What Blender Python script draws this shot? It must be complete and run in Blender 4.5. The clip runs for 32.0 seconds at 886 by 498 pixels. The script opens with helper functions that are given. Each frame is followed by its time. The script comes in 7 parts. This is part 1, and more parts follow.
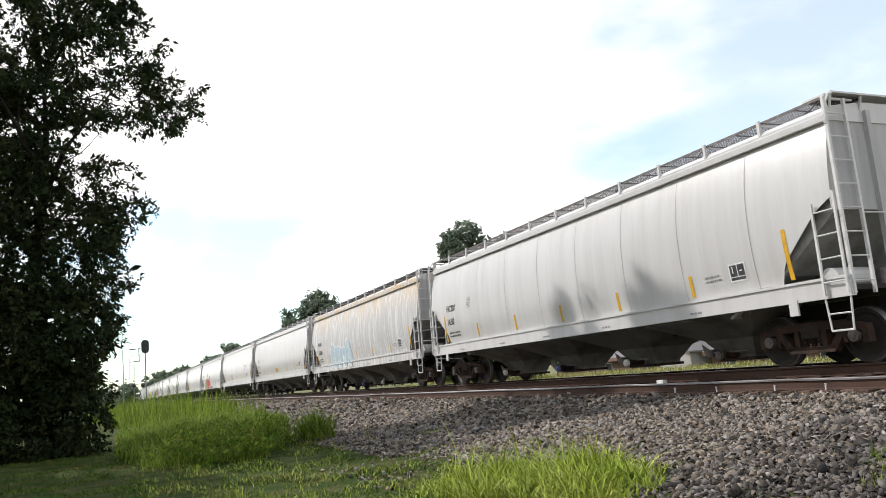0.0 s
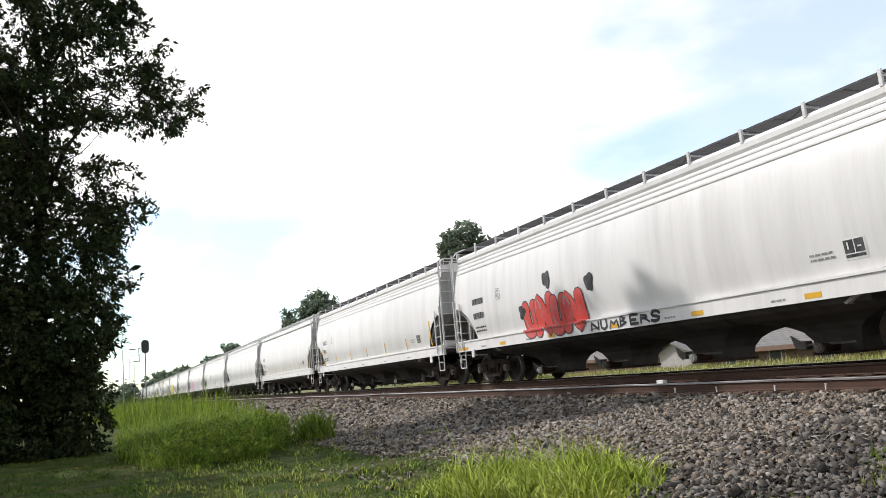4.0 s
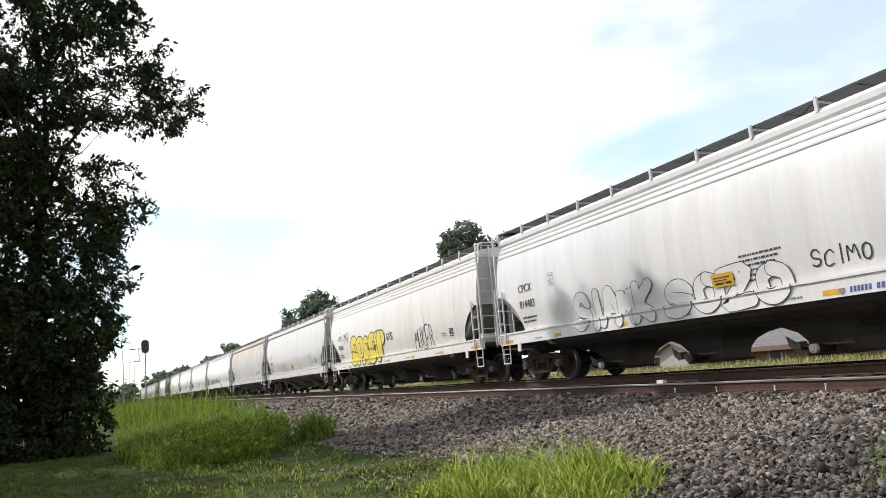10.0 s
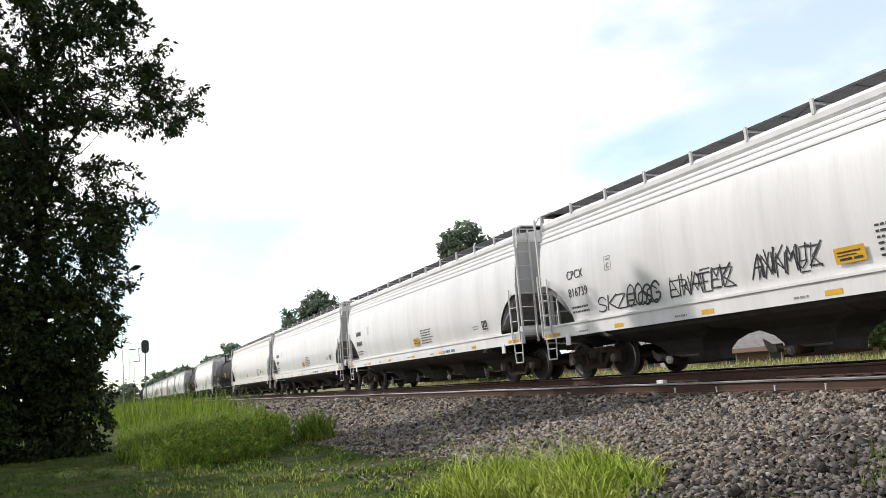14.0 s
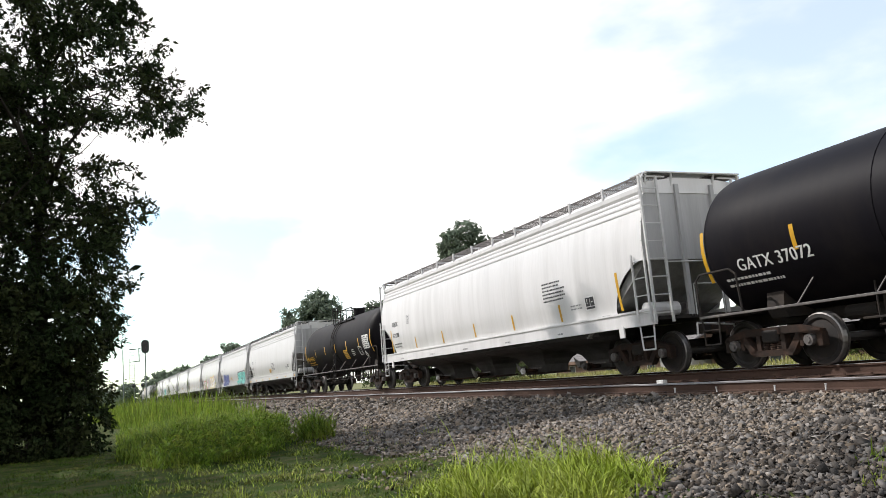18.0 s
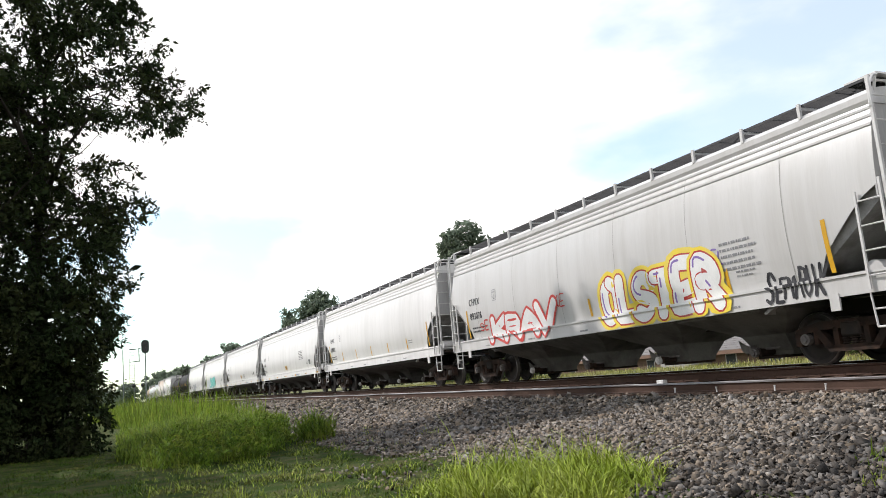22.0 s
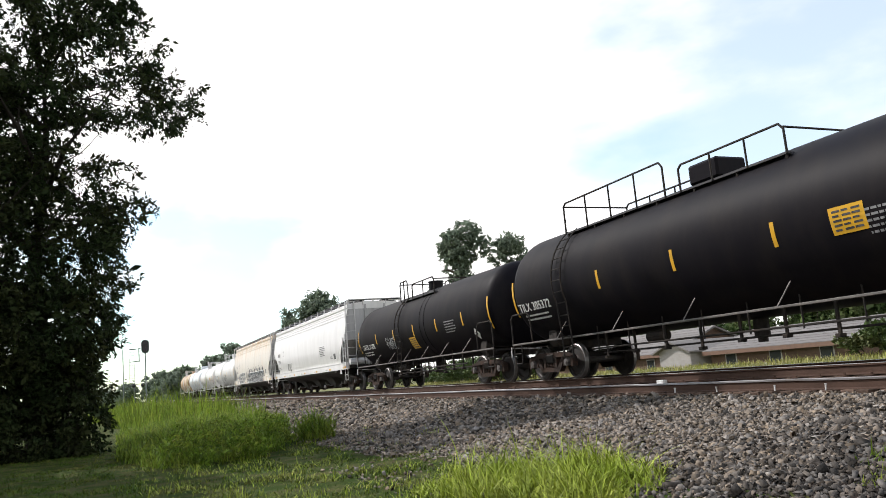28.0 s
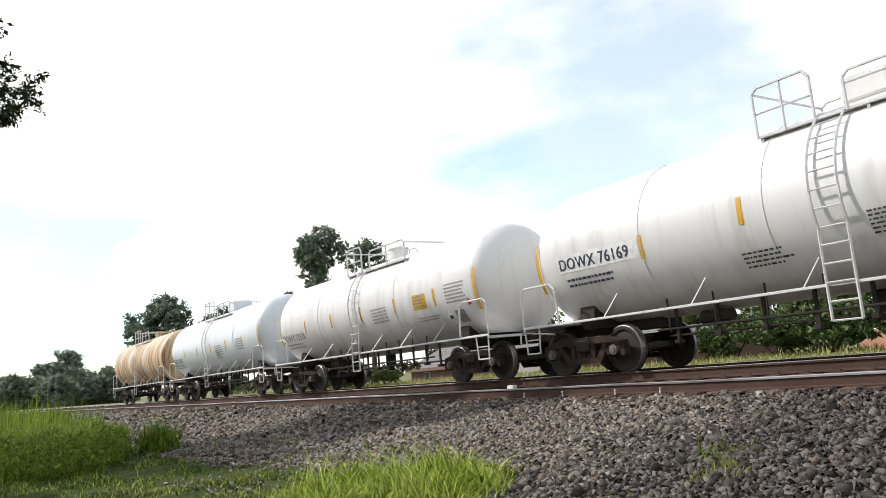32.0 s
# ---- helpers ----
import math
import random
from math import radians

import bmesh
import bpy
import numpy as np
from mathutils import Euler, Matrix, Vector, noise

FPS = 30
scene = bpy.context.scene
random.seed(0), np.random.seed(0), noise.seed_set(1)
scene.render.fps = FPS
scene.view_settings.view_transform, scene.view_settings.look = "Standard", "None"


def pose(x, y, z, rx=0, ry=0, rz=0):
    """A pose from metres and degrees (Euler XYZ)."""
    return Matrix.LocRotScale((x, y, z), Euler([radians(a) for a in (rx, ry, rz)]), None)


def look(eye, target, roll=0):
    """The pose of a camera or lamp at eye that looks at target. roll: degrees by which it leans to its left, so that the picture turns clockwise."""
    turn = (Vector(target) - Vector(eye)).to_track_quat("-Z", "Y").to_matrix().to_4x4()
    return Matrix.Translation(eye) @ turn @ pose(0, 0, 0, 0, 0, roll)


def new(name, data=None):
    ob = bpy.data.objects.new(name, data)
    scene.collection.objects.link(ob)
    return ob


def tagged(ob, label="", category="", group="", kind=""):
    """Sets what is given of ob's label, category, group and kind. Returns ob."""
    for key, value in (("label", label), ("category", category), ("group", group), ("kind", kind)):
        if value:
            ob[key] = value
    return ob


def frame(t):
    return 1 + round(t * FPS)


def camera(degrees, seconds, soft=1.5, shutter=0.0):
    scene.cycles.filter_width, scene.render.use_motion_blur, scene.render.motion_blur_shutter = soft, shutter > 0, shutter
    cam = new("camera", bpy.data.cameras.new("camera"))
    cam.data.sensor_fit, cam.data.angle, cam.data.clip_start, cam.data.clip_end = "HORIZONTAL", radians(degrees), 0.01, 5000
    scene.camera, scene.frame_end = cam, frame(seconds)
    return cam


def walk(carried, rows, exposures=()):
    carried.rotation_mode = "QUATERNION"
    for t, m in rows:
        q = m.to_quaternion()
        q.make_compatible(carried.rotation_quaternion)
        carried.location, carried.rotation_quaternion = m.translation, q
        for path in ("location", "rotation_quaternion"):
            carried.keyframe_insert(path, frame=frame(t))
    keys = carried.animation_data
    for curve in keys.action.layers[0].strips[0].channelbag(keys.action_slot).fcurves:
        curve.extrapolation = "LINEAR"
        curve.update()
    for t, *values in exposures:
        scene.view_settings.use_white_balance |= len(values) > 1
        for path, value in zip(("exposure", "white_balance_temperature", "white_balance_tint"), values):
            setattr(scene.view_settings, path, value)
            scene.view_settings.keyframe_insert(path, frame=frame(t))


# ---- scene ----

# ---------------------------------------------------------------- camera
EYE = (0.0, 0.0, 0.39)


def aim(yaw, pitch, roll):
    """Pose at the eye; yaw to the right of the track's line, pitch up, roll of the horizon."""
    a, b = radians(yaw), radians(pitch)
    d = (math.sin(a) * math.cos(b), math.cos(a) * math.cos(b), math.sin(b))
    return look(EYE, (EYE[0] + d[0], EYE[1] + d[1], EYE[2] + d[2]), -roll)


def pan(share):
    """Part of the final swing to the right, 0 to 1."""
    return aim(23.80 + 10.54 * share, 9.147 - 0.461 * share, 4.930 + 0.388 * share)


cam = camera(59.18, 32.0, 0.3)
walk(cam, [(t, pan(s)) for t, s in (
    (0.0, 0.0), (15.0, 0.0), (29.5, 0.0), (29.7, 0.0), (29.8, 0.215), (29.9, 0.23), (30.0, 0.235), (30.4, 0.25),
    (30.5, 0.26), (30.6, 0.32), (30.7, 0.43), (30.8, 0.62), (30.9, 0.83), (31.0, 0.925), (31.1, 0.957),
    (31.3, 0.99), (31.5, 1.0), (31.75, 1.0), (32.0, 1.0))])

# ---------------------------------------------------------------- world and sun
SUN_UP, SUN_ROUND = radians(44.0), radians(320.5)
world = bpy.data.worlds.new("hazy_sky")
scene.world = world
world.use_nodes = True
wn, wl = world.node_tree.nodes, world.node_tree.links
wn.clear()
w_out = wn.new("ShaderNodeOutputWorld")
w_bg = wn.new("ShaderNodeBackground")
w_sky = wn.new("ShaderNodeTexSky")
w_sky.sky_type, w_sky.sun_disc = "NISHITA", False
w_sky.sun_elevation, w_sky.sun_rotation = SUN_UP, SUN_ROUND
w_sky.dust_density, w_sky.air_density = 1.0, 1.0
w_co = wn.new("ShaderNodeTexCoord")
w_map = wn.new("ShaderNodeMapping")
w_map.inputs["Scale"].default_value = (1.0, 1.0, 2.2)
w_map.inputs["Location"].default_value = (1.7, 0.6, 0.3)
w_no = wn.new("ShaderNodeTexNoise")
w_no.inputs["Scale"].default_value, w_no.inputs["Detail"].default_value, w_no.inputs["Roughness"].default_value = 2.1, 6.0, 0.55
w_ra = wn.new("ShaderNodeValToRGB")
w_ra.color_ramp.elements[0].position, w_ra.color_ramp.elements[1].position = 0.34, 0.50
w_ra.color_ramp.elements[0].color = (0.55, 0.55, 0.55, 1)
w_dim = wn.new("ShaderNodeMix")
w_dim.data_type, w_dim.blend_type = "RGBA", "MULTIPLY"
w_dim.inputs["Factor"].default_value = 1.0
w_dim.inputs["B"].default_value = (0.165, 0.20, 0.20, 1)
w_mix = wn.new("ShaderNodeMix")
w_mix.data_type = "RGBA"
w_mix.inputs["B"].default_value = (1.20, 1.175, 1.17, 1)
wl.new(w_co.outputs["Generated"], w_map.inputs["Vector"])
wl.new(w_map.outputs["Vector"], w_no.inputs["Vector"])
wl.new(w_no.outputs["Fac"], w_ra.inputs["Fac"])
wl.new(w_sky.outputs["Color"], w_dim.inputs["A"])
wl.new(w_dim.outputs["Result"], w_mix.inputs["A"])
# thin places in the cloud, and clearer sky overhead
def w_math(op, a, b):
    m = wn.new("ShaderNodeMath")
    m.operation = op
    for i, v in enumerate((a, b)):
        if isinstance(v, (int, float)):
            m.inputs[i].default_value = v
        else:
            wl.new(v, m.inputs[i])
    return m.outputs[0]


def w_range(value, lo, hi, a=0.0, b=1.0):
    r = wn.new("ShaderNodeMapRange")
    r.interpolation_type = "SMOOTHSTEP"
    for key, v in (("From Min", lo), ("From Max", hi), ("To Min", a), ("To Max", b)):
        r.inputs[key].default_value = v
    wl.new(value, r.inputs["Value"])
    return r.outputs["Result"]


def thin_cloud(way, lo, hi, depth):
    d = wn.new("ShaderNodeVectorMath")
    d.operation = "DOT_PRODUCT"
    d.inputs[1].default_value = Vector(way).normalized()
    wl.new(w_co.outputs["Generated"], d.inputs[0])
    ragged = w_math("ADD", d.outputs["Value"], w_math("MULTIPLY", w_math("SUBTRACT", w_no2.outputs["Fac"], 0.5), 0.10))
    return w_range(ragged, lo, hi, 0.0, depth)


w_no2 = wn.new("ShaderNodeTexNoise")
w_no2.inputs["Scale"].default_value, w_no2.inputs["Detail"].default_value, w_no2.inputs["Roughness"].default_value = 5.0, 5.0, 0.5
wl.new(w_map.outputs["Vector"], w_no2.inputs["Vector"])
w_sep = wn.new("ShaderNodeSeparateXYZ")
wl.new(w_co.outputs["Generated"], w_sep.inputs["Vector"])
clear = w_math("MAXIMUM", thin_cloud((0.70, 0.64, 0.32), 0.96, 1.005, 0.62), thin_cloud((0.08, 0.996, 0.02), 0.968, 0.998, 0.74))
cover = w_math("MULTIPLY", w_ra.outputs["Color"], w_math("SUBTRACT", 1.0, clear))
wl.new(w_math("MULTIPLY", cover, w_range(w_sep.outputs["Z"], 0.48, 0.82, 1.0, 0.2)), w_mix.inputs["Factor"])
wl.new(w_mix.outputs["Result"], w_bg.inputs["Color"])
w_bg.inputs["Strength"].default_value = 1.14
wl.new(w_bg.outputs["Background"], w_out.inputs["Surface"])

sun = new("sun", bpy.data.lights.new("sun", "SUN"))
sun.data.energy, sun.data.angle, sun.data.color = 4.4, radians(0.6), (1.0, 0.95, 0.915)
sun_way = Vector((math.sin(SUN_ROUND) * math.cos(SUN_UP), math.cos(SUN_ROUND) * math.cos(SUN_UP), math.sin(SUN_UP)))
sun.matrix_world = look(tuple(sun_way * 50), (0, 0, 0))

# ---------------------------------------------------------------- materials
def surface(name, base, rough=0.6, metal=0.0, spots=None, amount=0.5, scale=3.0, stretch=(1, 1, 1), fine=0.12,
            bump=0.0, bump_scale=40.0, low=0.45, high=0.65, coat=0.0, vary=0.0, island=False, second=None, gloss=0.5, tint=0.0, rust=None, thin=0.0):
    """A painted or natural surface: base colour, stains of a second colour, fine grain, relief."""
    m = bpy.data.materials.new(name)
    m.use_nodes = True
    n, l = m.node_tree.nodes, m.node_tree.links
    b = n["Principled BSDF"]
    b.inputs["Roughness"].default_value, b.inputs["Metallic"].default_value = rough, metal
    b.inputs["Specular IOR Level"].default_value = gloss
    b.inputs["Coat Weight"].default_value = coat
    b.inputs["Coat Roughness"].default_value = 0.12
    co = n.new("ShaderNodeTexCoord")
    mp = n.new("ShaderNodeMapping")
    mp.inputs["Scale"].default_value = stretch
    l.new(co.outputs["Object"], mp.inputs["Vector"])
    info = n.new("ShaderNodeObjectInfo")
    shift = n.new("ShaderNodeVectorMath")
    shift.operation = "MULTIPLY_ADD"
    shift.inputs[1].default_value = (37.0, 53.0, 0.0)
    l.new(info.outputs["Random"], shift.inputs[0])
    l.new(mp.outputs["Vector"], shift.inputs[2])

    def tone(colour, factor_socket, strength):
        mix = n.new("ShaderNodeMix")
        mix.data_type = "RGBA"
        mul = n.new("ShaderNodeMath")
        mul.operation = "MULTIPLY"
        mul.inputs[1].default_value = strength
        l.new(factor_socket, mul.inputs[0])
        l.new(mul.outputs[0], mix.inputs["Factor"])
        mix.inputs["B"].default_value = (*colour, 1)
        return mix

    def blotch(s, lo, hi, detail=5.0, vec=None):
        no = n.new("ShaderNodeTexNoise")
        no.inputs["Scale"].default_value, no.inputs["Detail"].default_value = s, detail
        no.inputs["Roughness"].default_value = 0.62
        l.new(vec or shift.outputs[0], no.inputs["Vector"])
        ra = n.new("ShaderNodeMapRange")
        ra.inputs["From Min"].default_value, ra.inputs["From Max"].default_value = lo, hi
        l.new(no.outputs["Fac"], ra.inputs["Value"])
        return ra.outputs["Result"]

    rgb = n.new("ShaderNodeRGB")
    rgb.outputs[0].default_value = (*base, 1)
    colour = rgb.outputs[0]
    if spots:
        mix = tone(spots, blotch(scale, low, high), amount)
        l.new(colour, mix.inputs["A"])
        colour = mix.outputs["Result"]
    if second:
        tint, s2, lo2, hi2, am2, st2 = second
        mp2 = n.new("ShaderNodeMapping")
        mp2.inputs["Scale"].default_value = st2
        l.new(shift.outputs[0], mp2.inputs["Vector"])
        mix = tone(tint, blotch(s2, lo2, hi2, 6.0, mp2.outputs["Vector"]), am2)
        l.new(colour, mix.inputs["A"])
        colour = mix.outputs["Result"]
    if rust:
        sep = n.new("ShaderNodeSeparateXYZ")
        l.new(co.outputs["Object"], sep.inputs["Vector"])
        high_up = n.new("ShaderNodeMapRange")
        high_up.inputs["From Min"].default_value, high_up.inputs["From Max"].default_value = 2.9, 3.9
        l.new(sep.outputs["Z"], high_up.inputs["Value"])
        both = n.new("ShaderNodeMath")
        both.operation = "MULTIPLY"
        l.new(high_up.outputs["Result"], both.inputs[0])
        l.new(blotch(1.1, 0.40, 0.62, 6.0), both.inputs[1])
        mix = tone(rust, both.outputs[0], 0.68)
        l.new(colour, mix.inputs["A"])
        colour = mix.outputs["Result"]
    if fine:
        mix = tone(tuple(c * 0.55 for c in base), blotch(scale * 14, 0.4, 0.7, 3.0), fine * 3)
        l.new(colour, mix.inputs["A"])
        colour = mix.outputs["Result"]
    if vary:
        src = n.new("ShaderNodeNewGeometry").outputs["Random Per Island"] if island else info.outputs["Random"]
        hsv = n.new("ShaderNodeHueSaturation")
        rng = n.new("ShaderNodeMapRange")
        rng.inputs["To Min"].default_value, rng.inputs["To Max"].default_value = 1 - vary, 1 + vary
        l.new(src, rng.inputs["Value"])
        l.new(rng.outputs["Result"], hsv.inputs["Value"])
        l.new(colour, hsv.inputs["Color"])
        if tint:
            other = n.new("ShaderNodeMath")
            other.operation = "MULTIPLY"
            other.inputs[1].default_value = 17.3
            part_of = n.new("ShaderNodeMath")
            part_of.operation = "FRACT"
            sat = n.new("ShaderNodeMapRange")
            sat.inputs["To Min"].default_value, sat.inputs["To Max"].default_value = 1 - tint, 1 + tint
            l.new(src, other.inputs[0])
            l.new(other.outputs[0], part_of.inputs[0])
            l.new(part_of.outputs[0], sat.inputs["Value"])
            l.new(sat.outputs["Result"], hsv.inputs["Saturation"])
        colour = hsv.outputs["Color"]
    l.new(colour, b.inputs["Base Color"])
    if thin:
        glow = n.new("ShaderNodeBsdfTranslucent")
        l.new(colour, glow.inputs["Color"])
        both_ways = n.new("ShaderNodeMixShader")
        both_ways.inputs["Fac"].default_value = thin
        l.new(b.outputs["BSDF"], both_ways.inputs[1])
        l.new(glow.outputs["BSDF"], both_ways.inputs[2])
        l.new(both_ways.outputs["Shader"], n["Material Output"].inputs["Surface"])
    if bump:
        bn = n.new("ShaderNodeBump")
        bn.inputs["Strength"].default_value, bn.inputs["Distance"].default_value = bump, 0.02
        no = n.new("ShaderNodeTexNoise")
        no.inputs["Scale"].default_value, no.inputs["Detail"].default_value = bump_scale, 4.0
        l.new(shift.outputs[0], no.inputs["Vector"])
        l.new(no.outputs["Fac"], bn.inputs["Height"])
        l.new(bn.outputs["Normal"], b.inputs["Normal"])
    return m


STREAK = (1.1, 1.6, 0.10)
DIRT = (0.36, 0.34, 0.31)
paint_white = surface("white_paint", (0.715, 0.70, 0.69), 0.34, 0.0, DIRT, 0.34, 1.6, STREAK, 0.03, 0.05, 3, 0.45, 0.8, 0.25, second=((0.46, 0.45, 0.44), 0.45, 0.46, 0.75, 0.4, (1, 1, 1.6)))
paint_grey = surface("light_grey_paint", (0.555, 0.545, 0.535), 0.34, 0.0, DIRT, 0.42, 1.8, STREAK, 0.03, 0.05, 3, 0.42, 0.8, 0.25)
paint_cream = surface("cream_paint", (0.70, 0.675, 0.635), 0.38, 0.0, DIRT, 0.35, 1.8, STREAK, 0.03, 0.05, 3, 0.45, 0.8, 0.2)
paint_rust = surface("rust_streaked_grey_paint", (0.44, 0.43, 0.425), 0.55, 0.0, (0.80, 0.79, 0.76), 0.55, 9.0, (1, 1.0, 0.05), 0.05,
                     0.08, 4, 0.48, 0.62, 0.0, second=((0.55, 0.30, 0.10), 0.55, 0.56, 0.76, 0.5, (1, 1, 1.2)), rust=(0.52, 0.35, 0.14))
paint_worn = surface("cream_paint_with_rust_patches", (0.70, 0.65, 0.58), 0.5, 0.0, DIRT, 0.4, 2.2, STREAK, 0.04, 0.06, 4,
                     0.45, 0.75, 0.0, second=((0.60, 0.36, 0.16), 0.7, 0.55, 0.75, 0.6, (1, 1, 1.5)), rust=(0.58, 0.34, 0.13))
tank_black = surface("black_tank_paint", (0.0085, 0.0075, 0.010), 0.52, 0.0, (0.022, 0.018, 0.016), 0.7, 1.4, (1, 1, 0.35), 0.05,
                     0.05, 6, 0.45, 0.8, 0.0)
tank_black.node_tree.nodes["Principled BSDF"].inputs["Specular IOR Level"].default_value = 0.06
tank_white = surface("white_tank_paint", (0.68, 0.67, 0.65), 0.42, 0.0, DIRT, 0.55, 2.0, (1, 1.6, 0.12), 0.03, 0.05, 4, 0.48, 0.8, 0.2)
tank_blue = surface("pale_grey_tank_paint", (0.62, 0.66, 0.68), 0.36, 0.0, DIRT, 0.40, 2.0, (1, 1.6, 0.12), 0.03, 0.05, 4, 0.48, 0.8, 0.2)
tank_rust = surface("rust_streaked_tan_paint", (0.56, 0.40, 0.23), 0.6, 0.0, (0.20, 0.10, 0.04), 0.9, 1.6, (1, 2.0, 0.22), 0.08,
                    0.1, 6, 0.44, 0.60, 0.0, second=((0.66, 0.60, 0.50), 0.6, 0.50, 0.66, 1.1, (1, 1.6, 0.3)))
# shade under the slope sheets painted in as grey, plus random blotches
slope_shade = surface("grimy_grey_paint", (0.30, 0.295, 0.285), 0.7, 0.0, (0.13, 0.12, 0.11), 0.7, 2.0, (1, 1, 1), 0.1, 0.1, 10)
# car ends greyed to imitate their shaded side, plus dirt streaks
end_shade = surface("road_grimed_end_paint", (0.44, 0.435, 0.43), 0.6, 0.0, (0.17, 0.16, 0.15), 0.6, 1.6, STREAK, 0.06, 0.05, 5, 0.42, 0.7)
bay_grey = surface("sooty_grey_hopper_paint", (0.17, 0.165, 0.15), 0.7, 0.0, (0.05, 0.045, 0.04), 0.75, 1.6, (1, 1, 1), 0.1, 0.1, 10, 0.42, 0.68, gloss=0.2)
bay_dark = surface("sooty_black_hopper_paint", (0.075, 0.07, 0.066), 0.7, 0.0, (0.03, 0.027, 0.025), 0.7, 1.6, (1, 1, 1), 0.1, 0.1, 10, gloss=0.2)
under_dark = surface("dark_grimy_steel", (0.026, 0.023, 0.021), 0.8, 0.0, (0.055, 0.04, 0.03), 0.6, 2.5, (1, 1, 1), 0.1, 0.15, 25)
truck_rust = surface("rusty_cast_steel", (0.030, 0.021, 0.017), 0.8, 0.1, (0.075, 0.04, 0.026), 0.7, 4.0, (1, 1, 1), 0.15, 0.25, 40, vary=0.3)
wheel_dark = surface("greasy_wheel_steel", (0.020, 0.017, 0.016), 0.65, 0.2, (0.05, 0.034, 0.025), 0.5, 5.0, (1, 1, 1), 0.1, 0.1, 40)
wheel_bright = surface("polished_tread_steel", (0.20, 0.19, 0.185), 0.4, 0.7, (0.2, 0.17, 0.14), 0.4, 5.0, (1, 1, 1), 0.05)
grating_dark = surface("galvanised_grating", (0.045, 0.045, 0.05), 0.7, 0.2, (0.09, 0.085, 0.08), 0.4, 6.0, (1, 1, 1), 0.1)
grating_pale = surface("pale_galvanised_grating", (0.50, 0.49, 0.48), 0.6, 0.1, (0.3, 0.29, 0.28), 0.5, 6.0, (1, 1, 1), 0.1)
cap_grey = surface("worn_bearing_cap", (0.12, 0.11, 0.105), 0.6, 0.3, (0.25, 0.22, 0.2), 0.5, 9.0, (1, 1, 1), 0.1)
bracket_grey = surface("galvanised_bracket", (0.62, 0.61, 0.60), 0.5, 0.1, DIRT, 0.3, 5.0, (1, 1, 1), 0.06)
rail_rust = surface("brown_rail_steel", (0.082, 0.05, 0.038), 0.85, 0.0, (0.05, 0.031, 0.024), 0.6, 3.0, (1, 0.5, 1), 0.15, 0.2, 50, gloss=0.15)
rail_worn = surface("bright_worn_rail_steel", (0.40, 0.39, 0.41), 0.45, 0.5, (0.13, 0.11, 0.10), 0.8, 1.2, (1, 0.2, 1), 0.05)
rail_top = surface("polished_rail_steel", (0.78, 0.77, 0.77), 0.30, 1.0, (0.45, 0.40, 0.37), 0.4, 2.0, (1, 0.2, 1), 0.05)
tie_wood = surface("creosoted_timber", (0.10, 0.068, 0.052), 0.85, 0.0, (0.20, 0.14, 0.11), 0.6, 4.0, (1, 6, 6), 0.2, 0.3, 30, vary=0.4, gloss=0.1)
stone = surface("crushed_stone", (0.20, 0.170, 0.140), 0.8, 0.0, (0.06, 0.049, 0.043), 0.7, 9.0, (1, 1, 1), 0.12, 0.3, 30, vary=0.8, island=True, gloss=0.1, tint=0.5)
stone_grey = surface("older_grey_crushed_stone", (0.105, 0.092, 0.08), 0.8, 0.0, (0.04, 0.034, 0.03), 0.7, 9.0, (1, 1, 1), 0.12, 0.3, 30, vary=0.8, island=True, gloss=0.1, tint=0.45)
# bed almost black: the shadow between the stones is put into its colour
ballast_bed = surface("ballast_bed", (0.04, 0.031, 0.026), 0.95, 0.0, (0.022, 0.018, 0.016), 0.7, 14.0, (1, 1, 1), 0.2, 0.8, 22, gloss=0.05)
lawn_soil = surface("mown_lawn", (0.030, 0.052, 0.008), 0.95, 0.0, (0.12, 0.095, 0.045), 0.6, 1.7, (1, 1, 1), 0.2, 0.6, 30, 0.44, 0.6, gloss=0.05)
field_far = surface("rough_meadow", (0.15, 0.16, 0.07), 0.95, 0.0, (0.28, 0.23, 0.14), 0.6, 0.25, (1, 1, 1), 0.2, 0.5, 8, gloss=0.1)
grass_tall = surface("tall_grass_blades", (0.125, 0.20, 0.02), 0.6, 0.0, (0.25, 0.27, 0.045), 0.8, 1.6, (1, 1, 1), 0.05, vary=0.6, island=True, gloss=0.2, thin=0.4)
grass_tuft = surface("bright_grass_blades", (0.25, 0.32, 0.03), 0.6, 0.0, (0.42, 0.42, 0.09), 0.6, 0.9, (1, 1, 1), 0.05, vary=0.45, island=True, gloss=0.2)
grass_short = surface("short_grass_blades", (0.058, 0.105, 0.010), 0.65, 0.0, (0.20, 0.17, 0.045), 0.7, 1.3, (1, 1, 1), 0.05, vary=0.5, island=True, gloss=0.15)
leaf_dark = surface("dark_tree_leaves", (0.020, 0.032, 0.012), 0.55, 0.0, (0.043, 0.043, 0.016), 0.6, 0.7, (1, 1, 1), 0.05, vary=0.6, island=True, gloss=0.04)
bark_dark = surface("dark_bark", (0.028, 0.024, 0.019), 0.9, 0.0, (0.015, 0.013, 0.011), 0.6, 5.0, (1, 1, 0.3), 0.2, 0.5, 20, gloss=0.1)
# distance haze is put into the base colour: leaves paler than real foliage
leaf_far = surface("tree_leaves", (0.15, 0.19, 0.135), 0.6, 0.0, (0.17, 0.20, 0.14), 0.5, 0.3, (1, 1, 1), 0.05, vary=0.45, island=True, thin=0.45)
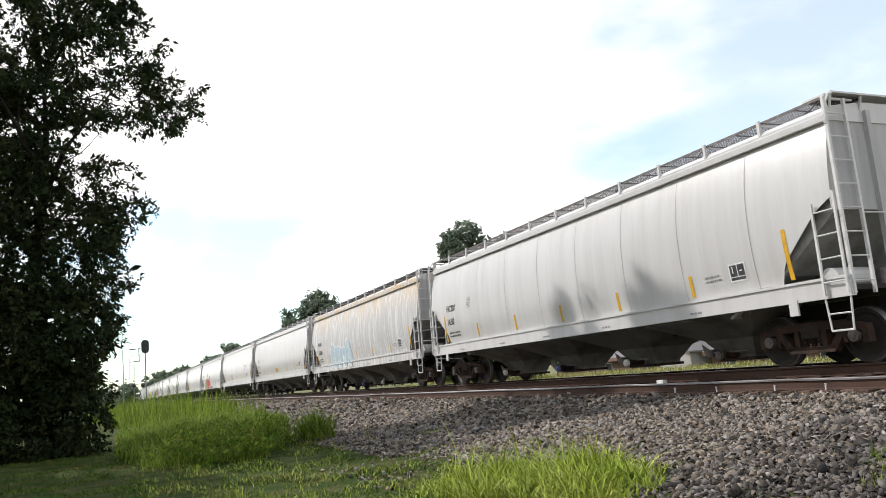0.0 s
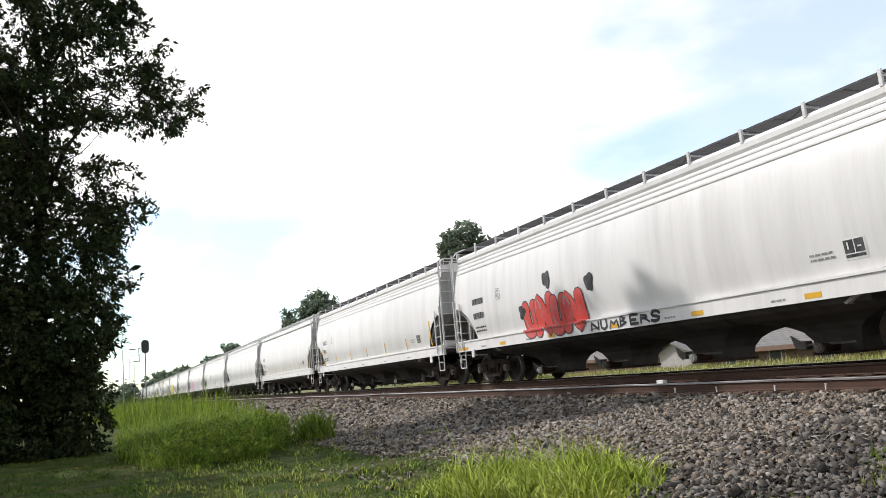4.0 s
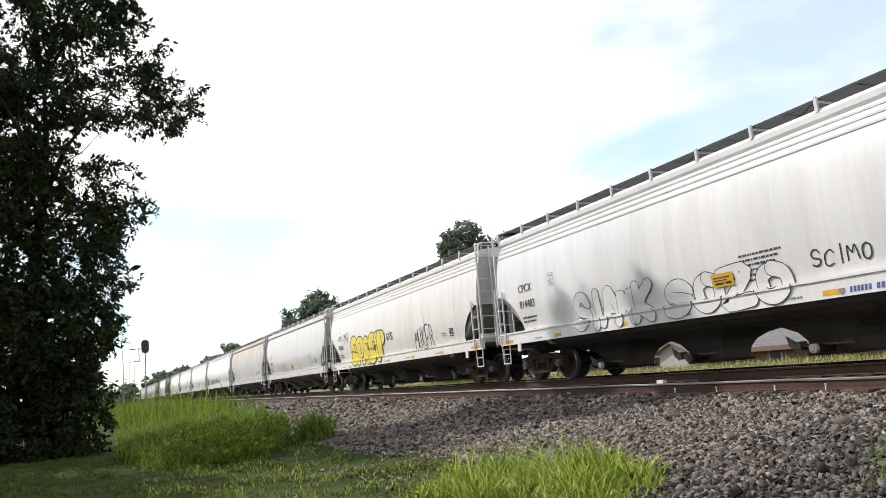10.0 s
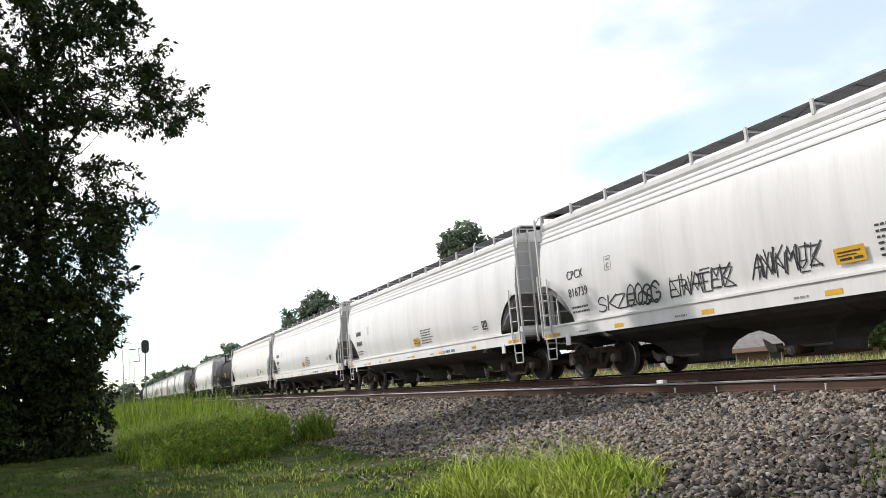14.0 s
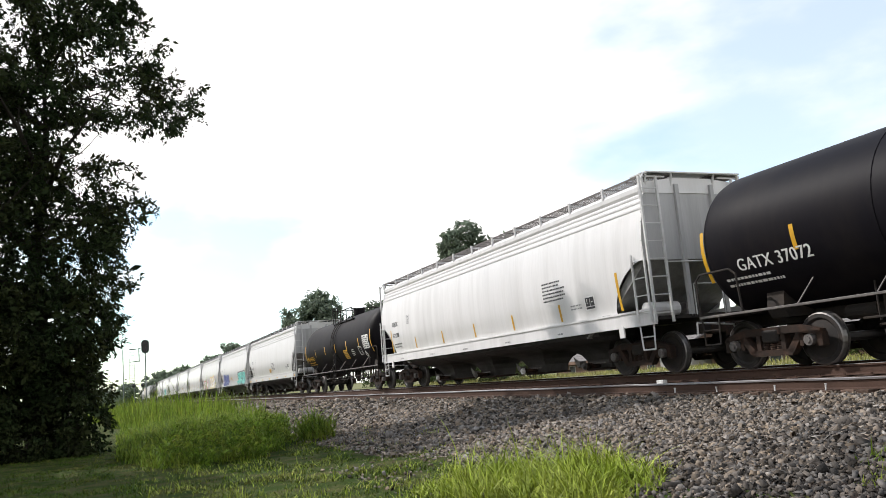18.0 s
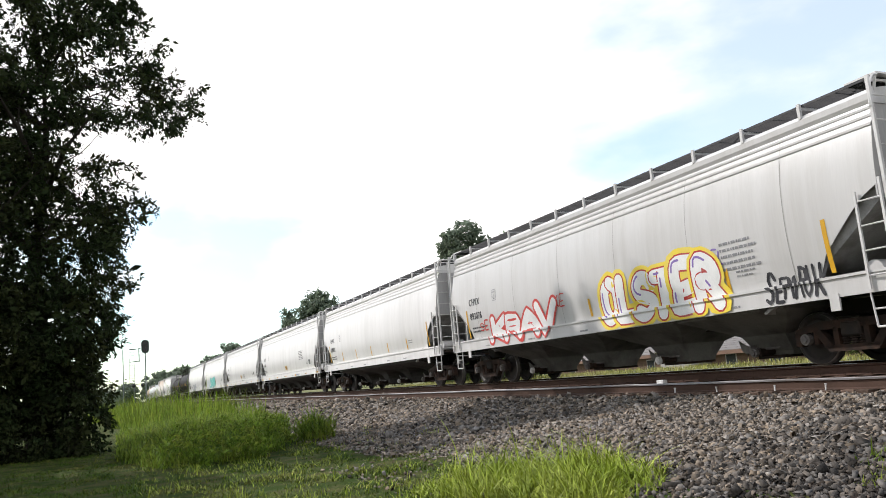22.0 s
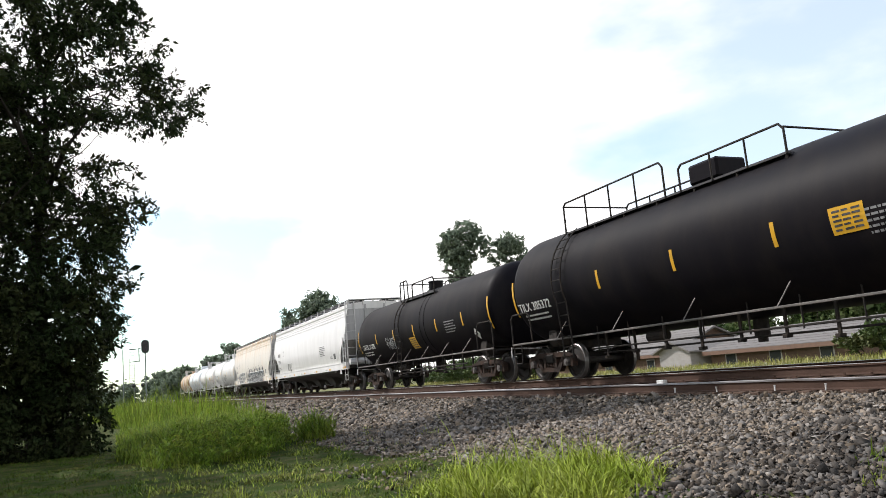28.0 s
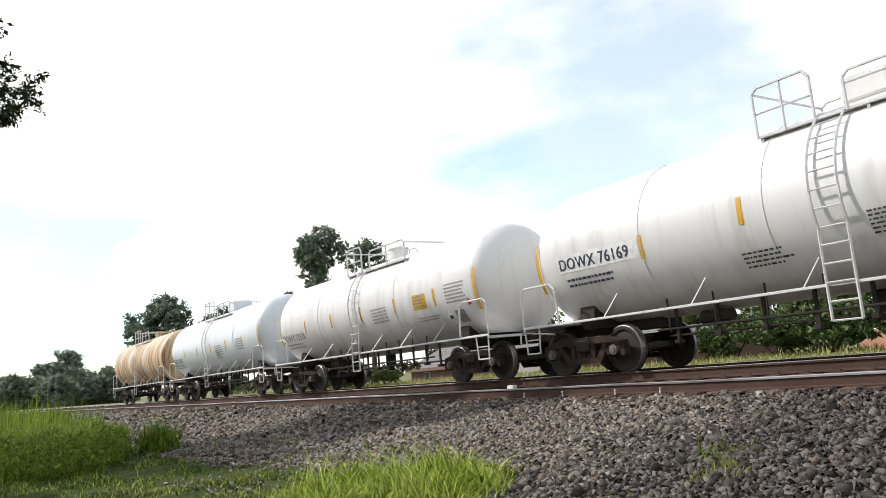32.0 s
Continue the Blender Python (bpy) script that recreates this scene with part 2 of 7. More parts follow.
leaf_bush = surface("bush_leaves", (0.065, 0.105, 0.030), 0.6, 0.0, (0.13, 0.11, 0.05), 0.5, 0.5, (1, 1, 1), 0.05, vary=0.45, island=True)
bark = surface("grey_brown_bark", (0.10, 0.08, 0.062), 0.9, 0.0, (0.05, 0.04, 0.03), 0.6, 5.0, (1, 1, 0.3), 0.2, 0.5, 20)
grass_verge = surface("verge_grass_blades", (0.26, 0.27, 0.06), 0.65, 0.0, (0.46, 0.38, 0.20), 0.7, 0.5, (1, 1, 1), 0.05, vary=0.4, island=True, gloss=0.2)
decal_yellow = surface("yellow_reflective_tape", (0.66, 0.36, 0.018), 0.45, 0.0, (0.42, 0.24, 0.04), 0.4, 5.0, (1, 1, 1), 0.05)
decal_black = surface("black_lettering", (0.03, 0.03, 0.035), 0.5, 0.0, (0.2, 0.2, 0.2), 0.4, 6.0, (1, 1, 1), 0.05)
decal_white = surface("white_lettering", (0.78, 0.78, 0.76), 0.5, 0.0, (0.4, 0.38, 0.36), 0.4, 6.0, (1, 1, 1), 0.05)
decal_grey = surface("faded_lettering", (0.20, 0.20, 0.21), 0.55, 0.0, (0.45, 0.45, 0.44), 0.5, 9.0, (1, 1, 1), 0.05)
decal_navy = surface("dark_blue_lettering", (0.028, 0.032, 0.06), 0.5, 0.0, (0.15, 0.16, 0.2), 0.3, 6.0, (1, 1, 1), 0.05)
decal_blue = surface("blue_lettering", (0.06, 0.09, 0.24), 0.5, 0.0, (0.3, 0.32, 0.4), 0.3, 6.0, (1, 1, 1), 0.05)
seam_grey = surface("weld_seam", (0.34, 0.33, 0.31), 0.6, 0.0, DIRT, 0.4, 6.0, (1, 1, 1), 0.05)
signal_black = surface("black_signal_paint", (0.02, 0.02, 0.022), 0.5, 0.0, (0.05, 0.05, 0.05), 0.4, 4.0)
mast_grey = surface("aluminium_mast_paint", (0.20, 0.23, 0.23), 0.5, 0.3, (0.1, 0.1, 0.1), 0.4, 4.0)
siding_white = surface("weathered_lap_siding", (0.36, 0.34, 0.325), 0.6, 0.0, (0.24, 0.22, 0.205), 0.4, 2.0)
roof_grey = surface("grey_shingles", (0.185, 0.172, 0.165), 0.85, 0.0, (0.13, 0.12, 0.115), 0.5, 3.0, (1, 1, 1), 0.15, 0.3, 30, vary=0.08)
fascia_brown = surface("brown_fascia_board", (0.16, 0.09, 0.06), 0.7, 0.0, (0.09, 0.06, 0.045), 0.5, 3.0)
brick_brown = surface("brown_brick", (0.13, 0.085, 0.062), 0.85, 0.0, (0.08, 0.055, 0.045), 0.6, 3.0, (1, 1, 4), 0.15, 0.3, 20)
earth_red = surface("bare_reddish_earth", (0.30, 0.16, 0.10), 0.95, 0.0, (0.18, 0.11, 0.08), 0.6, 2.5, (1, 1, 1), 0.2, 0.6, 20, gloss=0.05)
window_glass = surface("window_glass", (0.03, 0.035, 0.04), 0.08, 0.0)
for m in (under_dark, truck_rust, bark, leaf_far, leaf_bush, brick_brown, roof_grey):
    m.node_tree.nodes["Principled BSDF"].inputs["Specular IOR Level"].default_value = 0.2
spray = {}
for key, rgbv in (("pink", (0.66, 0.26, 0.42)), ("yellow", (0.80, 0.62, 0.06)), ("teal", (0.10, 0.50, 0.44)), ("blue", (0.05, 0.12, 0.42)),
                  ("red", (0.60, 0.05, 0.04)), ("white", (0.80, 0.80, 0.79)), ("black", (0.02, 0.02, 0.025)), ("purple", (0.22, 0.14, 0.42)),
                  ("sky", (0.30, 0.45, 0.62)), ("grey", (0.33, 0.34, 0.35)), ("ash", (0.15, 0.15, 0.155)), ("silver", (0.52, 0.54, 0.55)), ("rose", (0.34, 0.21, 0.21)),
                  ("navy", (0.03, 0.06, 0.12)), ("indigo", (0.03, 0.05, 0.22)), ("orange", (0.70, 0.30, 0.06)), ("mist", (0.40, 0.50, 0.56)), ("blush", (0.60, 0.34, 0.45)),
                  ("petal", (0.80, 0.62, 0.70)), ("brick", (0.42, 0.03, 0.03)), ("sea", (0.07, 0.36, 0.34))):
    spray[key] = surface(key + "_spray_paint", rgbv, 0.5, 0.0, tuple(c * 0.5 + 0.2 for c in rgbv), 0.35, 2.5, (1, 1, 1), 0.05)
spray["bare"] = paint_white

# ---------------------------------------------------------------- building blocks
def finish(name, bm, material, parent=None, label="", smooth=False):
    """One mesh object out of a bmesh, linked under parent when there is one."""
    me = bpy.data.meshes.new(name)
    bmesh.ops.recalc_face_normals(bm, faces=bm.faces[:])
    bm.to_mesh(me)
    bm.free()
    for m in (material if isinstance(material, (list, tuple)) else (material,)):
        me.materials.append(m)
    if smooth:
        for p in me.polygons:
            p.use_smooth = True
    ob = new(name, me)
    ob.parent = parent
    if label:
        ob["label"] = label
    return ob


part = finish


def pattern(name, bm, material, label=""):
    """A mesh kept for later use by again(), with no object of its own yet."""
    ob = finish(name, bm, material, None, label)
    me = ob.data
    bpy.data.objects.remove(ob)
    me["label"] = label
    return me


def again(ob, m, parent=None, name=None, material=None):
    """The same mesh once more at another pose."""
    if isinstance(ob, bpy.types.Mesh):
        o = new(ob.name.split(".")[0], ob)
        o.parent = parent
        o.matrix_basis = m
        if ob["label"]:
            o["label"] = ob["label"]
        return o
    o = new(name or ob.name.split(".")[0], ob.data)
    o.parent = parent
    o.matrix_basis = m
    if "label" in ob:
        o["label"] = ob["label"]
    if material:
        o.material_slots[0].link = "OBJECT"
        o.material_slots[0].material = material
    return o


def box(bm, x0, x1, y0, y1, z0, z1, bevel=0.0):
    r = bmesh.ops.create_cube(bm, size=1.0)["verts"]
    for v in r:
        v.co = Vector((x0 + (v.co.x + 0.5) * (x1 - x0), y0 + (v.co.y + 0.5) * (y1 - y0), z0 + (v.co.z + 0.5) * (z1 - z0)))
    if bevel:
        edges = list({e for v in r for e in v.link_edges})
        bmesh.ops.bevel(bm, geom=edges, offset=bevel, segments=1, affect="EDGES")
    return r


def rod(bm, a, b, r, sides=6, r2=None):
    """A round bar from a to b."""
    a, b = Vector(a), Vector(b)
    d = b - a
    res = bmesh.ops.create_cone(bm, cap_ends=True, segments=sides, radius1=r, radius2=r if r2 is None else r2, depth=d.length)
    turn = d.to_track_quat("Z", "Y").to_matrix().to_4x4()
    bmesh.ops.transform(bm, matrix=Matrix.Translation((a + b) / 2) @ turn, verts=res["verts"])


def hoop(bm, radius, y, z, r, sides=4, n=40):
    """A ring of round bar standing across the y axis."""
    rows = []
    for i in range(n):
        a = 2 * math.pi * i / n
        rows.append([bm.verts.new(((radius + r * math.cos(b)) * math.cos(a), y + r * math.sin(b), z + (radius + r * math.cos(b)) * math.sin(a))) for b in (2 * math.pi * k / sides for k in range(sides))])
    for i in range(n):
        p, q = rows[i], rows[(i + 1) % n]
        for k in range(sides):
            bm.faces.new((p[k], p[(k + 1) % sides], q[(k + 1) % sides], q[k]))


def lathe(bm, prof, sides=8):
    """A closed outline of (radius, height) turned round the z axis."""
    rows = [[bm.verts.new((r * math.cos(2 * math.pi * i / sides), r * math.sin(2 * math.pi * i / sides), z)) for r, z in prof] for i in range(sides)]
    for i in range(sides):
        p, q = rows[i], rows[(i + 1) % sides]
        for k in range(len(prof) - 1):
            bm.faces.new((p[k], p[k + 1], q[k + 1], q[k]))


def pipe(bm, pts, r, sides=6):
    for a, b in zip(pts[:-1], pts[1:]):
        rod(bm, a, b, r, sides)


def plate(bm, outline, axis, c0, c1):
    """A polygon outline given in two coordinates, thickened along the third axis from c0 to c1."""
    def put(u, v, c):
        return {"x": (c, u, v), "y": (u, c, v), "z": (u, v, c)}[axis]
    lo = [bm.verts.new(put(u, v, c0)) for u, v in outline]
    hi = [bm.verts.new(put(u, v, c1)) for u, v in outline]
    n = len(outline)
    bm.faces.new(lo)
    bm.faces.new(hi[::-1])
    for i in range(n):
        bm.faces.new((lo[i], lo[(i + 1) % n], hi[(i + 1) % n], hi[i]))


def raw_mesh(name, verts, faces, material, parent=None, label="", smooth=False):
    """A mesh out of arrays of corners and equal-sided faces."""
    verts, faces = np.asarray(verts, np.float32), np.asarray(faces, np.int32)
    me = bpy.data.meshes.new(name)
    k = faces.shape[1]
    me.vertices.add(len(verts))
    me.vertices.foreach_set("co", verts.ravel())
    me.loops.add(faces.size)
    me.loops.foreach_set("vertex_index", faces.ravel())
    me.polygons.add(len(faces))
    me.polygons.foreach_set("loop_start", np.arange(len(faces), dtype=np.int32) * k)
    me.polygons.foreach_set("loop_total", np.full(len(faces), k, np.int32))
    if smooth:
        me.polygons.foreach_set("use_smooth", np.ones(len(faces), bool))
    me.update(calc_edges=True)
    me.materials.append(material)
    ob = new(name, me)
    ob.parent = parent
    if label:
        ob["label"] = label
    return ob


# ---------------------------------------------------------------- ground, track
TRACK_X = 12.23            # middle of the track; z = 0 is the top of its rails
RAIL_NEAR, RAIL_FAR = TRACK_X - 0.7525, TRACK_X + 0.7525
LAWN_Z = -1.15
PROFILE = [(-900, -1.2), (-60, -1.2), (-6, LAWN_Z - 0.02), (4.6, LAWN_Z), (6.0, LAWN_Z + 0.05), (6.9, -0.98), (9.6, -0.64), (10.2, -0.49), (10.48, -0.45),
           (10.9, -0.42), (11.3, -0.27), (13.2, -0.27), (13.9, -0.33), (15.2, -0.44), (17.5, -0.36), (22, -0.22), (25, -0.22), (30, -1.2), (38, -1.8), (80, -1.8), (2500, -1.8)]


def ground_z(x):
    xs, zs = zip(*PROFILE)
    return float(np.interp(x, xs, zs))


def strip(name, x_from, x_to, material, label, y0=-250.0, y1=2600.0, kind="structure", rise=0.0):
    """The ground between two lines along the track, with slight unevenness."""
    xs = sorted({x_from, x_to, *[p[0] for p in PROFILE if x_from < p[0] < x_to],
                 *[x for x in np.arange(-20, 40, 0.8) if x_from < x < x_to]})
    ys = [y0, -60, -25, -10, *np.arange(-4, 60, 0.8), *np.arange(60, 140, 5.0), 200, 300, 500, 900, y1]
    vs, fs = [], []
    for y in ys:
        for x in xs:
            d = 0.0 if abs(x) > 30 or x in (x_from, x_to) else 0.05 * noise.noise((x * 0.6, y * 0.6, 3.0))
            vs.append((x, y, ground_z(x) + d + rise))
    k = len(xs)
    for i in range(len(ys) - 1):
        for j in range(k - 1):
            a = i * k + j
            fs.append((a, a + 1, a + k + 1, a + k))
    return tagged(raw_mesh(name, vs, fs, material, smooth=True), label, "ground", kind=kind)


strip("ground", -900, 6.3, lawn_soil, "mown green lawn with dry thin patches")
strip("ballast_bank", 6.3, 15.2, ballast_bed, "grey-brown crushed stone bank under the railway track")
strip("meadow", 15.2, 2500, field_far, "rough green and straw-coloured meadow beyond the track")


def rail_profile(x, top):
    """Outline of a flat-bottomed rail, foot to head."""
    h = 0.186
    return [(x + a, top - h + b) for a, b in ((-0.075, 0), (0.075, 0), (0.075, 0.012), (0.012, 0.03), (0.010, 0.135), (0.036, 0.15), (0.037, 0.178),
                                              (0.028, h), (-0.028, h), (-0.037, 0.178), (-0.036, 0.15), (-0.010, 0.135), (-0.012, 0.03), (-0.075, 0.012))]


def rail(x, top, wob=0.0, label="", seed=0.0, shiny=(7, 8), head=None):
    """One long rail with a polished running surface; a loose one bends slightly."""
    ob = tagged(new("rail", None), label, "rail", "rails of the track", "structure")
    ys = [-120.0, -40.0, -8.0, *np.arange(0.0, 60.0, 1.5), 80.0, 120.0, 200.0, 320.0, 600.0, 1500.0]
    bm = bmesh.new()
    rings = []
    for y in ys:
        dx = wob * noise.noise((seed, y * 0.15, 0.0))
        dz = wob * 0.3 * noise.noise((seed + 5, y * 0.3, 0.0))
        rings.append([bm.verts.new((u + dx, y, v + dz)) for u, v in rail_profile(x, top)])
    n = len(rings[0])
    for a, b in zip(rings[:-1], rings[1:]):
        for i in range(n):
            f = bm.faces.new((a[i], a[(i + 1) % n], b[(i + 1) % n], b[i]))
            f.material_index = 1 if i in shiny else 0
    part("rail_body", bm, (rail_rust, head or rail_top), ob)
    return ob


rail(RAIL_NEAR, 0.0, 0.0, "brown steel running rail with a polished top", 1)
rail(RAIL_FAR, 0.0, 0.0, "brown steel running rail with a polished top", 2)
rail(10.74, -0.178, 0.07, "loose spare steel rail lying on the stone shoulder", 3, (7, 8, 9), rail_worn)

ties = tagged(new("ties", None), "row of creosoted timber ties half buried in stone", "railway ties", kind="structure")
bm = bmesh.new()
box(bm, -1.3, 1.3, -0.11, 0.11, -0.18, 0.0, 0.01)
tie = part("tie", bm, tie_wood, ties)
tie.matrix_basis = pose(TRACK_X, 2.0, -0.196)
for i in range(1, 95):
    again(tie, pose(TRACK_X + random.uniform(-0.03, 0.03), 2.0 + i * 0.51, -0.196, 0, 0, random.uniform(-1, 1)), ties)
bm = bmesh.new()
box(bm, -0.30, 0.22, -0.12, 0.12, -0.20, 0.0, 0.012)
block = part("timber_block", bm, tie_wood, ties, "short old timber block under the spare rail")
block.matrix_basis = pose(10.78, 3.0, -0.366)
for i in range(1, 120):
    again(block, pose(10.78 + random.uniform(-0.04, 0.04), 3.0 + i * 0.37 + random.uniform(-0.04, 0.04), -0.366, 0, 0, random.uniform(-4, 4)), ties)
bm = bmesh.new()
box(bm, -0.10, 0.10, -0.09, 0.09, -0.012, 0.008)
box(bm, -0.085, -0.045, -0.05, -0.02, 0.0, 0.035)
box(bm, 0.045, 0.085, 0.02, 0.05, 0.0, 0.035)
tplate = part("tie_plate", bm, rail_rust, ties)
tplate.matrix_basis = pose(RAIL_NEAR, 2.0, -0.192)
for i in range(1, 60):
    again(tplate, pose(RAIL_NEAR, 2.0 + i * 0.51, -0.192), ties)
bm = bmesh.new()
box(bm, -0.012, 0.012, -0.012, 0.012, -0.02, 0.10, 0.004)
box(bm, -0.02, 0.02, -0.016, 0.016, 0.09, 0.105, 0.004)
spike = tagged(part("rail_spike", bm, bracket_grey), "pale steel spike standing upright in the stone shoulder", "spike", "spikes along the spare rail")
spike.matrix_basis = pose(10.60, 11.81, -0.37)
for y in (10.39, 13.01, 9.33):
    again(spike, pose(10.60, y, -0.37, 4, 3, 0))
for o in [o for o in scene.objects if o.name.startswith("rail_spike.")]:
    tagged(o, spike["label"], "spike", "spikes along the spare rail")
bm = bmesh.new()
box(bm, -0.06, 0.06, -0.11, 0.11, 0, 0.13, 0.006)
marker = tagged(part("marker_block", bm, decal_white), "small white block lying between the rails", "block")
marker.matrix_basis = pose(11.05, 13.95, -0.27 + 0.02)


def stones(name, count, box_xy, size, label, seed, thin=None, material=None):
    """Loose crushed stones: flat broken slabs with uneven corners, lying at all slants."""
    g = np.random.default_rng(seed)
    x = g.uniform(box_xy[0], box_xy[1], count)
    y = g.uniform(box_xy[2], box_xy[3], count)
    if thin is not None:
        keep = g.uniform(0, 1, count) < np.clip((x - thin[0]) / (thin[1] - thin[0]), 0.02, 1.0)
        x, y = x[keep], y[keep]
    n = len(x)
    base = np.array([(a, b, c) for c in (-1, 1) for a, b in ((-1, -1), (1, -1), (1, 1), (-1, 1))], float)
    quads = np.array([(4, 5, 6, 7), (0, 1, 5, 4), (1, 2, 6, 5), (2, 3, 7, 6), (3, 0, 4, 7)])
    s = size * np.exp(g.normal(0, 0.30, n))
    shape = np.stack([g.uniform(0.75, 1.35, n), g.uniform(0.55, 0.95, n), g.uniform(0.30, 0.62, n)], -1)
    p = base[None] * (1 + g.uniform(-0.62, 0.22, (n, 8, 3))) * (shape * s[:, None])[:, None]
    yaw, tip, roll = g.uniform(0, 2 * np.pi, n), g.normal(0, 0.6, n), g.normal(0, 0.6, n)
    for a, (i, j) in ((roll, (1, 2)), (tip, (0, 2)), (yaw, (0, 1))):
        c, d = np.cos(a)[:, None], np.sin(a)[:, None]
        u, v = p[:, :, i].copy(), p[:, :, j].copy()
        p[:, :, i], p[:, :, j] = u * c - v * d, u * d + v * c
    xs, zs = zip(*PROFILE)
    z = np.interp(x, xs, zs) + s * g.uniform(-0.35, 0.95, n) * np.clip((11.2 - x) * 1.2, 0.3, 1.0)
    p += np.stack([x, y, z], -1)[:, None]
    f = (quads[None] + (np.arange(n) * 8)[:, None, None]).reshape(-1, 4)
    return tagged(raw_mesh(name, p.reshape(-1, 3), f, material or stone), label, "stones", kind="stuff")


stones("ballast_stones", 38000, (5.0, 11.3, 2.4, 8.2), 0.028, "darker grey crushed ballast stones on the near bank", 15, (5.2, 7.5), stone_grey)
stones("ballast_stones", 70000, (3.6, 11.3, 6.6, 15.0), 0.028, "loose crushed grey and brown ballast stones on the bank", 11, (5.2, 7.6))
stones("ballast_stones", 48000, (5.0, 11.3, 15.0, 28.0), 0.034, "loose crushed grey and brown ballast stones on the bank", 14, (4.6, 7.5))
stones("ballast_stones", 20000, (5.6, 11.3, 28.0, 70.0), 0.06, "loose crushed ballast stones farther along the bank", 12, (5.5, 7.4))
stones("ballast_stones", 8000, (11.55, 15.0, 3.0, 50.0), 0.06, "crushed stones between and behind the rails", 13)


# ---------------------------------------------------------------- plants
def blades(name, count, place, tall, wide, material, label, seed, lean=0.35, segs=3, up=0.0):
    """Grass: curved tapering blades; place(g, n) gives their feet and a height factor."""
    g = np.random.default_rng(seed)
    x, y, z, k = place(g, count)
    n = len(x)
    z = z + up * k * g.uniform(0, 1, n)
    hgt = tall * k * np.exp(g.normal(0, 0.32, n))
    turn = g.uniform(0, 2 * np.pi, n)
    bend = lean * hgt * g.uniform(0.3, 1.6, n)
    dirx, diry = np.cos(turn), np.sin(turn)
    vs = np.zeros((n, 2 * (segs + 1), 3))
    for i in range(segs + 1):
        t = i / segs
        cx, cy, cz = x + dirx * bend * t * t, y + diry * bend * t * t, z + hgt * (t - 0.34 * t * t * np.minimum(1.3, bend / hgt))
        w = wide * (1 - t) ** 0.8 * np.exp(g.normal(0, 0.1, n)) * 0.5 + 0.0008
        vs[:, 2 * i] = np.stack([cx - diry * w, cy + dirx * w, cz], -1)
        vs[:, 2 * i + 1] = np.stack([cx + diry * w, cy - dirx * w, cz], -1)
    q = np.array([(2 * i, 2 * i + 1, 2 * i + 3, 2 * i + 2) for i in range(segs)])
    f = (q[None] + (np.arange(n) * 2 * (segs + 1))[:, None, None]).reshape(-1, 4)
    return tagged(raw_mesh(name, vs.reshape(-1, 3), f, material), label, "grass", kind="stuff")


PX, PZ = zip(*PROFILE)


def in_blobs(blobs):
    """Feet spread over soft round patches (x, y, radius x, radius y, height)."""
    def place(g, n):
        w = np.array([b[2] * b[3] for b in blobs])
        pick = g.choice(len(blobs), n, p=w / w.sum())
        a, r = g.uniform(0, 2 * np.pi, n), np.sqrt(g.uniform(0, 1, n))
        bl = np.array(blobs)[pick]
        x, y = bl[:, 0] + bl[:, 2] * r * np.cos(a), bl[:, 1] + bl[:, 3] * r * np.sin(a)
        tuft = np.array([noise.noise((p * 1.9, q * 1.9, 5.0)) + 0.6 * noise.noise((p * 5.0, q * 5.0, 1.0)) for p, q in zip(x, y)])
        return x, y, np.interp(x, PX, PZ) - 0.02, bl[:, 4] * (1.0 - 0.4 * r * r) * (1.0 + 0.55 * tuft)
    return place


def in_box(x0, x1, y0, y1, power=1.0):
    def place(g, n):
        x, y = g.uniform(x0, x1, n), y0 + (y1 - y0) * g.uniform(0, 1, n) ** power
        return x, y, np.interp(x, PX, PZ) - 0.02, 0.7 + 0.6 * g.uniform(0, 1, n)
    return place


def in_clumps(x0, x1, y0, y1, power, level):
    """Feet spread over a box, but only where a slow noise stands above a level."""
    def place(g, n):
        x, y = g.uniform(x0, x1, n), y0 + (y1 - y0) * g.uniform(0, 1, n) ** power
        f = np.array([noise.noise((a * 1.5, b * 1.1, 7.0)) + 0.5 * noise.noise((a * 4.0, b * 3.0, 2.0)) for a, b in zip(x, y)])
        keep = f > level + np.clip((x - 4.6) * 0.12, -0.25, 0.5) + g.normal(0, 0.06, n)
        x, y, f = x[keep], y[keep], f[keep]
        return x, y, np.interp(x, PX, PZ) - 0.02, 0.75 + 0.9 * np.clip(f - level, 0, 0.7)
    return place


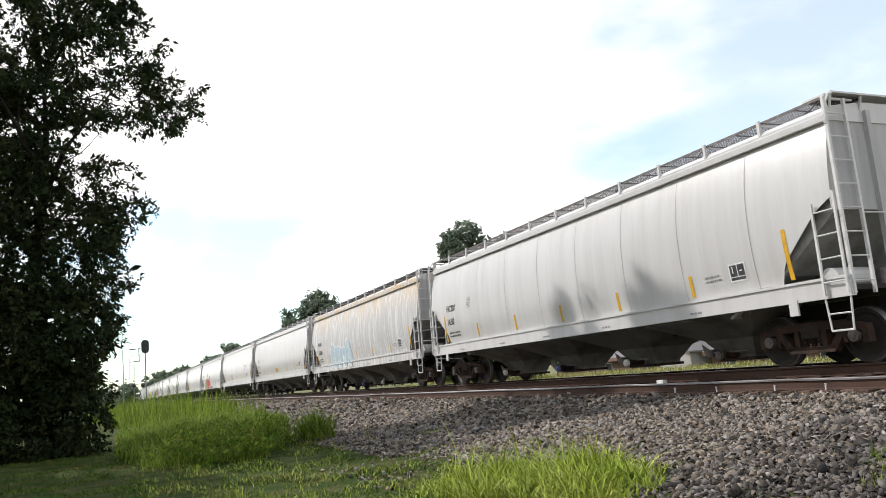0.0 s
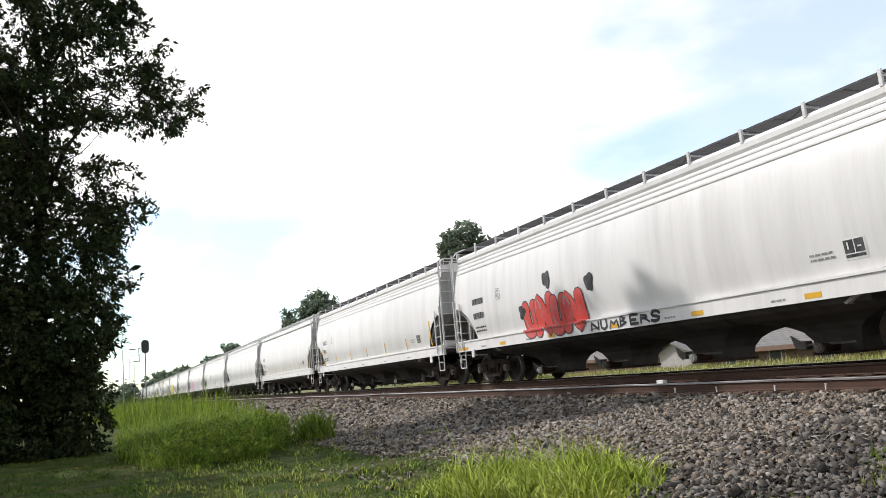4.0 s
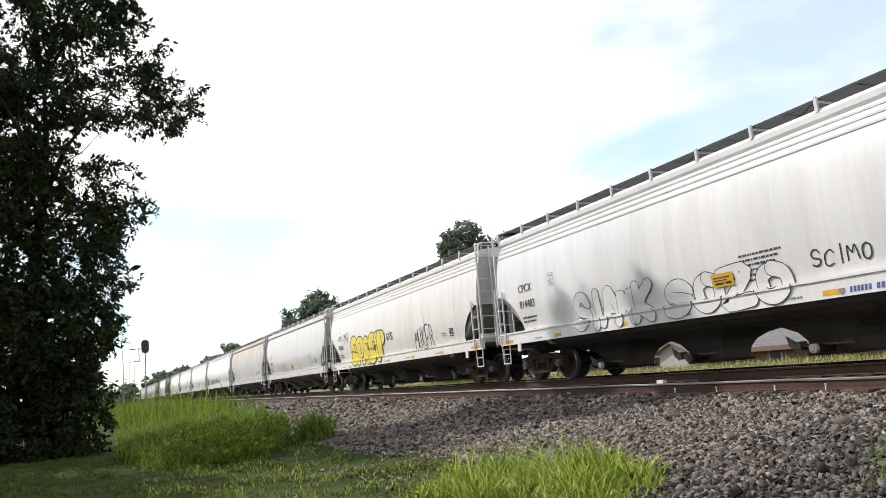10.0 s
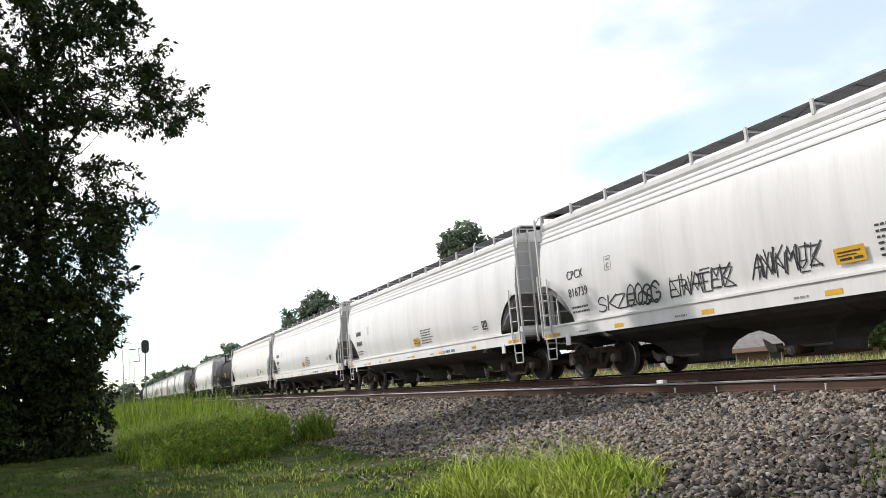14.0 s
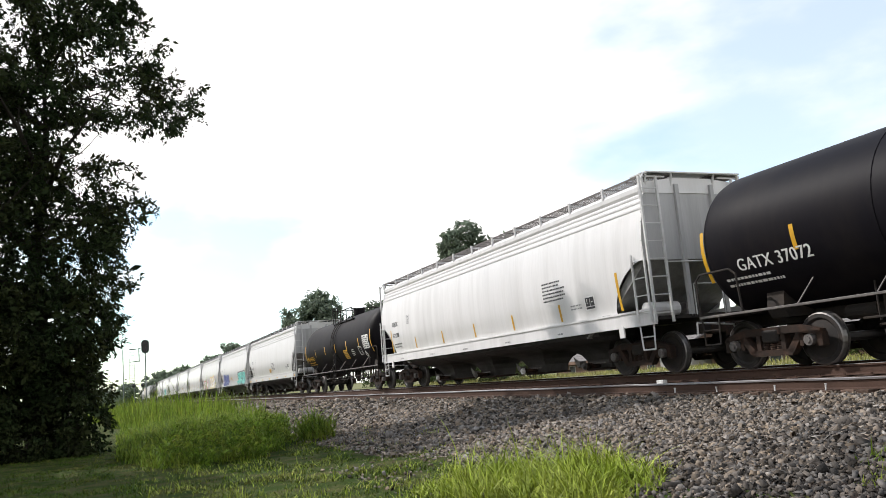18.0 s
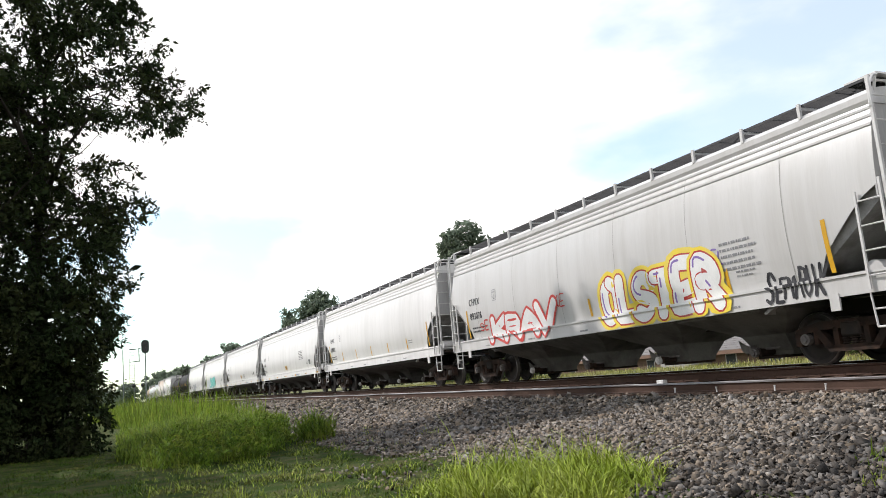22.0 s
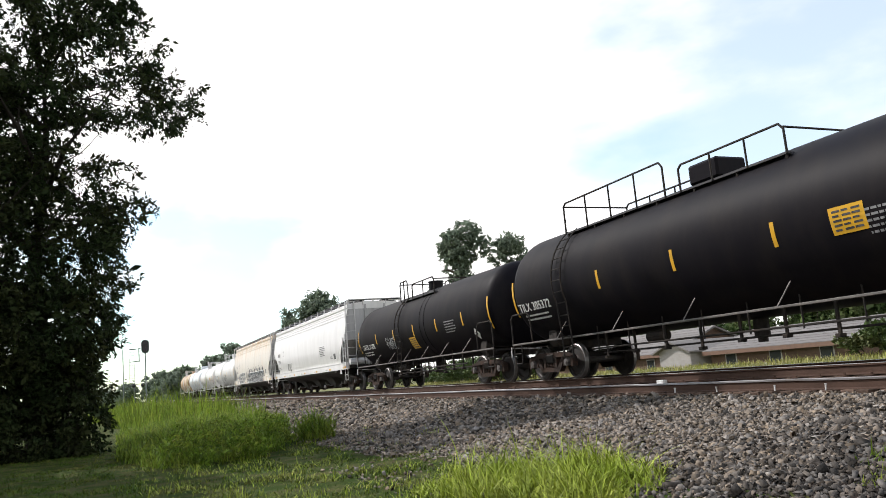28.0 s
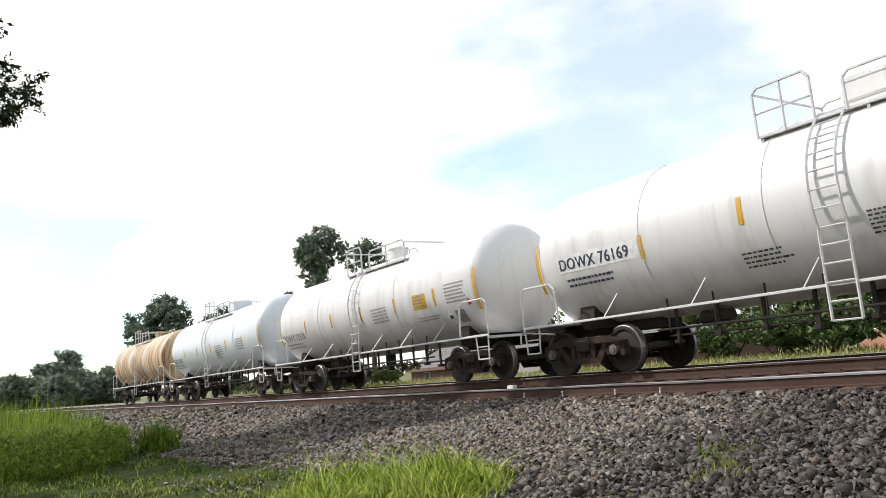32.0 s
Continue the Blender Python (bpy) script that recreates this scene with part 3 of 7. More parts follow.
def leaves(name, clumps, count, size, material, parent, seed, shell=0.35, sub=26, tight=1.0):
    """A crown of small bent leaves gathered in uneven clumps (x, y, z, rx, ry, rz)."""
    g = np.random.default_rng(seed)
    c = np.array(clumps, float)
    w = (c[:, 3] * c[:, 4] * c[:, 5]) ** 0.75
    pick = g.choice(len(c), sub * len(c), p=w / w.sum())
    d = g.normal(size=(len(pick), 3))
    d /= np.linalg.norm(d, axis=1)[:, None]
    centre = c[pick, :3] + d * c[pick, 3:] * (g.uniform(shell, 1.0, len(pick)) ** 0.6)[:, None]
    spread = tight * (c[pick, 3:].min(1) * g.uniform(0.16, 0.34, len(pick)))
    k = g.integers(0, len(pick), count)
    off = g.normal(size=(count, 3))
    off *= np.minimum(1.0, 2.1 / np.linalg.norm(off, axis=1))[:, None] * g.uniform(0.75, 1.0, count)[:, None]
    p = centre[k] + off * spread[k][:, None] * np.array((1, 1, 0.75))
    s = size * np.exp(g.normal(0, 0.3, count))
    u = g.normal(size=(count, 3))
    u /= np.linalg.norm(u, axis=1)[:, None]
    v = np.cross(u, g.normal(size=(count, 3)))
    v /= np.linalg.norm(v, axis=1)[:, None]
    nrm = np.cross(u, v)
    vs = np.stack([p - u * s[:, None], p + v * (0.42 * s)[:, None] + nrm * (0.15 * s)[:, None], p + u * s[:, None], p - v * (0.42 * s)[:, None] + nrm * (0.15 * s)[:, None]], 1)
    f = np.arange(count * 4).reshape(-1, 4)
    return raw_mesh(name, vs.reshape(-1, 3), f, material, parent)


def limbs(bm, foot, top, r, spread, seed, n=9):
    """A tapered trunk with forking limbs."""
    g = random.Random(seed)
    foot, top = Vector(foot), Vector(top)
    pts = [foot.lerp(top, i / 6) + Vector((g.uniform(-1, 1), g.uniform(-1, 1), 0)) * r * 0.5 * (i > 0) for i in range(7)]
    for i in range(6):
        rod(bm, pts[i], pts[i + 1], r * (1 - i * 0.15), 8, r * (1 - (i + 1) * 0.15))
    for i in range(n):
        a = pts[g.randint(2, 5)]
        ang = g.uniform(0, 6.28)
        b = a + Vector((math.cos(ang), math.sin(ang), g.uniform(0.3, 0.9))) * spread * g.uniform(0.5, 1.0)
        mid = a.lerp(b, 0.5) + Vector((0, 0, spread * 0.08))
        rod(bm, a, mid, r * 0.34, 6, r * 0.22)
        rod(bm, mid, b, r * 0.22, 5, r * 0.07)
        for _ in range(2):
            e = mid + Vector((g.uniform(-1, 1), g.uniform(-1, 1), g.uniform(0, 1))) * spread * 0.45
            rod(bm, mid, e, r * 0.13, 5, r * 0.04)


def tree(x, y, z, height, radius, count, size, label, seed, material=None, low=0.28, group="trees behind the track"):
    """A broadleaf tree with an uneven crown."""
    g = random.Random(seed)
    ob = tagged(new("tree", None), label, "tree", group)
    ob.matrix_basis = pose(x, y, z)
    bm = bmesh.new()
    limbs(bm, (0, 0, -0.2), (g.uniform(-0.4, 0.4), 0, height * 0.8), height * 0.022, radius * 0.8, seed)
    part("trunk", bm, bark, ob)
    clumps = []
    for i in range(16):
        f = g.uniform(low, 0.93)
        rr = radius * math.sin(math.pi * min(0.97, (f - low) / (1.02 - low) * 0.86 + 0.14)) ** 0.7
        a = g.uniform(0, 6.28)
        d = rr * g.uniform(0.2, 0.75)
        c = radius * g.uniform(0.30, 0.46)
        clumps.append((d * math.cos(a), d * math.sin(a), f * height, c, c, c * 0.8))
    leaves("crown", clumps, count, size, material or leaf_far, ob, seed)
    return ob


# the big dark tree at the edge of the lawn
TY = 29.0
big_tree = tagged(new("tree", None), "large dark green broadleaf tree with foliage down to the lawn", "tree")
big_tree.matrix_basis = pose(-2.2, TY, LAWN_Z)
bm = bmesh.new()
limbs(bm, (0, 0.5, -0.2), (0.3, 0.5, 13.5), 0.34, 4.4, 5, 14)
g = random.Random(77)
for a, b, arch in (((0.2, 0, 11.0), (5.0, -0.5, 11.7), 0.9), ((0.3, 0, 7.5), (3.2, -0.4, 7.9), 0.4), ((0.3, 0, 12.0), (3.6, -0.2, 14.6), 0.3), ((1.2, -0.2, 12.2), (4.6, -0.4, 10.6), 0.3),
                   ((1.4, -0.1, 12.0), (3.6, -0.2, 10.5), 0.2), ((0.9, 0, 11.6), (3.0, -0.3, 10.7), 0.2), ((1.0, 0, 12.6), (4.2, -0.3, 11.4), 0.4), ((0.5, 0, 9.6), (2.6, 0, 10.6), -0.2)):
    last, steps = Vector(a), 7
    for i in range(1, steps + 1):
        k = i / steps
        point = Vector(a).lerp(Vector(b), k) + Vector((g.uniform(-0.05, 0.05) - 0.35 * k, 0, 0.55 * k + arch * math.sin(math.pi * k) + g.uniform(-0.05, 0.05)))
        rod(bm, last, point, 0.030 * (1.12 - k) + 0.004, 5, 0.030 * (1 - k) + 0.004)
        if i > 2:
            rod(bm, point, point + Vector((g.uniform(0.2, 0.5), g.uniform(-0.3, 0.3), g.uniform(-0.25, 0.35))), 0.009, 4, 0.003)
        last = point
part("trunk", bm, bark_dark, big_tree)


def crown_spot(px, py, rx, ry, deep=1.6):
    """Clump in the tree's own space, from steps of about 1.9 cm across and up."""
    return ((px - 194) * 0.0187 + 2.2, random.uniform(-0.8, 0.8), (790 - py) * 0.0194 + 0.25, rx * 0.0215, deep, ry * 0.0215)


def sprays(spots, count, per, size, seed, deep=1.5, reach=0.42, droop=0.12, core=0.1, bunch=4):
    """Foliage of the big tree: leafy twigs that point outwards and droop, with gaps between them."""
    g = np.random.default_rng(seed)
    c = np.array([crown_spot(*spot, deep) for spot in spots])
    w = (c[:, 3] * c[:, 5]) ** 0.9
    pick = g.choice(len(c), count, p=w / w.sum())
    d = g.normal(size=(count, 3))
    d /= np.linalg.norm(d, axis=1)[:, None]
    foot = c[pick, :3] + d * c[pick, 3:] * (g.uniform(core, 0.86, count) ** 0.6)[:, None]
    lead = np.arange(count) // bunch * bunch
    d = d[lead] * 0.6 + g.normal(0, 0.4, (count, 3))
    foot = foot[lead] + g.normal(0, 0.115, (count, 3)) * np.array((1.3, 1.0, 0.8))
    way = d * 0.8 + g.normal(0, 0.45, (count, 3)) + np.array((0.35, 0, -droop))
    way /= np.linalg.norm(way, axis=1)[:, None]
    long = reach * g.uniform(0.5, 1.25, count)
    k = np.repeat(np.arange(count), per)
    n = len(k)
    t = g.uniform(0.05, 1.05, n)
    p = foot[k] + way[k] * (t * long[k])[:, None] + g.normal(0, 0.055, (n, 3))
    u = way[k] * 0.7 + g.normal(0, 0.7, (n, 3)) - np.array((0, 0, 0.25))
    u /= np.linalg.norm(u, axis=1)[:, None]
    v = np.cross(u, g.normal(size=(n, 3)))
    v /= np.linalg.norm(v, axis=1)[:, None]
    nrm = np.cross(u, v)
    h = size * np.exp(g.normal(0, 0.28, n))[:, None]
    vs = np.stack([p, p + u * h * 0.9 + v * h * 0.46 + nrm * h * 0.12, p + u * h * 2.0, p + u * h * 0.9 - v * h * 0.46 + nrm * h * 0.12], 1)
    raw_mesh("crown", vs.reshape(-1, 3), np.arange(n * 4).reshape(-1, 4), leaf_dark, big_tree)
    tip = foot + way * long[:, None]
    side = np.cross(way, g.normal(size=(count, 3)))
    side *= 0.007 / np.linalg.norm(side, axis=1)[:, None]
    other = np.cross(way, side)
    back = foot - way * (long * g.uniform(0.3, 1.3, count))[:, None]
    tw = np.stack([back + side, back - side * 0.5 + other, back - side * 0.5 - other, tip], 1)
    f = np.array([(0, 1, 3), (1, 2, 3), (2, 0, 3)])
    fine = raw_mesh("twig_spray", tw.reshape(-1, 3), (f[None] + (np.arange(count) * 4)[:, None, None]).reshape(-1, 3), bark_dark, big_tree)
    tagged(fine, kind="stuff")


# upper boughs, with the long one that reaches out over the lawn
sprays(((40, 40, 110, 70), (140, 40, 80, 60), (205, 15, 46, 36), (262, 4, 34, 18), (120, 120, 100, 60), (225, 70, 44, 36), (262, 84, 28, 20),
        (30, 150, 100, 60), (90, 190, 90, 34)), 900, 14, 0.088, 21)
sprays(((262, 118, 36, 24), (295, 146, 40, 26), (338, 162, 26, 16), (350, 180, 12, 18), (328, 200, 22, 18), (300, 214, 30, 14), (285, 162, 28, 22), (258, 216, 32, 12), (215, 210, 30, 10), (160, 212, 40, 14)), 350, 13, 0.080, 27, 0.9)
sprays(((160, 160, 60, 40), (210, 150, 50, 46), (150, 205, 70, 26), (235, 190, 40, 30)), 70, 9, 0.075, 28, 0.9)
sprays(((40, 255, 60, 40), (30, 300, 60, 40), (20, 340, 60, 50), (80, 370, 60, 50), (30, 410, 70, 40)), 230, 15, 0.10, 30, 0.7)
# middle of the tree
sprays(((110, 262, 60, 24), (50, 290, 90, 46), (130, 318, 76, 44), (190, 318, 38, 40), (206, 360, 38, 34), (244, 386, 28, 14), (215, 405, 40, 24), (110, 390, 90, 50),
        (30, 430, 90, 60), (170, 420, 60, 30), (-60, 120, 110, 160), (-60, 380, 110, 150), (30, 220, 90, 40)), 1500, 14, 0.086, 26)
sprays(((160, 466, 50, 26), (205, 470, 28, 16), (215, 498, 20, 16), (222, 512, 14, 10), (195, 430, 30, 20), (180, 440, 30, 16)), 190, 13, 0.08, 29, 0.9)
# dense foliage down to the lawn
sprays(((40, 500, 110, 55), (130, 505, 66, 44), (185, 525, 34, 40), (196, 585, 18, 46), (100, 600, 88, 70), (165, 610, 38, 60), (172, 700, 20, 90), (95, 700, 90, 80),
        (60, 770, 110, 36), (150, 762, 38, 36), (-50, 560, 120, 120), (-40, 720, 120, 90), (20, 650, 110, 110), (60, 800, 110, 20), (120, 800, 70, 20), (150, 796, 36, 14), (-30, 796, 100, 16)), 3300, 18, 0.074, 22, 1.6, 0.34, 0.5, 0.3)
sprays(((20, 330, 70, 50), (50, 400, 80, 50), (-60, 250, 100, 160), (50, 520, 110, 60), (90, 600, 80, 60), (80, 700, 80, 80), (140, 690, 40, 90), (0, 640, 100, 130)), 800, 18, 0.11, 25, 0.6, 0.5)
# the top of the tree: pointed leaders that throw their shade on the train
bm = bmesh.new()
rod(bm, (0.2, 0.5, 13.0), (-0.5, 0, 23.2), 0.12, 8, 0.02)
rod(bm, (0.3, 0.5, 13.0), (2.86, 0, 18.2), 0.08, 8, 0.01)
rod(bm, (0.3, 0.5, 13.0), (1.9, 0, 20.0), 0.07, 8, 0.01)
part("leader", bm, bark_dark, big_tree)
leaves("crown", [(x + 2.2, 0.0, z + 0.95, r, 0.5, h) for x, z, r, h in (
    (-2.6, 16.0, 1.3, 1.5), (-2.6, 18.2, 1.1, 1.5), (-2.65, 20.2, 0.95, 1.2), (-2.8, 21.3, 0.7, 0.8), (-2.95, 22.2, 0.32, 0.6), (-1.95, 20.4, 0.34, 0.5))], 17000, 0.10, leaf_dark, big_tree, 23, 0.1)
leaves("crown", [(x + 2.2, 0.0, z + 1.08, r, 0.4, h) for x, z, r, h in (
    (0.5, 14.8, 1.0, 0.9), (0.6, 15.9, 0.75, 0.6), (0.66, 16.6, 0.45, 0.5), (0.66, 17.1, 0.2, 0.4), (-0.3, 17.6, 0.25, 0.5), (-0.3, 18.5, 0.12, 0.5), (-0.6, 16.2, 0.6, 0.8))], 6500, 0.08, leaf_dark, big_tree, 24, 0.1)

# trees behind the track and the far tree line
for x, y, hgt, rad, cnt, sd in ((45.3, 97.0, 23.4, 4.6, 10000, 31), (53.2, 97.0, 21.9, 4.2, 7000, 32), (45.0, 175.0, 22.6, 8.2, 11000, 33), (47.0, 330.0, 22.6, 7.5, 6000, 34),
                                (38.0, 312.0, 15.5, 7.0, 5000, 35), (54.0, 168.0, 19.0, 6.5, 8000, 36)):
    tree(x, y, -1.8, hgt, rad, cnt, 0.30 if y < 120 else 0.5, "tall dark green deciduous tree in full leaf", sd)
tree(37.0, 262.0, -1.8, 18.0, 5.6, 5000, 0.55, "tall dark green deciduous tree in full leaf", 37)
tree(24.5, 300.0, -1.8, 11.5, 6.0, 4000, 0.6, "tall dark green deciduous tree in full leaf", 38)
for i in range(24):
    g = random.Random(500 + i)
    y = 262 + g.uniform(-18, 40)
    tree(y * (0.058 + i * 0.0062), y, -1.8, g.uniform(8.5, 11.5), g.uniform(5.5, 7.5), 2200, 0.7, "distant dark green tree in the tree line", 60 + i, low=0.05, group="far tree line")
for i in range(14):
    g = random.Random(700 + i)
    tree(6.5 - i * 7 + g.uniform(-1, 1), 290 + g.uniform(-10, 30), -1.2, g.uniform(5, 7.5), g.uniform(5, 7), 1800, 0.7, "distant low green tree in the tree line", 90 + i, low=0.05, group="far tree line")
# trees out of view on the left, added to cast shade on the lawn
for i in range(9):
    g = random.Random(800 + i)
    tree(-9.8 - 6.5 * i + g.uniform(-0.5, 0.5), 24 - 4 * i + g.uniform(-1, 1), -1.2, g.uniform(16, 19) - 1.2 * i, g.uniform(4.2, 5.0), 5200, 0.34, "unseen green tree added to shade the lawn", 110 + i, leaf_dark, 0.12, "trees beside the lawn")


def bush(x, y, z, r, hgt, count, seed, label="leafy green bush with dry brown twigs", material=None, leaf=0.08):
    g = random.Random(seed)
    ob = tagged(new("bush", None), label, "bush", "bushes behind the track")
    ob.matrix_basis = pose(x, y, z)
    bm = bmesh.new()
    for _ in range(7):
        a = g.uniform(0, 6.28)
        rod(bm, (0, 0, -0.05), (math.cos(a) * r * 0.6, math.sin(a) * r * 0.6, hgt * g.uniform(0.5, 0.9)), 0.03, 5, 0.008)
    part("stem", bm, bark, ob)
    leaves("foliage", [(g.uniform(-r, r) * 0.6, g.uniform(-r, r) * 0.6, hgt * g.uniform(0.25, 0.8), r * 0.4, r * 0.4, hgt * 0.25) for _ in range(9)],
           count, leaf, material or leaf_bush, ob, seed)
    return ob


for i, (x, y, r, hh) in enumerate(((23.5, 13.6, 1.9, 1.6), (24.2, 16.0, 1.9, 1.5), (25.0, 18.2, 1.7, 1.5), (25.6, 20.4, 1.5, 1.3), (24.0, 11.2, 2.0, 1.8), (26.0, 8.8, 2.1, 2.0), (25.0, 6.0, 2.0, 1.9),
                                   (21.5, 38.0, 1.6, 1.2), (21.0, 41.0, 1.7, 1.3), (22.0, 44.0, 1.8, 1.5), (23.5, 47.5, 1.9, 1.6), (23.0, 51.0, 2.0, 1.6), (24.5, 55.0, 2.1, 1.7), (26.0, 60.0, 2.2, 1.8), (27.0, 66.0, 2.3, 2.0), (26.0, 73.0, 2.4, 2.1), (26.5, 80.0, 2.5, 2.2))):
    bush(x, y, ground_z(x), r, hh, 4200, 120 + i)
for i in range(17):
    g = random.Random(900 + i)
    bush(52 + g.uniform(-2, 3), 16 + i * 3.9, -1.8, 3.0, g.uniform(5.4, 7.2), 3000, 150 + i, "dense dark green hedge shrub behind the house", leaf_bush, 0.24)

blades("tall_grass", 36000, in_blobs([(2.4, 24.0, 2.2, 4.2, 0.95), (1.5, 20.4, 0.8, 1.7, 0.75), (2.6, 19.6, 1.0, 1.3, 0.7), (3.6, 22.0, 0.8, 2.2, 0.85), (4.2, 26.0, 1.0, 4.0, 0.9), (5.45, 22.6, 0.55, 1.3, 1.25), (5.3, 22.0, 0.4, 0.8, 1.2), (3.5, 33.0, 3.2, 6.0, 1.0)]),
       0.36, 0.026, grass_tall, "patch of tall uncut green grass", 41, 1.0, 3, 0.48)
g = random.Random(321)
weeds = leaves("weeds", [(x + g.uniform(-1, 1) * rx, y + g.uniform(-1, 1) * ry, LAWN_Z + g.uniform(0.12, 0.70), 0.30, 0.4, 0.22)
                         for x, y, rx, ry in ((2.3, 23.0, 1.8, 3.4), (1.5, 20.4, 0.8, 1.7), (2.6, 19.8, 1.0, 1.5), (3.8, 22.6, 0.7, 2.0)) for _ in range(18)],
               8000, 0.042, grass_tall, None, 322)
tagged(weeds, "leafy green weeds among the uncut grass", "weeds", kind="stuff")
blades("tall_grass", 12000, in_blobs([(4.0, 42.0, 3.5, 7.0, 1.1), (4.0, 58.0, 4.0, 12.0, 1.15), (3.0, 85.0, 5.0, 18.0, 1.2)]), 1.1, 0.05, grass_tall, "tall green grass along the far bank", 42, 0.3)
blades("grass_tuft", 5200, in_blobs([(5.25, 9.6, 0.8, 0.7, 1.0), (5.9, 9.2, 0.6, 0.5, 0.8), (4.7, 9.9, 0.6, 0.7, 0.85), (4.15, 9.9, 0.5, 0.6, 0.6), (5.5, 8.7, 0.6, 0.5, 0.9), (4.9, 8.5, 0.7, 0.6, 0.8), (4.3, 8.9, 0.5, 0.5, 0.7), (5.9, 8.3, 0.5, 0.4, 0.7), (5.2, 7.8, 0.8, 0.4, 0.6)]), 0.46, 0.020, grass_tuft, "bright green tuft of long grass at the foot of the bank", 43, 0.85, 4)
blades("grass_tuft", 380, in_blobs([(7.6, 5.9, 0.40, 0.45, 1.0), (7.0, 5.5, 0.4, 0.4, 0.8), (6.0, 14.0, 0.3, 0.4, 0.5)]), 0.15, 0.022, grass_tall, "small green weeds growing between the stones", 44, 0.5)
blades("lawn_grass", 95000, in_clumps(-5.0, 6.3, 8.5, 32.0, 1.4, -0.20), 0.06, 0.020, grass_short, "short mown lawn grass in uneven clumps", 45, 0.9, 2)
blades("lawn_grass", 11000, in_clumps(0.5, 7.2, 8.0, 24.0, 1.3, 0.10), 0.13, 0.014, grass_tuft, "longer green grass clumps in the thin lawn", 47, 0.8, 3)
blades("verge_grass", 20000, in_box(15.0, 25.5, 8.0, 60.0, 1.2), 0.15, 0.03, grass_verge, "dry and green verge grass behind the track", 46, 0.4, 2)

# ---------------------------------------------------------------- signals and houses
def signal(x, y, z):
    ob = tagged(new("railway_signal", None), "railway signal on a slim mast with a black oval backboard", "signal")
    ob.matrix_basis = pose(x, y, z)
    bm = bmesh.new()
    rod(bm, (0, 0, 0), (0, 0, 7.75), 0.075, 10)
    part("mast", bm, mast_grey, ob)
    bm = bmesh.new()
    box(bm, -0.25, 0.25, -0.25, 0.25, 0, 0.35, 0.03)
    part("foot", bm, mast_grey, ob)
    bm = bmesh.new()
    plate(bm, [(0.44 * math.cos(a), 7.7 + (0.38 if math.sin(a) > 0 else -0.38) + 0.44 * math.sin(a)) for a in np.linspace(0, 2 * math.pi, 24, endpoint=False)], "y", -0.10, -0.07)
    head = part("backboard", bm, signal_black, ob)
    for k in (0.42, 0.0, -0.42):
        bm = bmesh.new()
        rod(bm, (0, -0.10, 7.7 + k), (0, -0.42, 7.7 + k), 0.13, 12)
        part("lamp_hood", bm, signal_black, head)
    return ob


signal(4.32, 100.0, -0.95)

gantry = tagged(new("signal_ladder_mast", None), "thin metal mast with a ladder and bracket arms", "signal mast")
gantry.matrix_basis = pose(3.95, 130.0, 0.2)
bm = bmesh.new()
rod(bm, (-1.55, 0, 0), (-1.55, 0, 8.2), 0.07, 8)
part("pole", bm, mast_grey, gantry)
bm = bmesh.new()
for k in (-0.45, 0.25):
    rod(bm, (k - 0.2, 0, 3.0), (k - 0.2, 0, 9.0), 0.035, 6)
for i in range(12):
    rod(bm, (-0.65, 0, 3.2 + i * 0.5), (0.05, 0, 3.2 + i * 0.5), 0.03, 6)
part("ladder", bm, bracket_grey, gantry)
bm = bmesh.new()
for za in (8.1, 6.2):
    rod(bm, (-0.6, 0, za), (1.0, 0, za + 0.1), 0.06, 6)
rod(bm, (0.75, 0, 6.2), (0.75, 0, 8.2), 0.08, 6)
rod(bm, (0.75, 0, 7.2), (1.4, 0, 7.2), 0.06, 6)
part("bracket_arm", bm, signal_black, gantry)
bm = bmesh.new()
rod(bm, (0.0, 0, 0), (0.0, 0, 3.0), 0.09, 8)
rod(bm, (-1.0, 0, 2.6), (1.6, 0, 2.9), 0.05, 6)
rod(bm, (0.0, 0, -1.2), (0.0, 0, 0), 0.09, 8)
rod(bm, (-1.55, 0, -1.2), (-1.55, 0, 0), 0.07, 8)
part("stand", bm, mast_grey, gantry)
for xx in (-0.1, 1.2):
    bm = bmesh.new()
    bmesh.ops.create_uvsphere(bm, u_segments=12, v_segments=8, radius=0.32, matrix=pose(xx, 0, 2.6))
    part("signal_head", bm, signal_black, gantry)


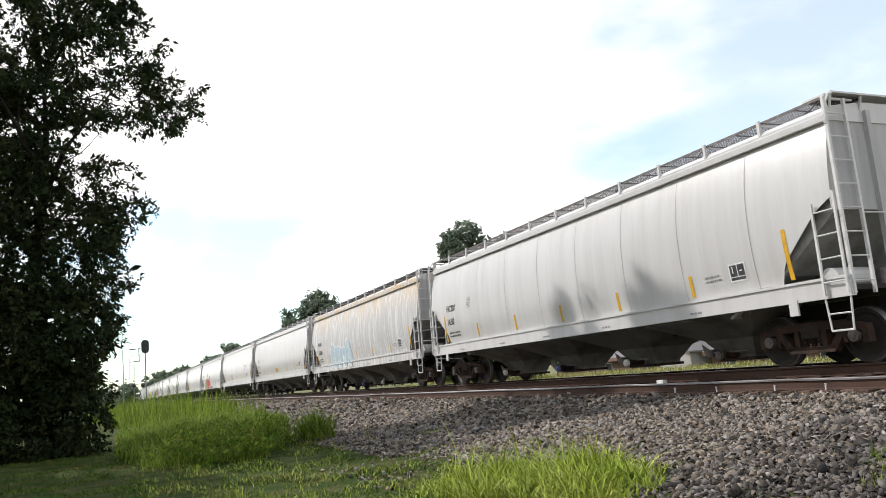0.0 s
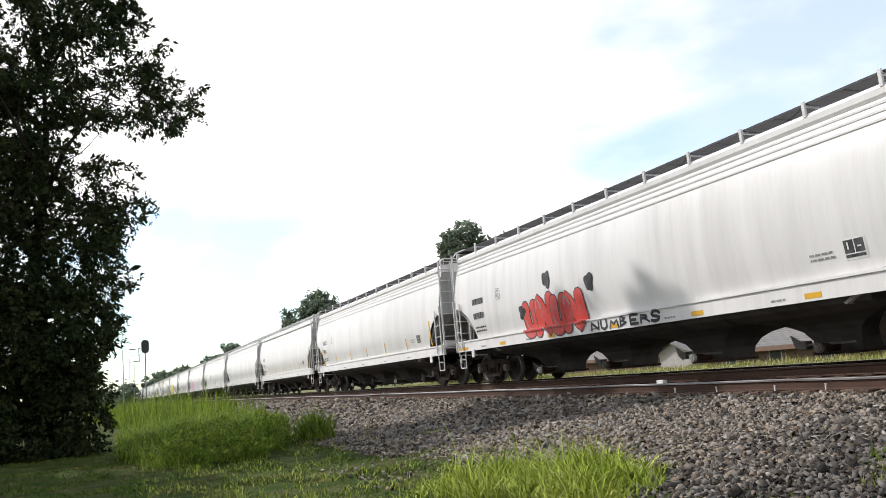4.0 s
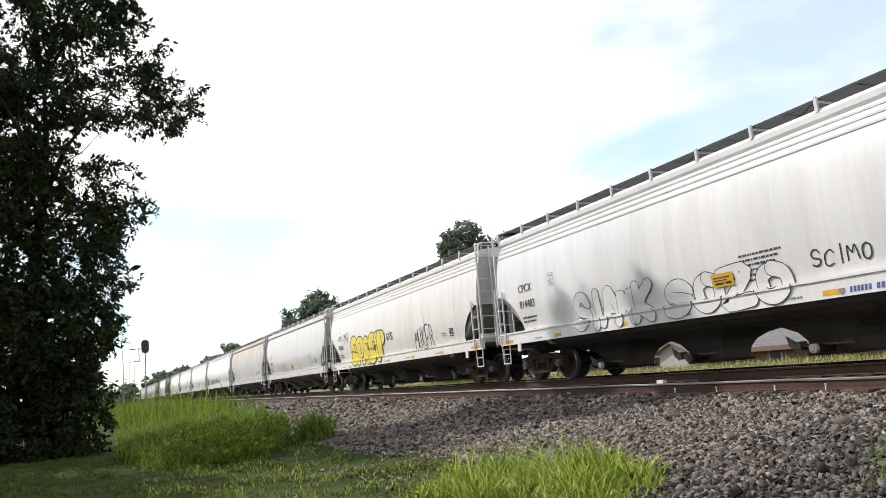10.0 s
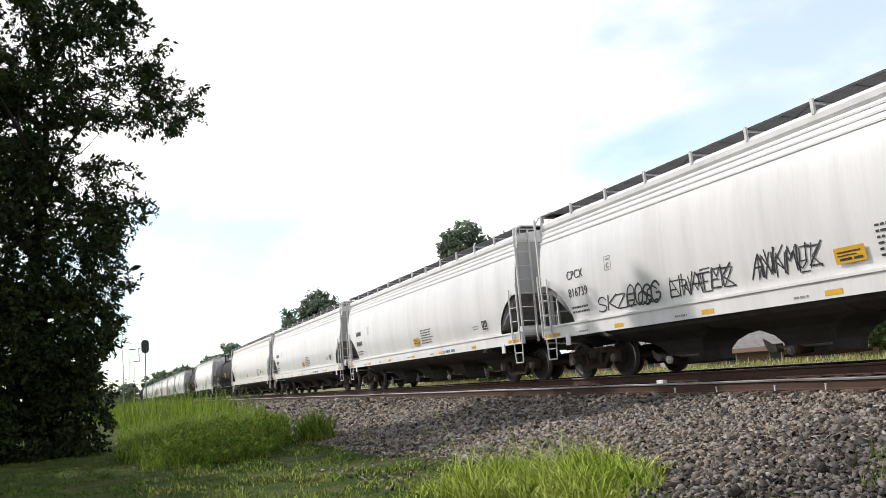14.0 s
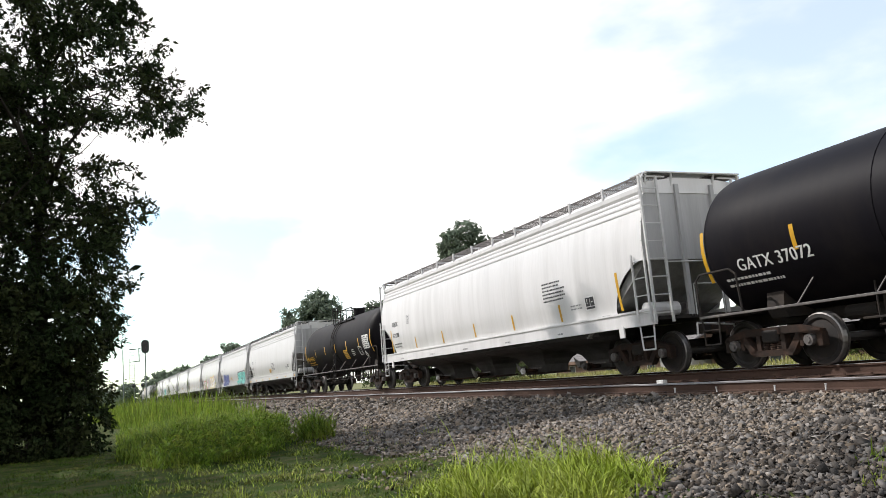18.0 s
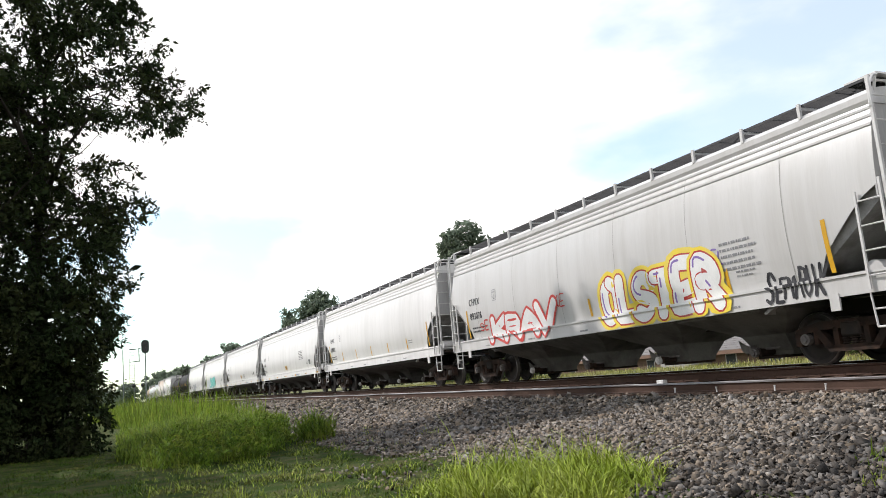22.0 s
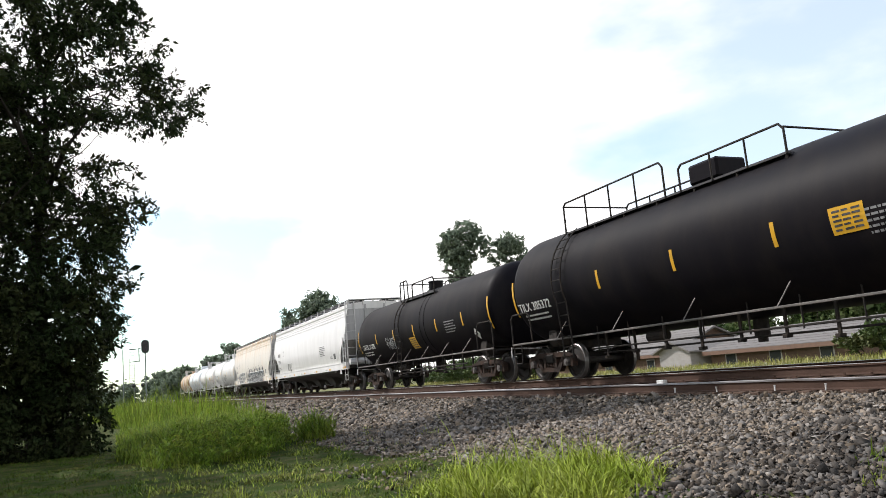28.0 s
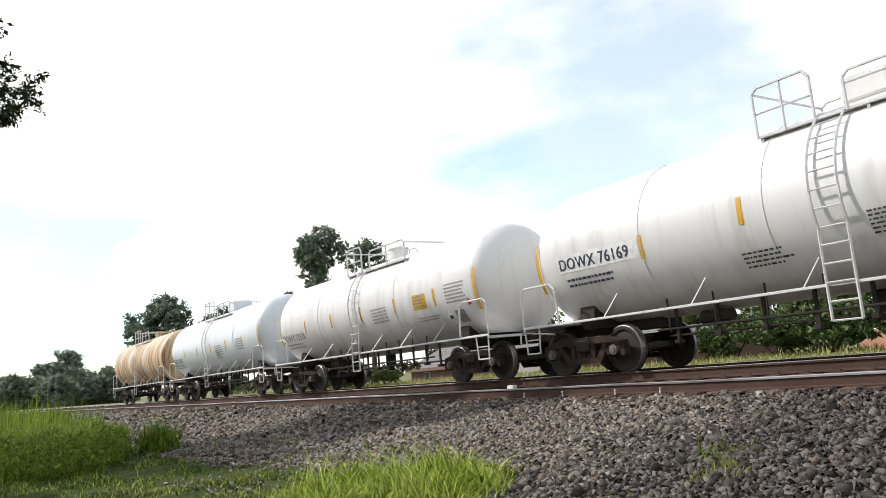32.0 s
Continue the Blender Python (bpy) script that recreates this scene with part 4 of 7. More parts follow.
def house(x0, x1, y0, y1, base, eave, ridge, along, label, windows=2, cladding=siding_white):
    """A low house with lapped siding, fascia boards and a shingled gable roof."""
    ob = tagged(new("house", None), label, "house", "low houses behind the track")
    bm = bmesh.new()
    box(bm, x0, x1, y0, y1, base - 0.1, eave)
    wall = part("wall", bm, cladding, ob)
    n = int((eave - base) / 0.2)
    for i in range(n):
        z = base + i * 0.2
        bm = bmesh.new()
        for a, b, c, d in ((x0 - 0.02, x0 - 0.004, y0, y1), (x0, x1, y0 - 0.02, y0 - 0.004)):
            box(bm, a, b, c, d, z, z + 0.19)
        part("board", bm, cladding, wall)
    o = 0.4
    bm = bmesh.new()
    if along == "y":
        xm = (x0 + x1) / 2
        plate(bm, [(x0, eave), (x1, eave), (xm, ridge)], "y", y0 + 0.02, y1 - 0.02)
        part("gable", bm, cladding, ob)
        for side, xe in (("w", x0 - o), ("e", x1 + o)):
            ze = eave - (ridge - eave) * o / (xm - x0)
            bm = bmesh.new()
            plate(bm, [(xe, ze), (xm, ridge), (xm, ridge + 0.12), (xe, ze + 0.12)], "y", y0 - o, y1 + o)
            roof = part("roof", bm, roof_grey, ob)
            rows = 9
            for r in range(rows):
                bm = bmesh.new()
                a, b = r / rows, (r + 1) / rows
                plate(bm, [(xe + (xm - xe) * a, ze + (ridge - ze) * a + 0.125), (xe + (xm - xe) * b, ze + (ridge - ze) * b + 0.125),
                           (xe + (xm - xe) * b, ze + (ridge - ze) * b + 0.135), (xe + (xm - xe) * a, ze + (ridge - ze) * a + 0.155)], "y", y0 - o, y1 + o)
                part("shingle_course", bm, roof_grey, roof)
            bm = bmesh.new()
            xf = xe - 0.025 if side == "w" else xe + 0.025
            box(bm, min(xe, xf), max(xe, xf), y0 - o, y1 + o, ze - 0.14, ze + 0.11)
            part("fascia", bm, fascia_brown, ob)
    else:
        ym = (y0 + y1) / 2
        plate(bm, [(y0, eave), (y1, eave), (ym, ridge)], "x", x0 + 0.02, x1 - 0.02)
        part("gable", bm, siding_white, ob)
        for ye in (y0 - o, y1 + o):
            ze = eave - (ridge - eave) * o / (ym - y0)
            bm = bmesh.new()
            plate(bm, [(ye, ze), (ym, ridge), (ym, ridge + 0.12), (ye, ze + 0.12)], "x", x0 - o, x1 + o)
            part("roof", bm, roof_grey, ob)
    for i in range(windows):
        yc = y0 + (y1 - y0) * (i + 0.5) / windows
        bm = bmesh.new()
        box(bm, x0 - 0.06, x0 - 0.025, yc - 0.5, yc + 0.5, base + 1.0, base + 2.0)
        w = part("window", bm, siding_white, ob)
        bm = bmesh.new()
        box(bm, x0 - 0.075, x0 - 0.062, yc - 0.43, yc + 0.43, base + 1.07, base + 1.93)
        part("pane", bm, window_glass, w)
    return ob


house(38, 47, 31.0, 42.4, -1.8, 0.42, 1.62, "y", "long low house with grey shingle roof and brown fascia", 3, brick_brown)
house(37, 44, 43.3, 46.6, -1.8, 0.62, 1.25, "x", "small white-sided shed with a gable facing the track", 0)
house(40, 48, 48.6, 66.0, -1.8, 0.62, 2.3, "y", "low house with pale grey roof and brown walls", 3, brick_brown)

# a low heap of reddish earth behind the bushes
bm = bmesh.new()
bmesh.ops.create_icosphere(bm, subdivisions=4, radius=1.0)
for v in bm.verts:
    k = 1 + 0.25 * noise.noise(v.co * 2.0) + 0.08 * noise.noise(v.co * 7.0)
    v.co = Vector((v.co.x * 1.8 * k, v.co.y * 2.6 * k, max(-0.25, v.co.z * 1.9 * k)))
heap = tagged(part("earth_mound", bm, earth_red, smooth=True), "heap of reddish-brown bare earth behind the bushes", "earth heap")
heap.matrix_basis = pose(30.5, 14.0, -1.1)

# ---------------------------------------------------------------- railway cars
SPEED = 19.016             # metres a second, towards the viewer
AXLE, WHEEL_R = 0.889, 0.457
SILL_LOW, SILL_TOP, EAVE = 1.07, 1.41, 3.95
shared = {}


def hopper_face(z):
    """Half width of a covered hopper at height z."""
    if z <= SILL_TOP:
        return 1.60
    return 1.595 - (0.11 * ((2.45 - z) / 1.1) ** 2 if z < 2.45 else 0.215 * ((z - 2.45) / 1.5) ** 2.3)


def tank_face(radius, middle):
    return lambda z: math.sqrt(max(0.01, radius * radius - (z - middle) ** 2))


def on_side(face, pts, lift):
    """Points (along, up) laid on the side that faces the lawn."""
    return [(-(face(z) + lift), -u, z) for u, z in pts]


BANDS = [(0.0, 1.357), (1.357, 1.413), (1.413, 1.6), (1.6, 1.8), (1.8, 2.0), (2.0, 2.2), (2.2, 2.5), (2.5, 2.9), (2.9, 3.4), (3.4, 4.2)]


def band_pieces(pts):
    """A flat outline cut at the sill's lip and at steps of height; gives each piece with its band."""
    for lo, hi in BANDS:
        piece = list(pts)
        for limit, keep in ((lo, 1.0), (hi, -1.0)):
            out = []
            for (u0, z0), (u1, z1) in zip(piece, piece[1:] + piece[:1]):
                d0, d1 = (z0 - limit) * keep, (z1 - limit) * keep
                if d0 >= 0:
                    out.append((u0, z0))
                if (d0 > 0 > d1) or (d0 < 0 < d1):
                    k = d0 / (d0 - d1)
                    out.append((u0 + (u1 - u0) * k, limit))
            piece = out
            if len(piece) < 3:
                break
        if len(piece) >= 3:
            yield piece, lo


def on_band(u, z, lo, lift):
    """A point on a hopper car's side: sill face, lip or side sheet."""
    half = 1.60 if lo == 0.0 else 1.625 if lo == 1.357 else hopper_face(max(z, 1.4135))
    return (-(half + lift), -u, z)


def decal(name, car, face, patches, materials, label="", lift=0.006):
    """Flat paint on the side: patches of (corner points, material index, extra lift)."""
    bm = bmesh.new()
    for pts, mi, up in patches:
        if face is hopper_face and min(p[1] for p in pts) < 1.42 and (len(pts) > 4 or max(p[1] for p in pts) > 1.35):
            for piece, lo in band_pieces(pts):
                bm.faces.new([bm.verts.new(on_band(u, z, lo, lift + up)) for u, z in piece]).material_index = mi
            continue
        vs = [bm.verts.new(c) for c in on_side(face, pts, lift + up)]
        if len(vs) <= 4:
            f = bm.faces.new(vs)
            f.material_index = mi
            continue
        cu, cz = sum(p[0] for p in pts) / len(pts), sum(p[1] for p in pts) / len(pts)
        ring = [bm.verts.new(c) for c in on_side(face, [(cu + (u - cu) * 0.5, cz + (z - cz) * 0.5) for u, z in pts], lift + up)]
        hub = bm.verts.new(on_side(face, [(cu, cz)], lift + up)[0])
        k = len(vs)
        for i in range(k):
            j = (i + 1) % k
            bm.faces.new((vs[i], vs[j], ring[j], ring[i])).material_index = mi
            bm.faces.new((ring[i], ring[j], hub)).material_index = mi
    return part(name, bm, materials, car, label)


def rect(u0, u1, z0, z1, mi=0, up=0.0, steps=1, slant=0.0):
    out = []
    for i in range(steps):
        a, b = z0 + (z1 - z0) * i / steps, z0 + (z1 - z0) * (i + 1) / steps
        sa, sb = slant * i / steps, slant * (i + 1) / steps
        out.append(([(u0 + sa, a), (u1 + sa, a), (u1 + sb, b), (u0 + sb, b)], mi, up))
    return out


def lettering(car, face, body, u, z, size, material, stretch=1.0):
    """Painted characters that follow the side, first character at u, foot line at z."""
    cu = bpy.data.curves.new("lettering", "FONT")
    cu.body, cu.size, cu.resolution_u, cu.space_character = body, size * 1.38, 4, 1.08
    tmp = bpy.data.objects.new("lettering_outline", cu)
    scene.collection.objects.link(tmp)
    me = bpy.data.meshes.new_from_object(tmp.evaluated_get(bpy.context.evaluated_depsgraph_get()))
    bpy.data.objects.remove(tmp)
    bm = bmesh.new()
    for i in range(3):
        seen = len(bm.verts)
        bm.from_mesh(me)
        bm.verts.ensure_lookup_table()
        for v in bm.verts[seen:]:
            zz = z + v.co.y
            v.co = Vector((-(face(zz) + 0.007 + 0.0006 * i), -(u + v.co.x * stretch + (i - 1) * 0.008), zz))
    bpy.data.meshes.remove(me)
    return part("lettering", bm, material, car)


def small_print(car, face, u, z, w, h, rows, material, seed, name="small_print"):
    """Lines of writing too small to read, as plain bars."""
    g = random.Random(seed)
    out = []
    for r in range(rows):
        zz = z + h * (rows - 1 - r) / rows
        a = u
        end = u + w * g.uniform(0.75, 1.0)
        while a < end - 0.03:
            b = min(end, a + g.uniform(0.03, 0.12))
            out += rect(a, b, zz, zz + h / rows * 0.42)
            a = b + 0.022
    return tagged(decal(name, car, face, out, material), kind="stuff")


def graffiti(car, face, u, z, w, h, fill, line, n, seed, label, tilt=0.0, shine=None, jag=0.25, dots=0):
    """Spray-painted bubble shapes with an outline, side by side."""
    g = random.Random(seed)
    pal = [spray[line], spray[fill], spray[shine or "white"]]
    out = []

    def blob(cu, cz, rw, rh, mi, up, grow=0.0, sd=0):
        gg = random.Random(sd)
        ph = [gg.uniform(0, 6.28) for _ in range(3)]
        pts = []
        for k in range(30):
            a = 2 * math.pi * k / 30
            c, s = math.cos(a), math.sin(a)
            q = (abs(c) ** 2.8 + abs(s) ** 2.8) ** (-1 / 2.8)
            q *= 1 + jag * (0.5 * math.sin(2 * a + ph[0]) * 0.5 + 0.35 * math.sin(3 * a + ph[1]) + 0.25 * math.sin(5 * a + ph[2])) * 0.7
            pts.append((cu + (rw * q + grow) * c, max(1.09, cz + (rh * q + grow) * s)))
        out.append((pts, mi, up))
    step = w / n
    for i in range(n):
        if out:
            decal("graffiti_letter", car, face, out, pal, label)
            out.clear()
        cu, cz = u + step * (i + 0.5), z + h / 2 + tilt * (i - n / 2) + g.uniform(-0.06, 0.06) * h
        rw, rh = step * g.uniform(0.48, 0.62), h * g.uniform(0.40, 0.52)
        sd = seed * 100 + i
        blob(cu, cz, rw, rh, 0, 0.0 + 0.0012 * i, 0.045, sd)
        blob(cu, cz, rw, rh, 1, 0.0045 + 0.0012 * i, 0.0, sd)
        for _ in range(2):
            a = g.uniform(-0.5, 0.4) * rw
            zz = cz + g.uniform(-0.55, 0.45) * rh
            ln = rh * g.uniform(0.2, 0.5)
            out.extend(rect(cu + a, cu + a + 0.045, max(1.1, zz), max(1.12, zz + ln), 0, 0.009 + 0.0012 * i, 2, g.uniform(-0.1, 0.1)))
        if shine:
            blob(cu + rw * 0.25, cz + rh * 0.4, rw * 0.26, rh * 0.2, 2, 0.010 + 0.0012 * i, 0.0, sd + 7)
    for i in range(dots):
        blob(u + w * g.random(), z + h * g.uniform(0.95, 1.28), 0.05 + 0.12 * g.random() ** 2, 0.06 + 0.12 * g.random() ** 2, 0, 0.002, 0.0, seed + i)
    return decal("graffiti_letter", car, face, out, pal, label)


# letter strokes on a ten by ten grid, as pairs of across and up
STROKES = dict(pair.split(":") for pair in (
    "S:87 69 39 17 25 64 83 71 40 11;P:10 19 29 69 87 65 25;A:00 25 49 75 90|24 74;T:09 99|49 40;I:50 59;M:00 18 44 78 90;K:10 19|89 24 90;O:59 27 22 50 82 87 59;"
    "D:10 19 58 85 71 10;U:19 12 40 72 79;L:19 11 20 80;R:10 19 68 75 25|45 90;W:09 20 46 70 99;N:00 09 80 89;E:89 19 14 64|14 10 80;H:10 19|14 84|89 80;C:87 59 17 12 40 81;"
    "Z:09 89 10 90;F:10 19 79|15 55;G:87 59 17 12 40 82 84 54;B:10 19 67 25 73 10;V:09 40 89;Y:09 45 89|45 40;n:10 19 79 70;X:09 80|89 00").split(";"))


def letter_lines(ch, u, z, w, h, curvy, lean):
    """The strokes of one letter as fine lines of (along, up)."""
    out = []
    for stroke in STROKES[ch].split("|"):
        pts = [(int(q[0]) / 9, int(q[1]) / 9) for q in stroke.split()]
        fine = []
        for i in range(len(pts) - 1):
            p0, p1, p2, p3 = pts[max(0, i - 1)], pts[i], pts[i + 1], pts[min(len(pts) - 1, i + 2)]
            steps = 5
            for j in range(steps):
                t = j / steps
                if curvy:
                    fine.append(tuple(0.5 * (2 * p1[k] + (p2[k] - p0[k]) * t + (2 * p0[k] - 5 * p1[k] + 4 * p2[k] - p3[k]) * t * t + (3 * p1[k] - p0[k] - 3 * p2[k] + p3[k]) * t ** 3) for k in (0, 1)))
                else:
                    fine.append(tuple(p1[k] + (p2[k] - p1[k]) * t for k in (0, 1)))
        fine.append(pts[-1])
        out.append([(u + w * a + lean * h * b, z + h * b) for a, b in fine])
    return out


def ribbon(line, half, mi, up):
    """A sprayed stroke of even width with rounded ends, as four-cornered patches."""
    n = len(line)
    ways = []
    for i in range(n):
        (a, b), (c, d) = line[max(0, i - 1)], line[min(n - 1, i + 1)]
        k = max(1e-5, math.hypot(c - a, d - b))
        ways.append(((c - a) / k, (d - b) / k))
    rows = [(line[0][0] - ways[0][0] * half * e, line[0][1] - ways[0][1] * half * e, ways[0], half * f) for e, f in ((0.95, 0.35), (0.6, 0.8))]
    rows += [(p[0], p[1], w, half) for p, w in zip(line, ways)]
    rows += [(line[-1][0] + ways[-1][0] * half * e, line[-1][1] + ways[-1][1] * half * e, ways[-1], half * f) for e, f in ((0.6, 0.8), (0.95, 0.35))]
    sides = [((x - w[1] * r, max(1.082, y + w[0] * r)), (x + w[1] * r, max(1.082, y - w[0] * r))) for x, y, w, r in rows]
    return [([p[0], q[0], q[1], p[1]], mi, up + 0.00008 * i) for i, (p, q) in enumerate(zip(sides[:-1], sides[1:]))]


def throw_up(car, face, word, u, z, w, h, fill, line, label, thick=0.30, edge=0.045, shine=None, curvy=True, lean=0.0, seed=0, swell=0.12, over=1.0, base=0.0, halo=None):
    """Fat sprayed letters, each with its own outline over the one before."""
    g = random.Random(seed)
    pal = [spray[line], spray[fill], spray[shine or "white"], spray[halo or "yellow"]]
    step, up = w / len(word), base
    for i, ch in enumerate(word):
        hh = h * (1 - swell * g.random())
        cell = max(0.12, step * over - thick * 0.8)
        strokes = letter_lines(ch, u + step * i + (step - cell) / 2, max(z, 1.09 + edge) + thick / 2 + g.uniform(0, 0.05) * h, cell, hh - thick, curvy, lean + g.uniform(-0.06, 0.06))
        out = []
        if halo:
            for k, stroke in enumerate(strokes):
                out += ribbon(stroke, thick / 2 + edge + 0.07 + 0.05 * g.random(), 3, up + 0.0005 * k)
        up += 0.0012
        for k, stroke in enumerate(strokes):
            out += ribbon(stroke, thick / 2 + edge, 0, up + 0.0005 * k)
        up += 0.0012
        for k, stroke in enumerate(strokes):
            out += ribbon(stroke, thick / 2, 1, up + 0.0005 * k)
        up += 0.0012
        if shine:
            for stroke in strokes:
                m = len(stroke)
                out += ribbon([(a - thick * 0.22, b + thick * 0.2) for a, b in stroke[m // 5:max(m // 5 + 2, m // 2)]], thick * 0.08, 2, up)
        decal("graffiti_letter", car, face, out, pal, label)
    return up


def framed_piece(car, face, word, u, top, step, seed):
    """A black sprayed band in white frames, a block letter in each, half discs and dots along its top."""
    g = random.Random(seed)
    pal = [spray["black"], spray["white"], spray["mist"], spray["ash"]]
    end = u + step * len(word)

    def oval(cu, cz, rw, rh, mi, up, a0=0.0, a1=2 * math.pi):
        return [([(cu + rw * math.cos(a0 + (a1 - a0) * q / 18), cz + rh * math.sin(a0 + (a1 - a0) * q / 18)) for q in range(18 if a1 > 4 else 19)], mi, up)]

    decal("graffiti", car, face, rect(u, end, 1.09, top, 0, 0.0, 6), pal, "black sprayed backing of the large letters")
    for i, ch in enumerate(word):
        a, out = u + step * i, []
        out += rect(a, a + step, top - 0.045, top, 1, 0.003) + rect(a, a + 0.035, 1.09, top - 0.045, 1, 0.003, 6)
        out += rect(a + 0.09, a + 0.09 + step * 0.4, top - 0.15, top - 0.11, 2, 0.003)
        strokes = letter_lines(ch, a + 0.16, 1.24, step - 0.30, top - 1.50, False, g.uniform(-0.04, 0.04))
        for k, stroke in enumerate(strokes):
            out += ribbon(stroke, 0.078, 1, 0.0045 + 0.0005 * k)
        for k, stroke in enumerate(strokes):
            out += ribbon(stroke, 0.052, (0, 3)[i % 2], 0.0065 + 0.0005 * k)
        for _ in range(3):
            q = a + g.uniform(0.06, step - 0.16)
            out += rect(q, q + g.uniform(0.05, 0.12), 1.10, 1.10 + g.uniform(0.05, 0.13), g.choice((1, 2)), 0.010)
        decal("graffiti_letter", car, face, out, pal, "black block letter in a white frame")
    for i in range(6):
        c, r = u + 0.62 + i * 1.16, g.uniform(0.25, 0.31)
        out = oval(c, top + 0.012, r, r, 0, 0.0, 0.0, math.pi)
        out += [([(c + (r - q) * math.cos(b), top + 0.012 + (r - q) * math.sin(b)) for b, q in ((1.7, 0.05), (2.2, 0.05), (2.6, 0.05), (2.6, 0.075), (2.2, 0.075), (1.7, 0.075))], 2, 0.003)]
        for b, d in ((-0.66, 0.05), (-0.56, 0.20), (-0.44, 0.08), (-0.34, 0.32)):
            out += oval(c + b, top + d + g.uniform(0.02, 0.07), 0.035 + 0.03 * g.random(), 0.045 + 0.035 * g.random(), 0, 0.0)
        decal("graffiti_letter", car, face, out, pal, "black sprayed half disc with dots")
    out = oval(u - 0.10, top - 0.22, 0.13, 0.22, 0, 0.0)
    for b, d in ((-0.22, 0.50), (-0.36, 0.56), (-0.16, 0.60), (-0.42, 0.68), (-0.28, 0.34)):
        out += oval(u + b, top - d, 0.06 + 0.04 * g.random(), 0.05 + 0.04 * g.random(), 0, 0.0)
    decal("graffiti_letter", car, face, out, pal, "black sprayed ovals")


def tag(car, face, word, u, z, w, h, colour, label, thick=0.04, seed=0, curvy=True, lean=0.1, over=1.05):
    """A quick signature in thin sprayed lines, the letters run together."""
    g = random.Random(seed)
    out, step, up = [], w / len(word), 0.0
    for i, ch in enumerate(word):
        k = g.uniform(0.72, 1.0)
        for stroke in letter_lines(ch, u + step * i, z + g.uniform(0, 0.12) * h, step * over * 0.85, h * k, curvy, lean + g.uniform(-0.1, 0.1)):
            out += ribbon(stroke, thick / 2 * g.uniform(0.8, 1.2), 0, up)
            up += 0.0005
    return decal("graffiti", car, face, out, spray[colour], label)


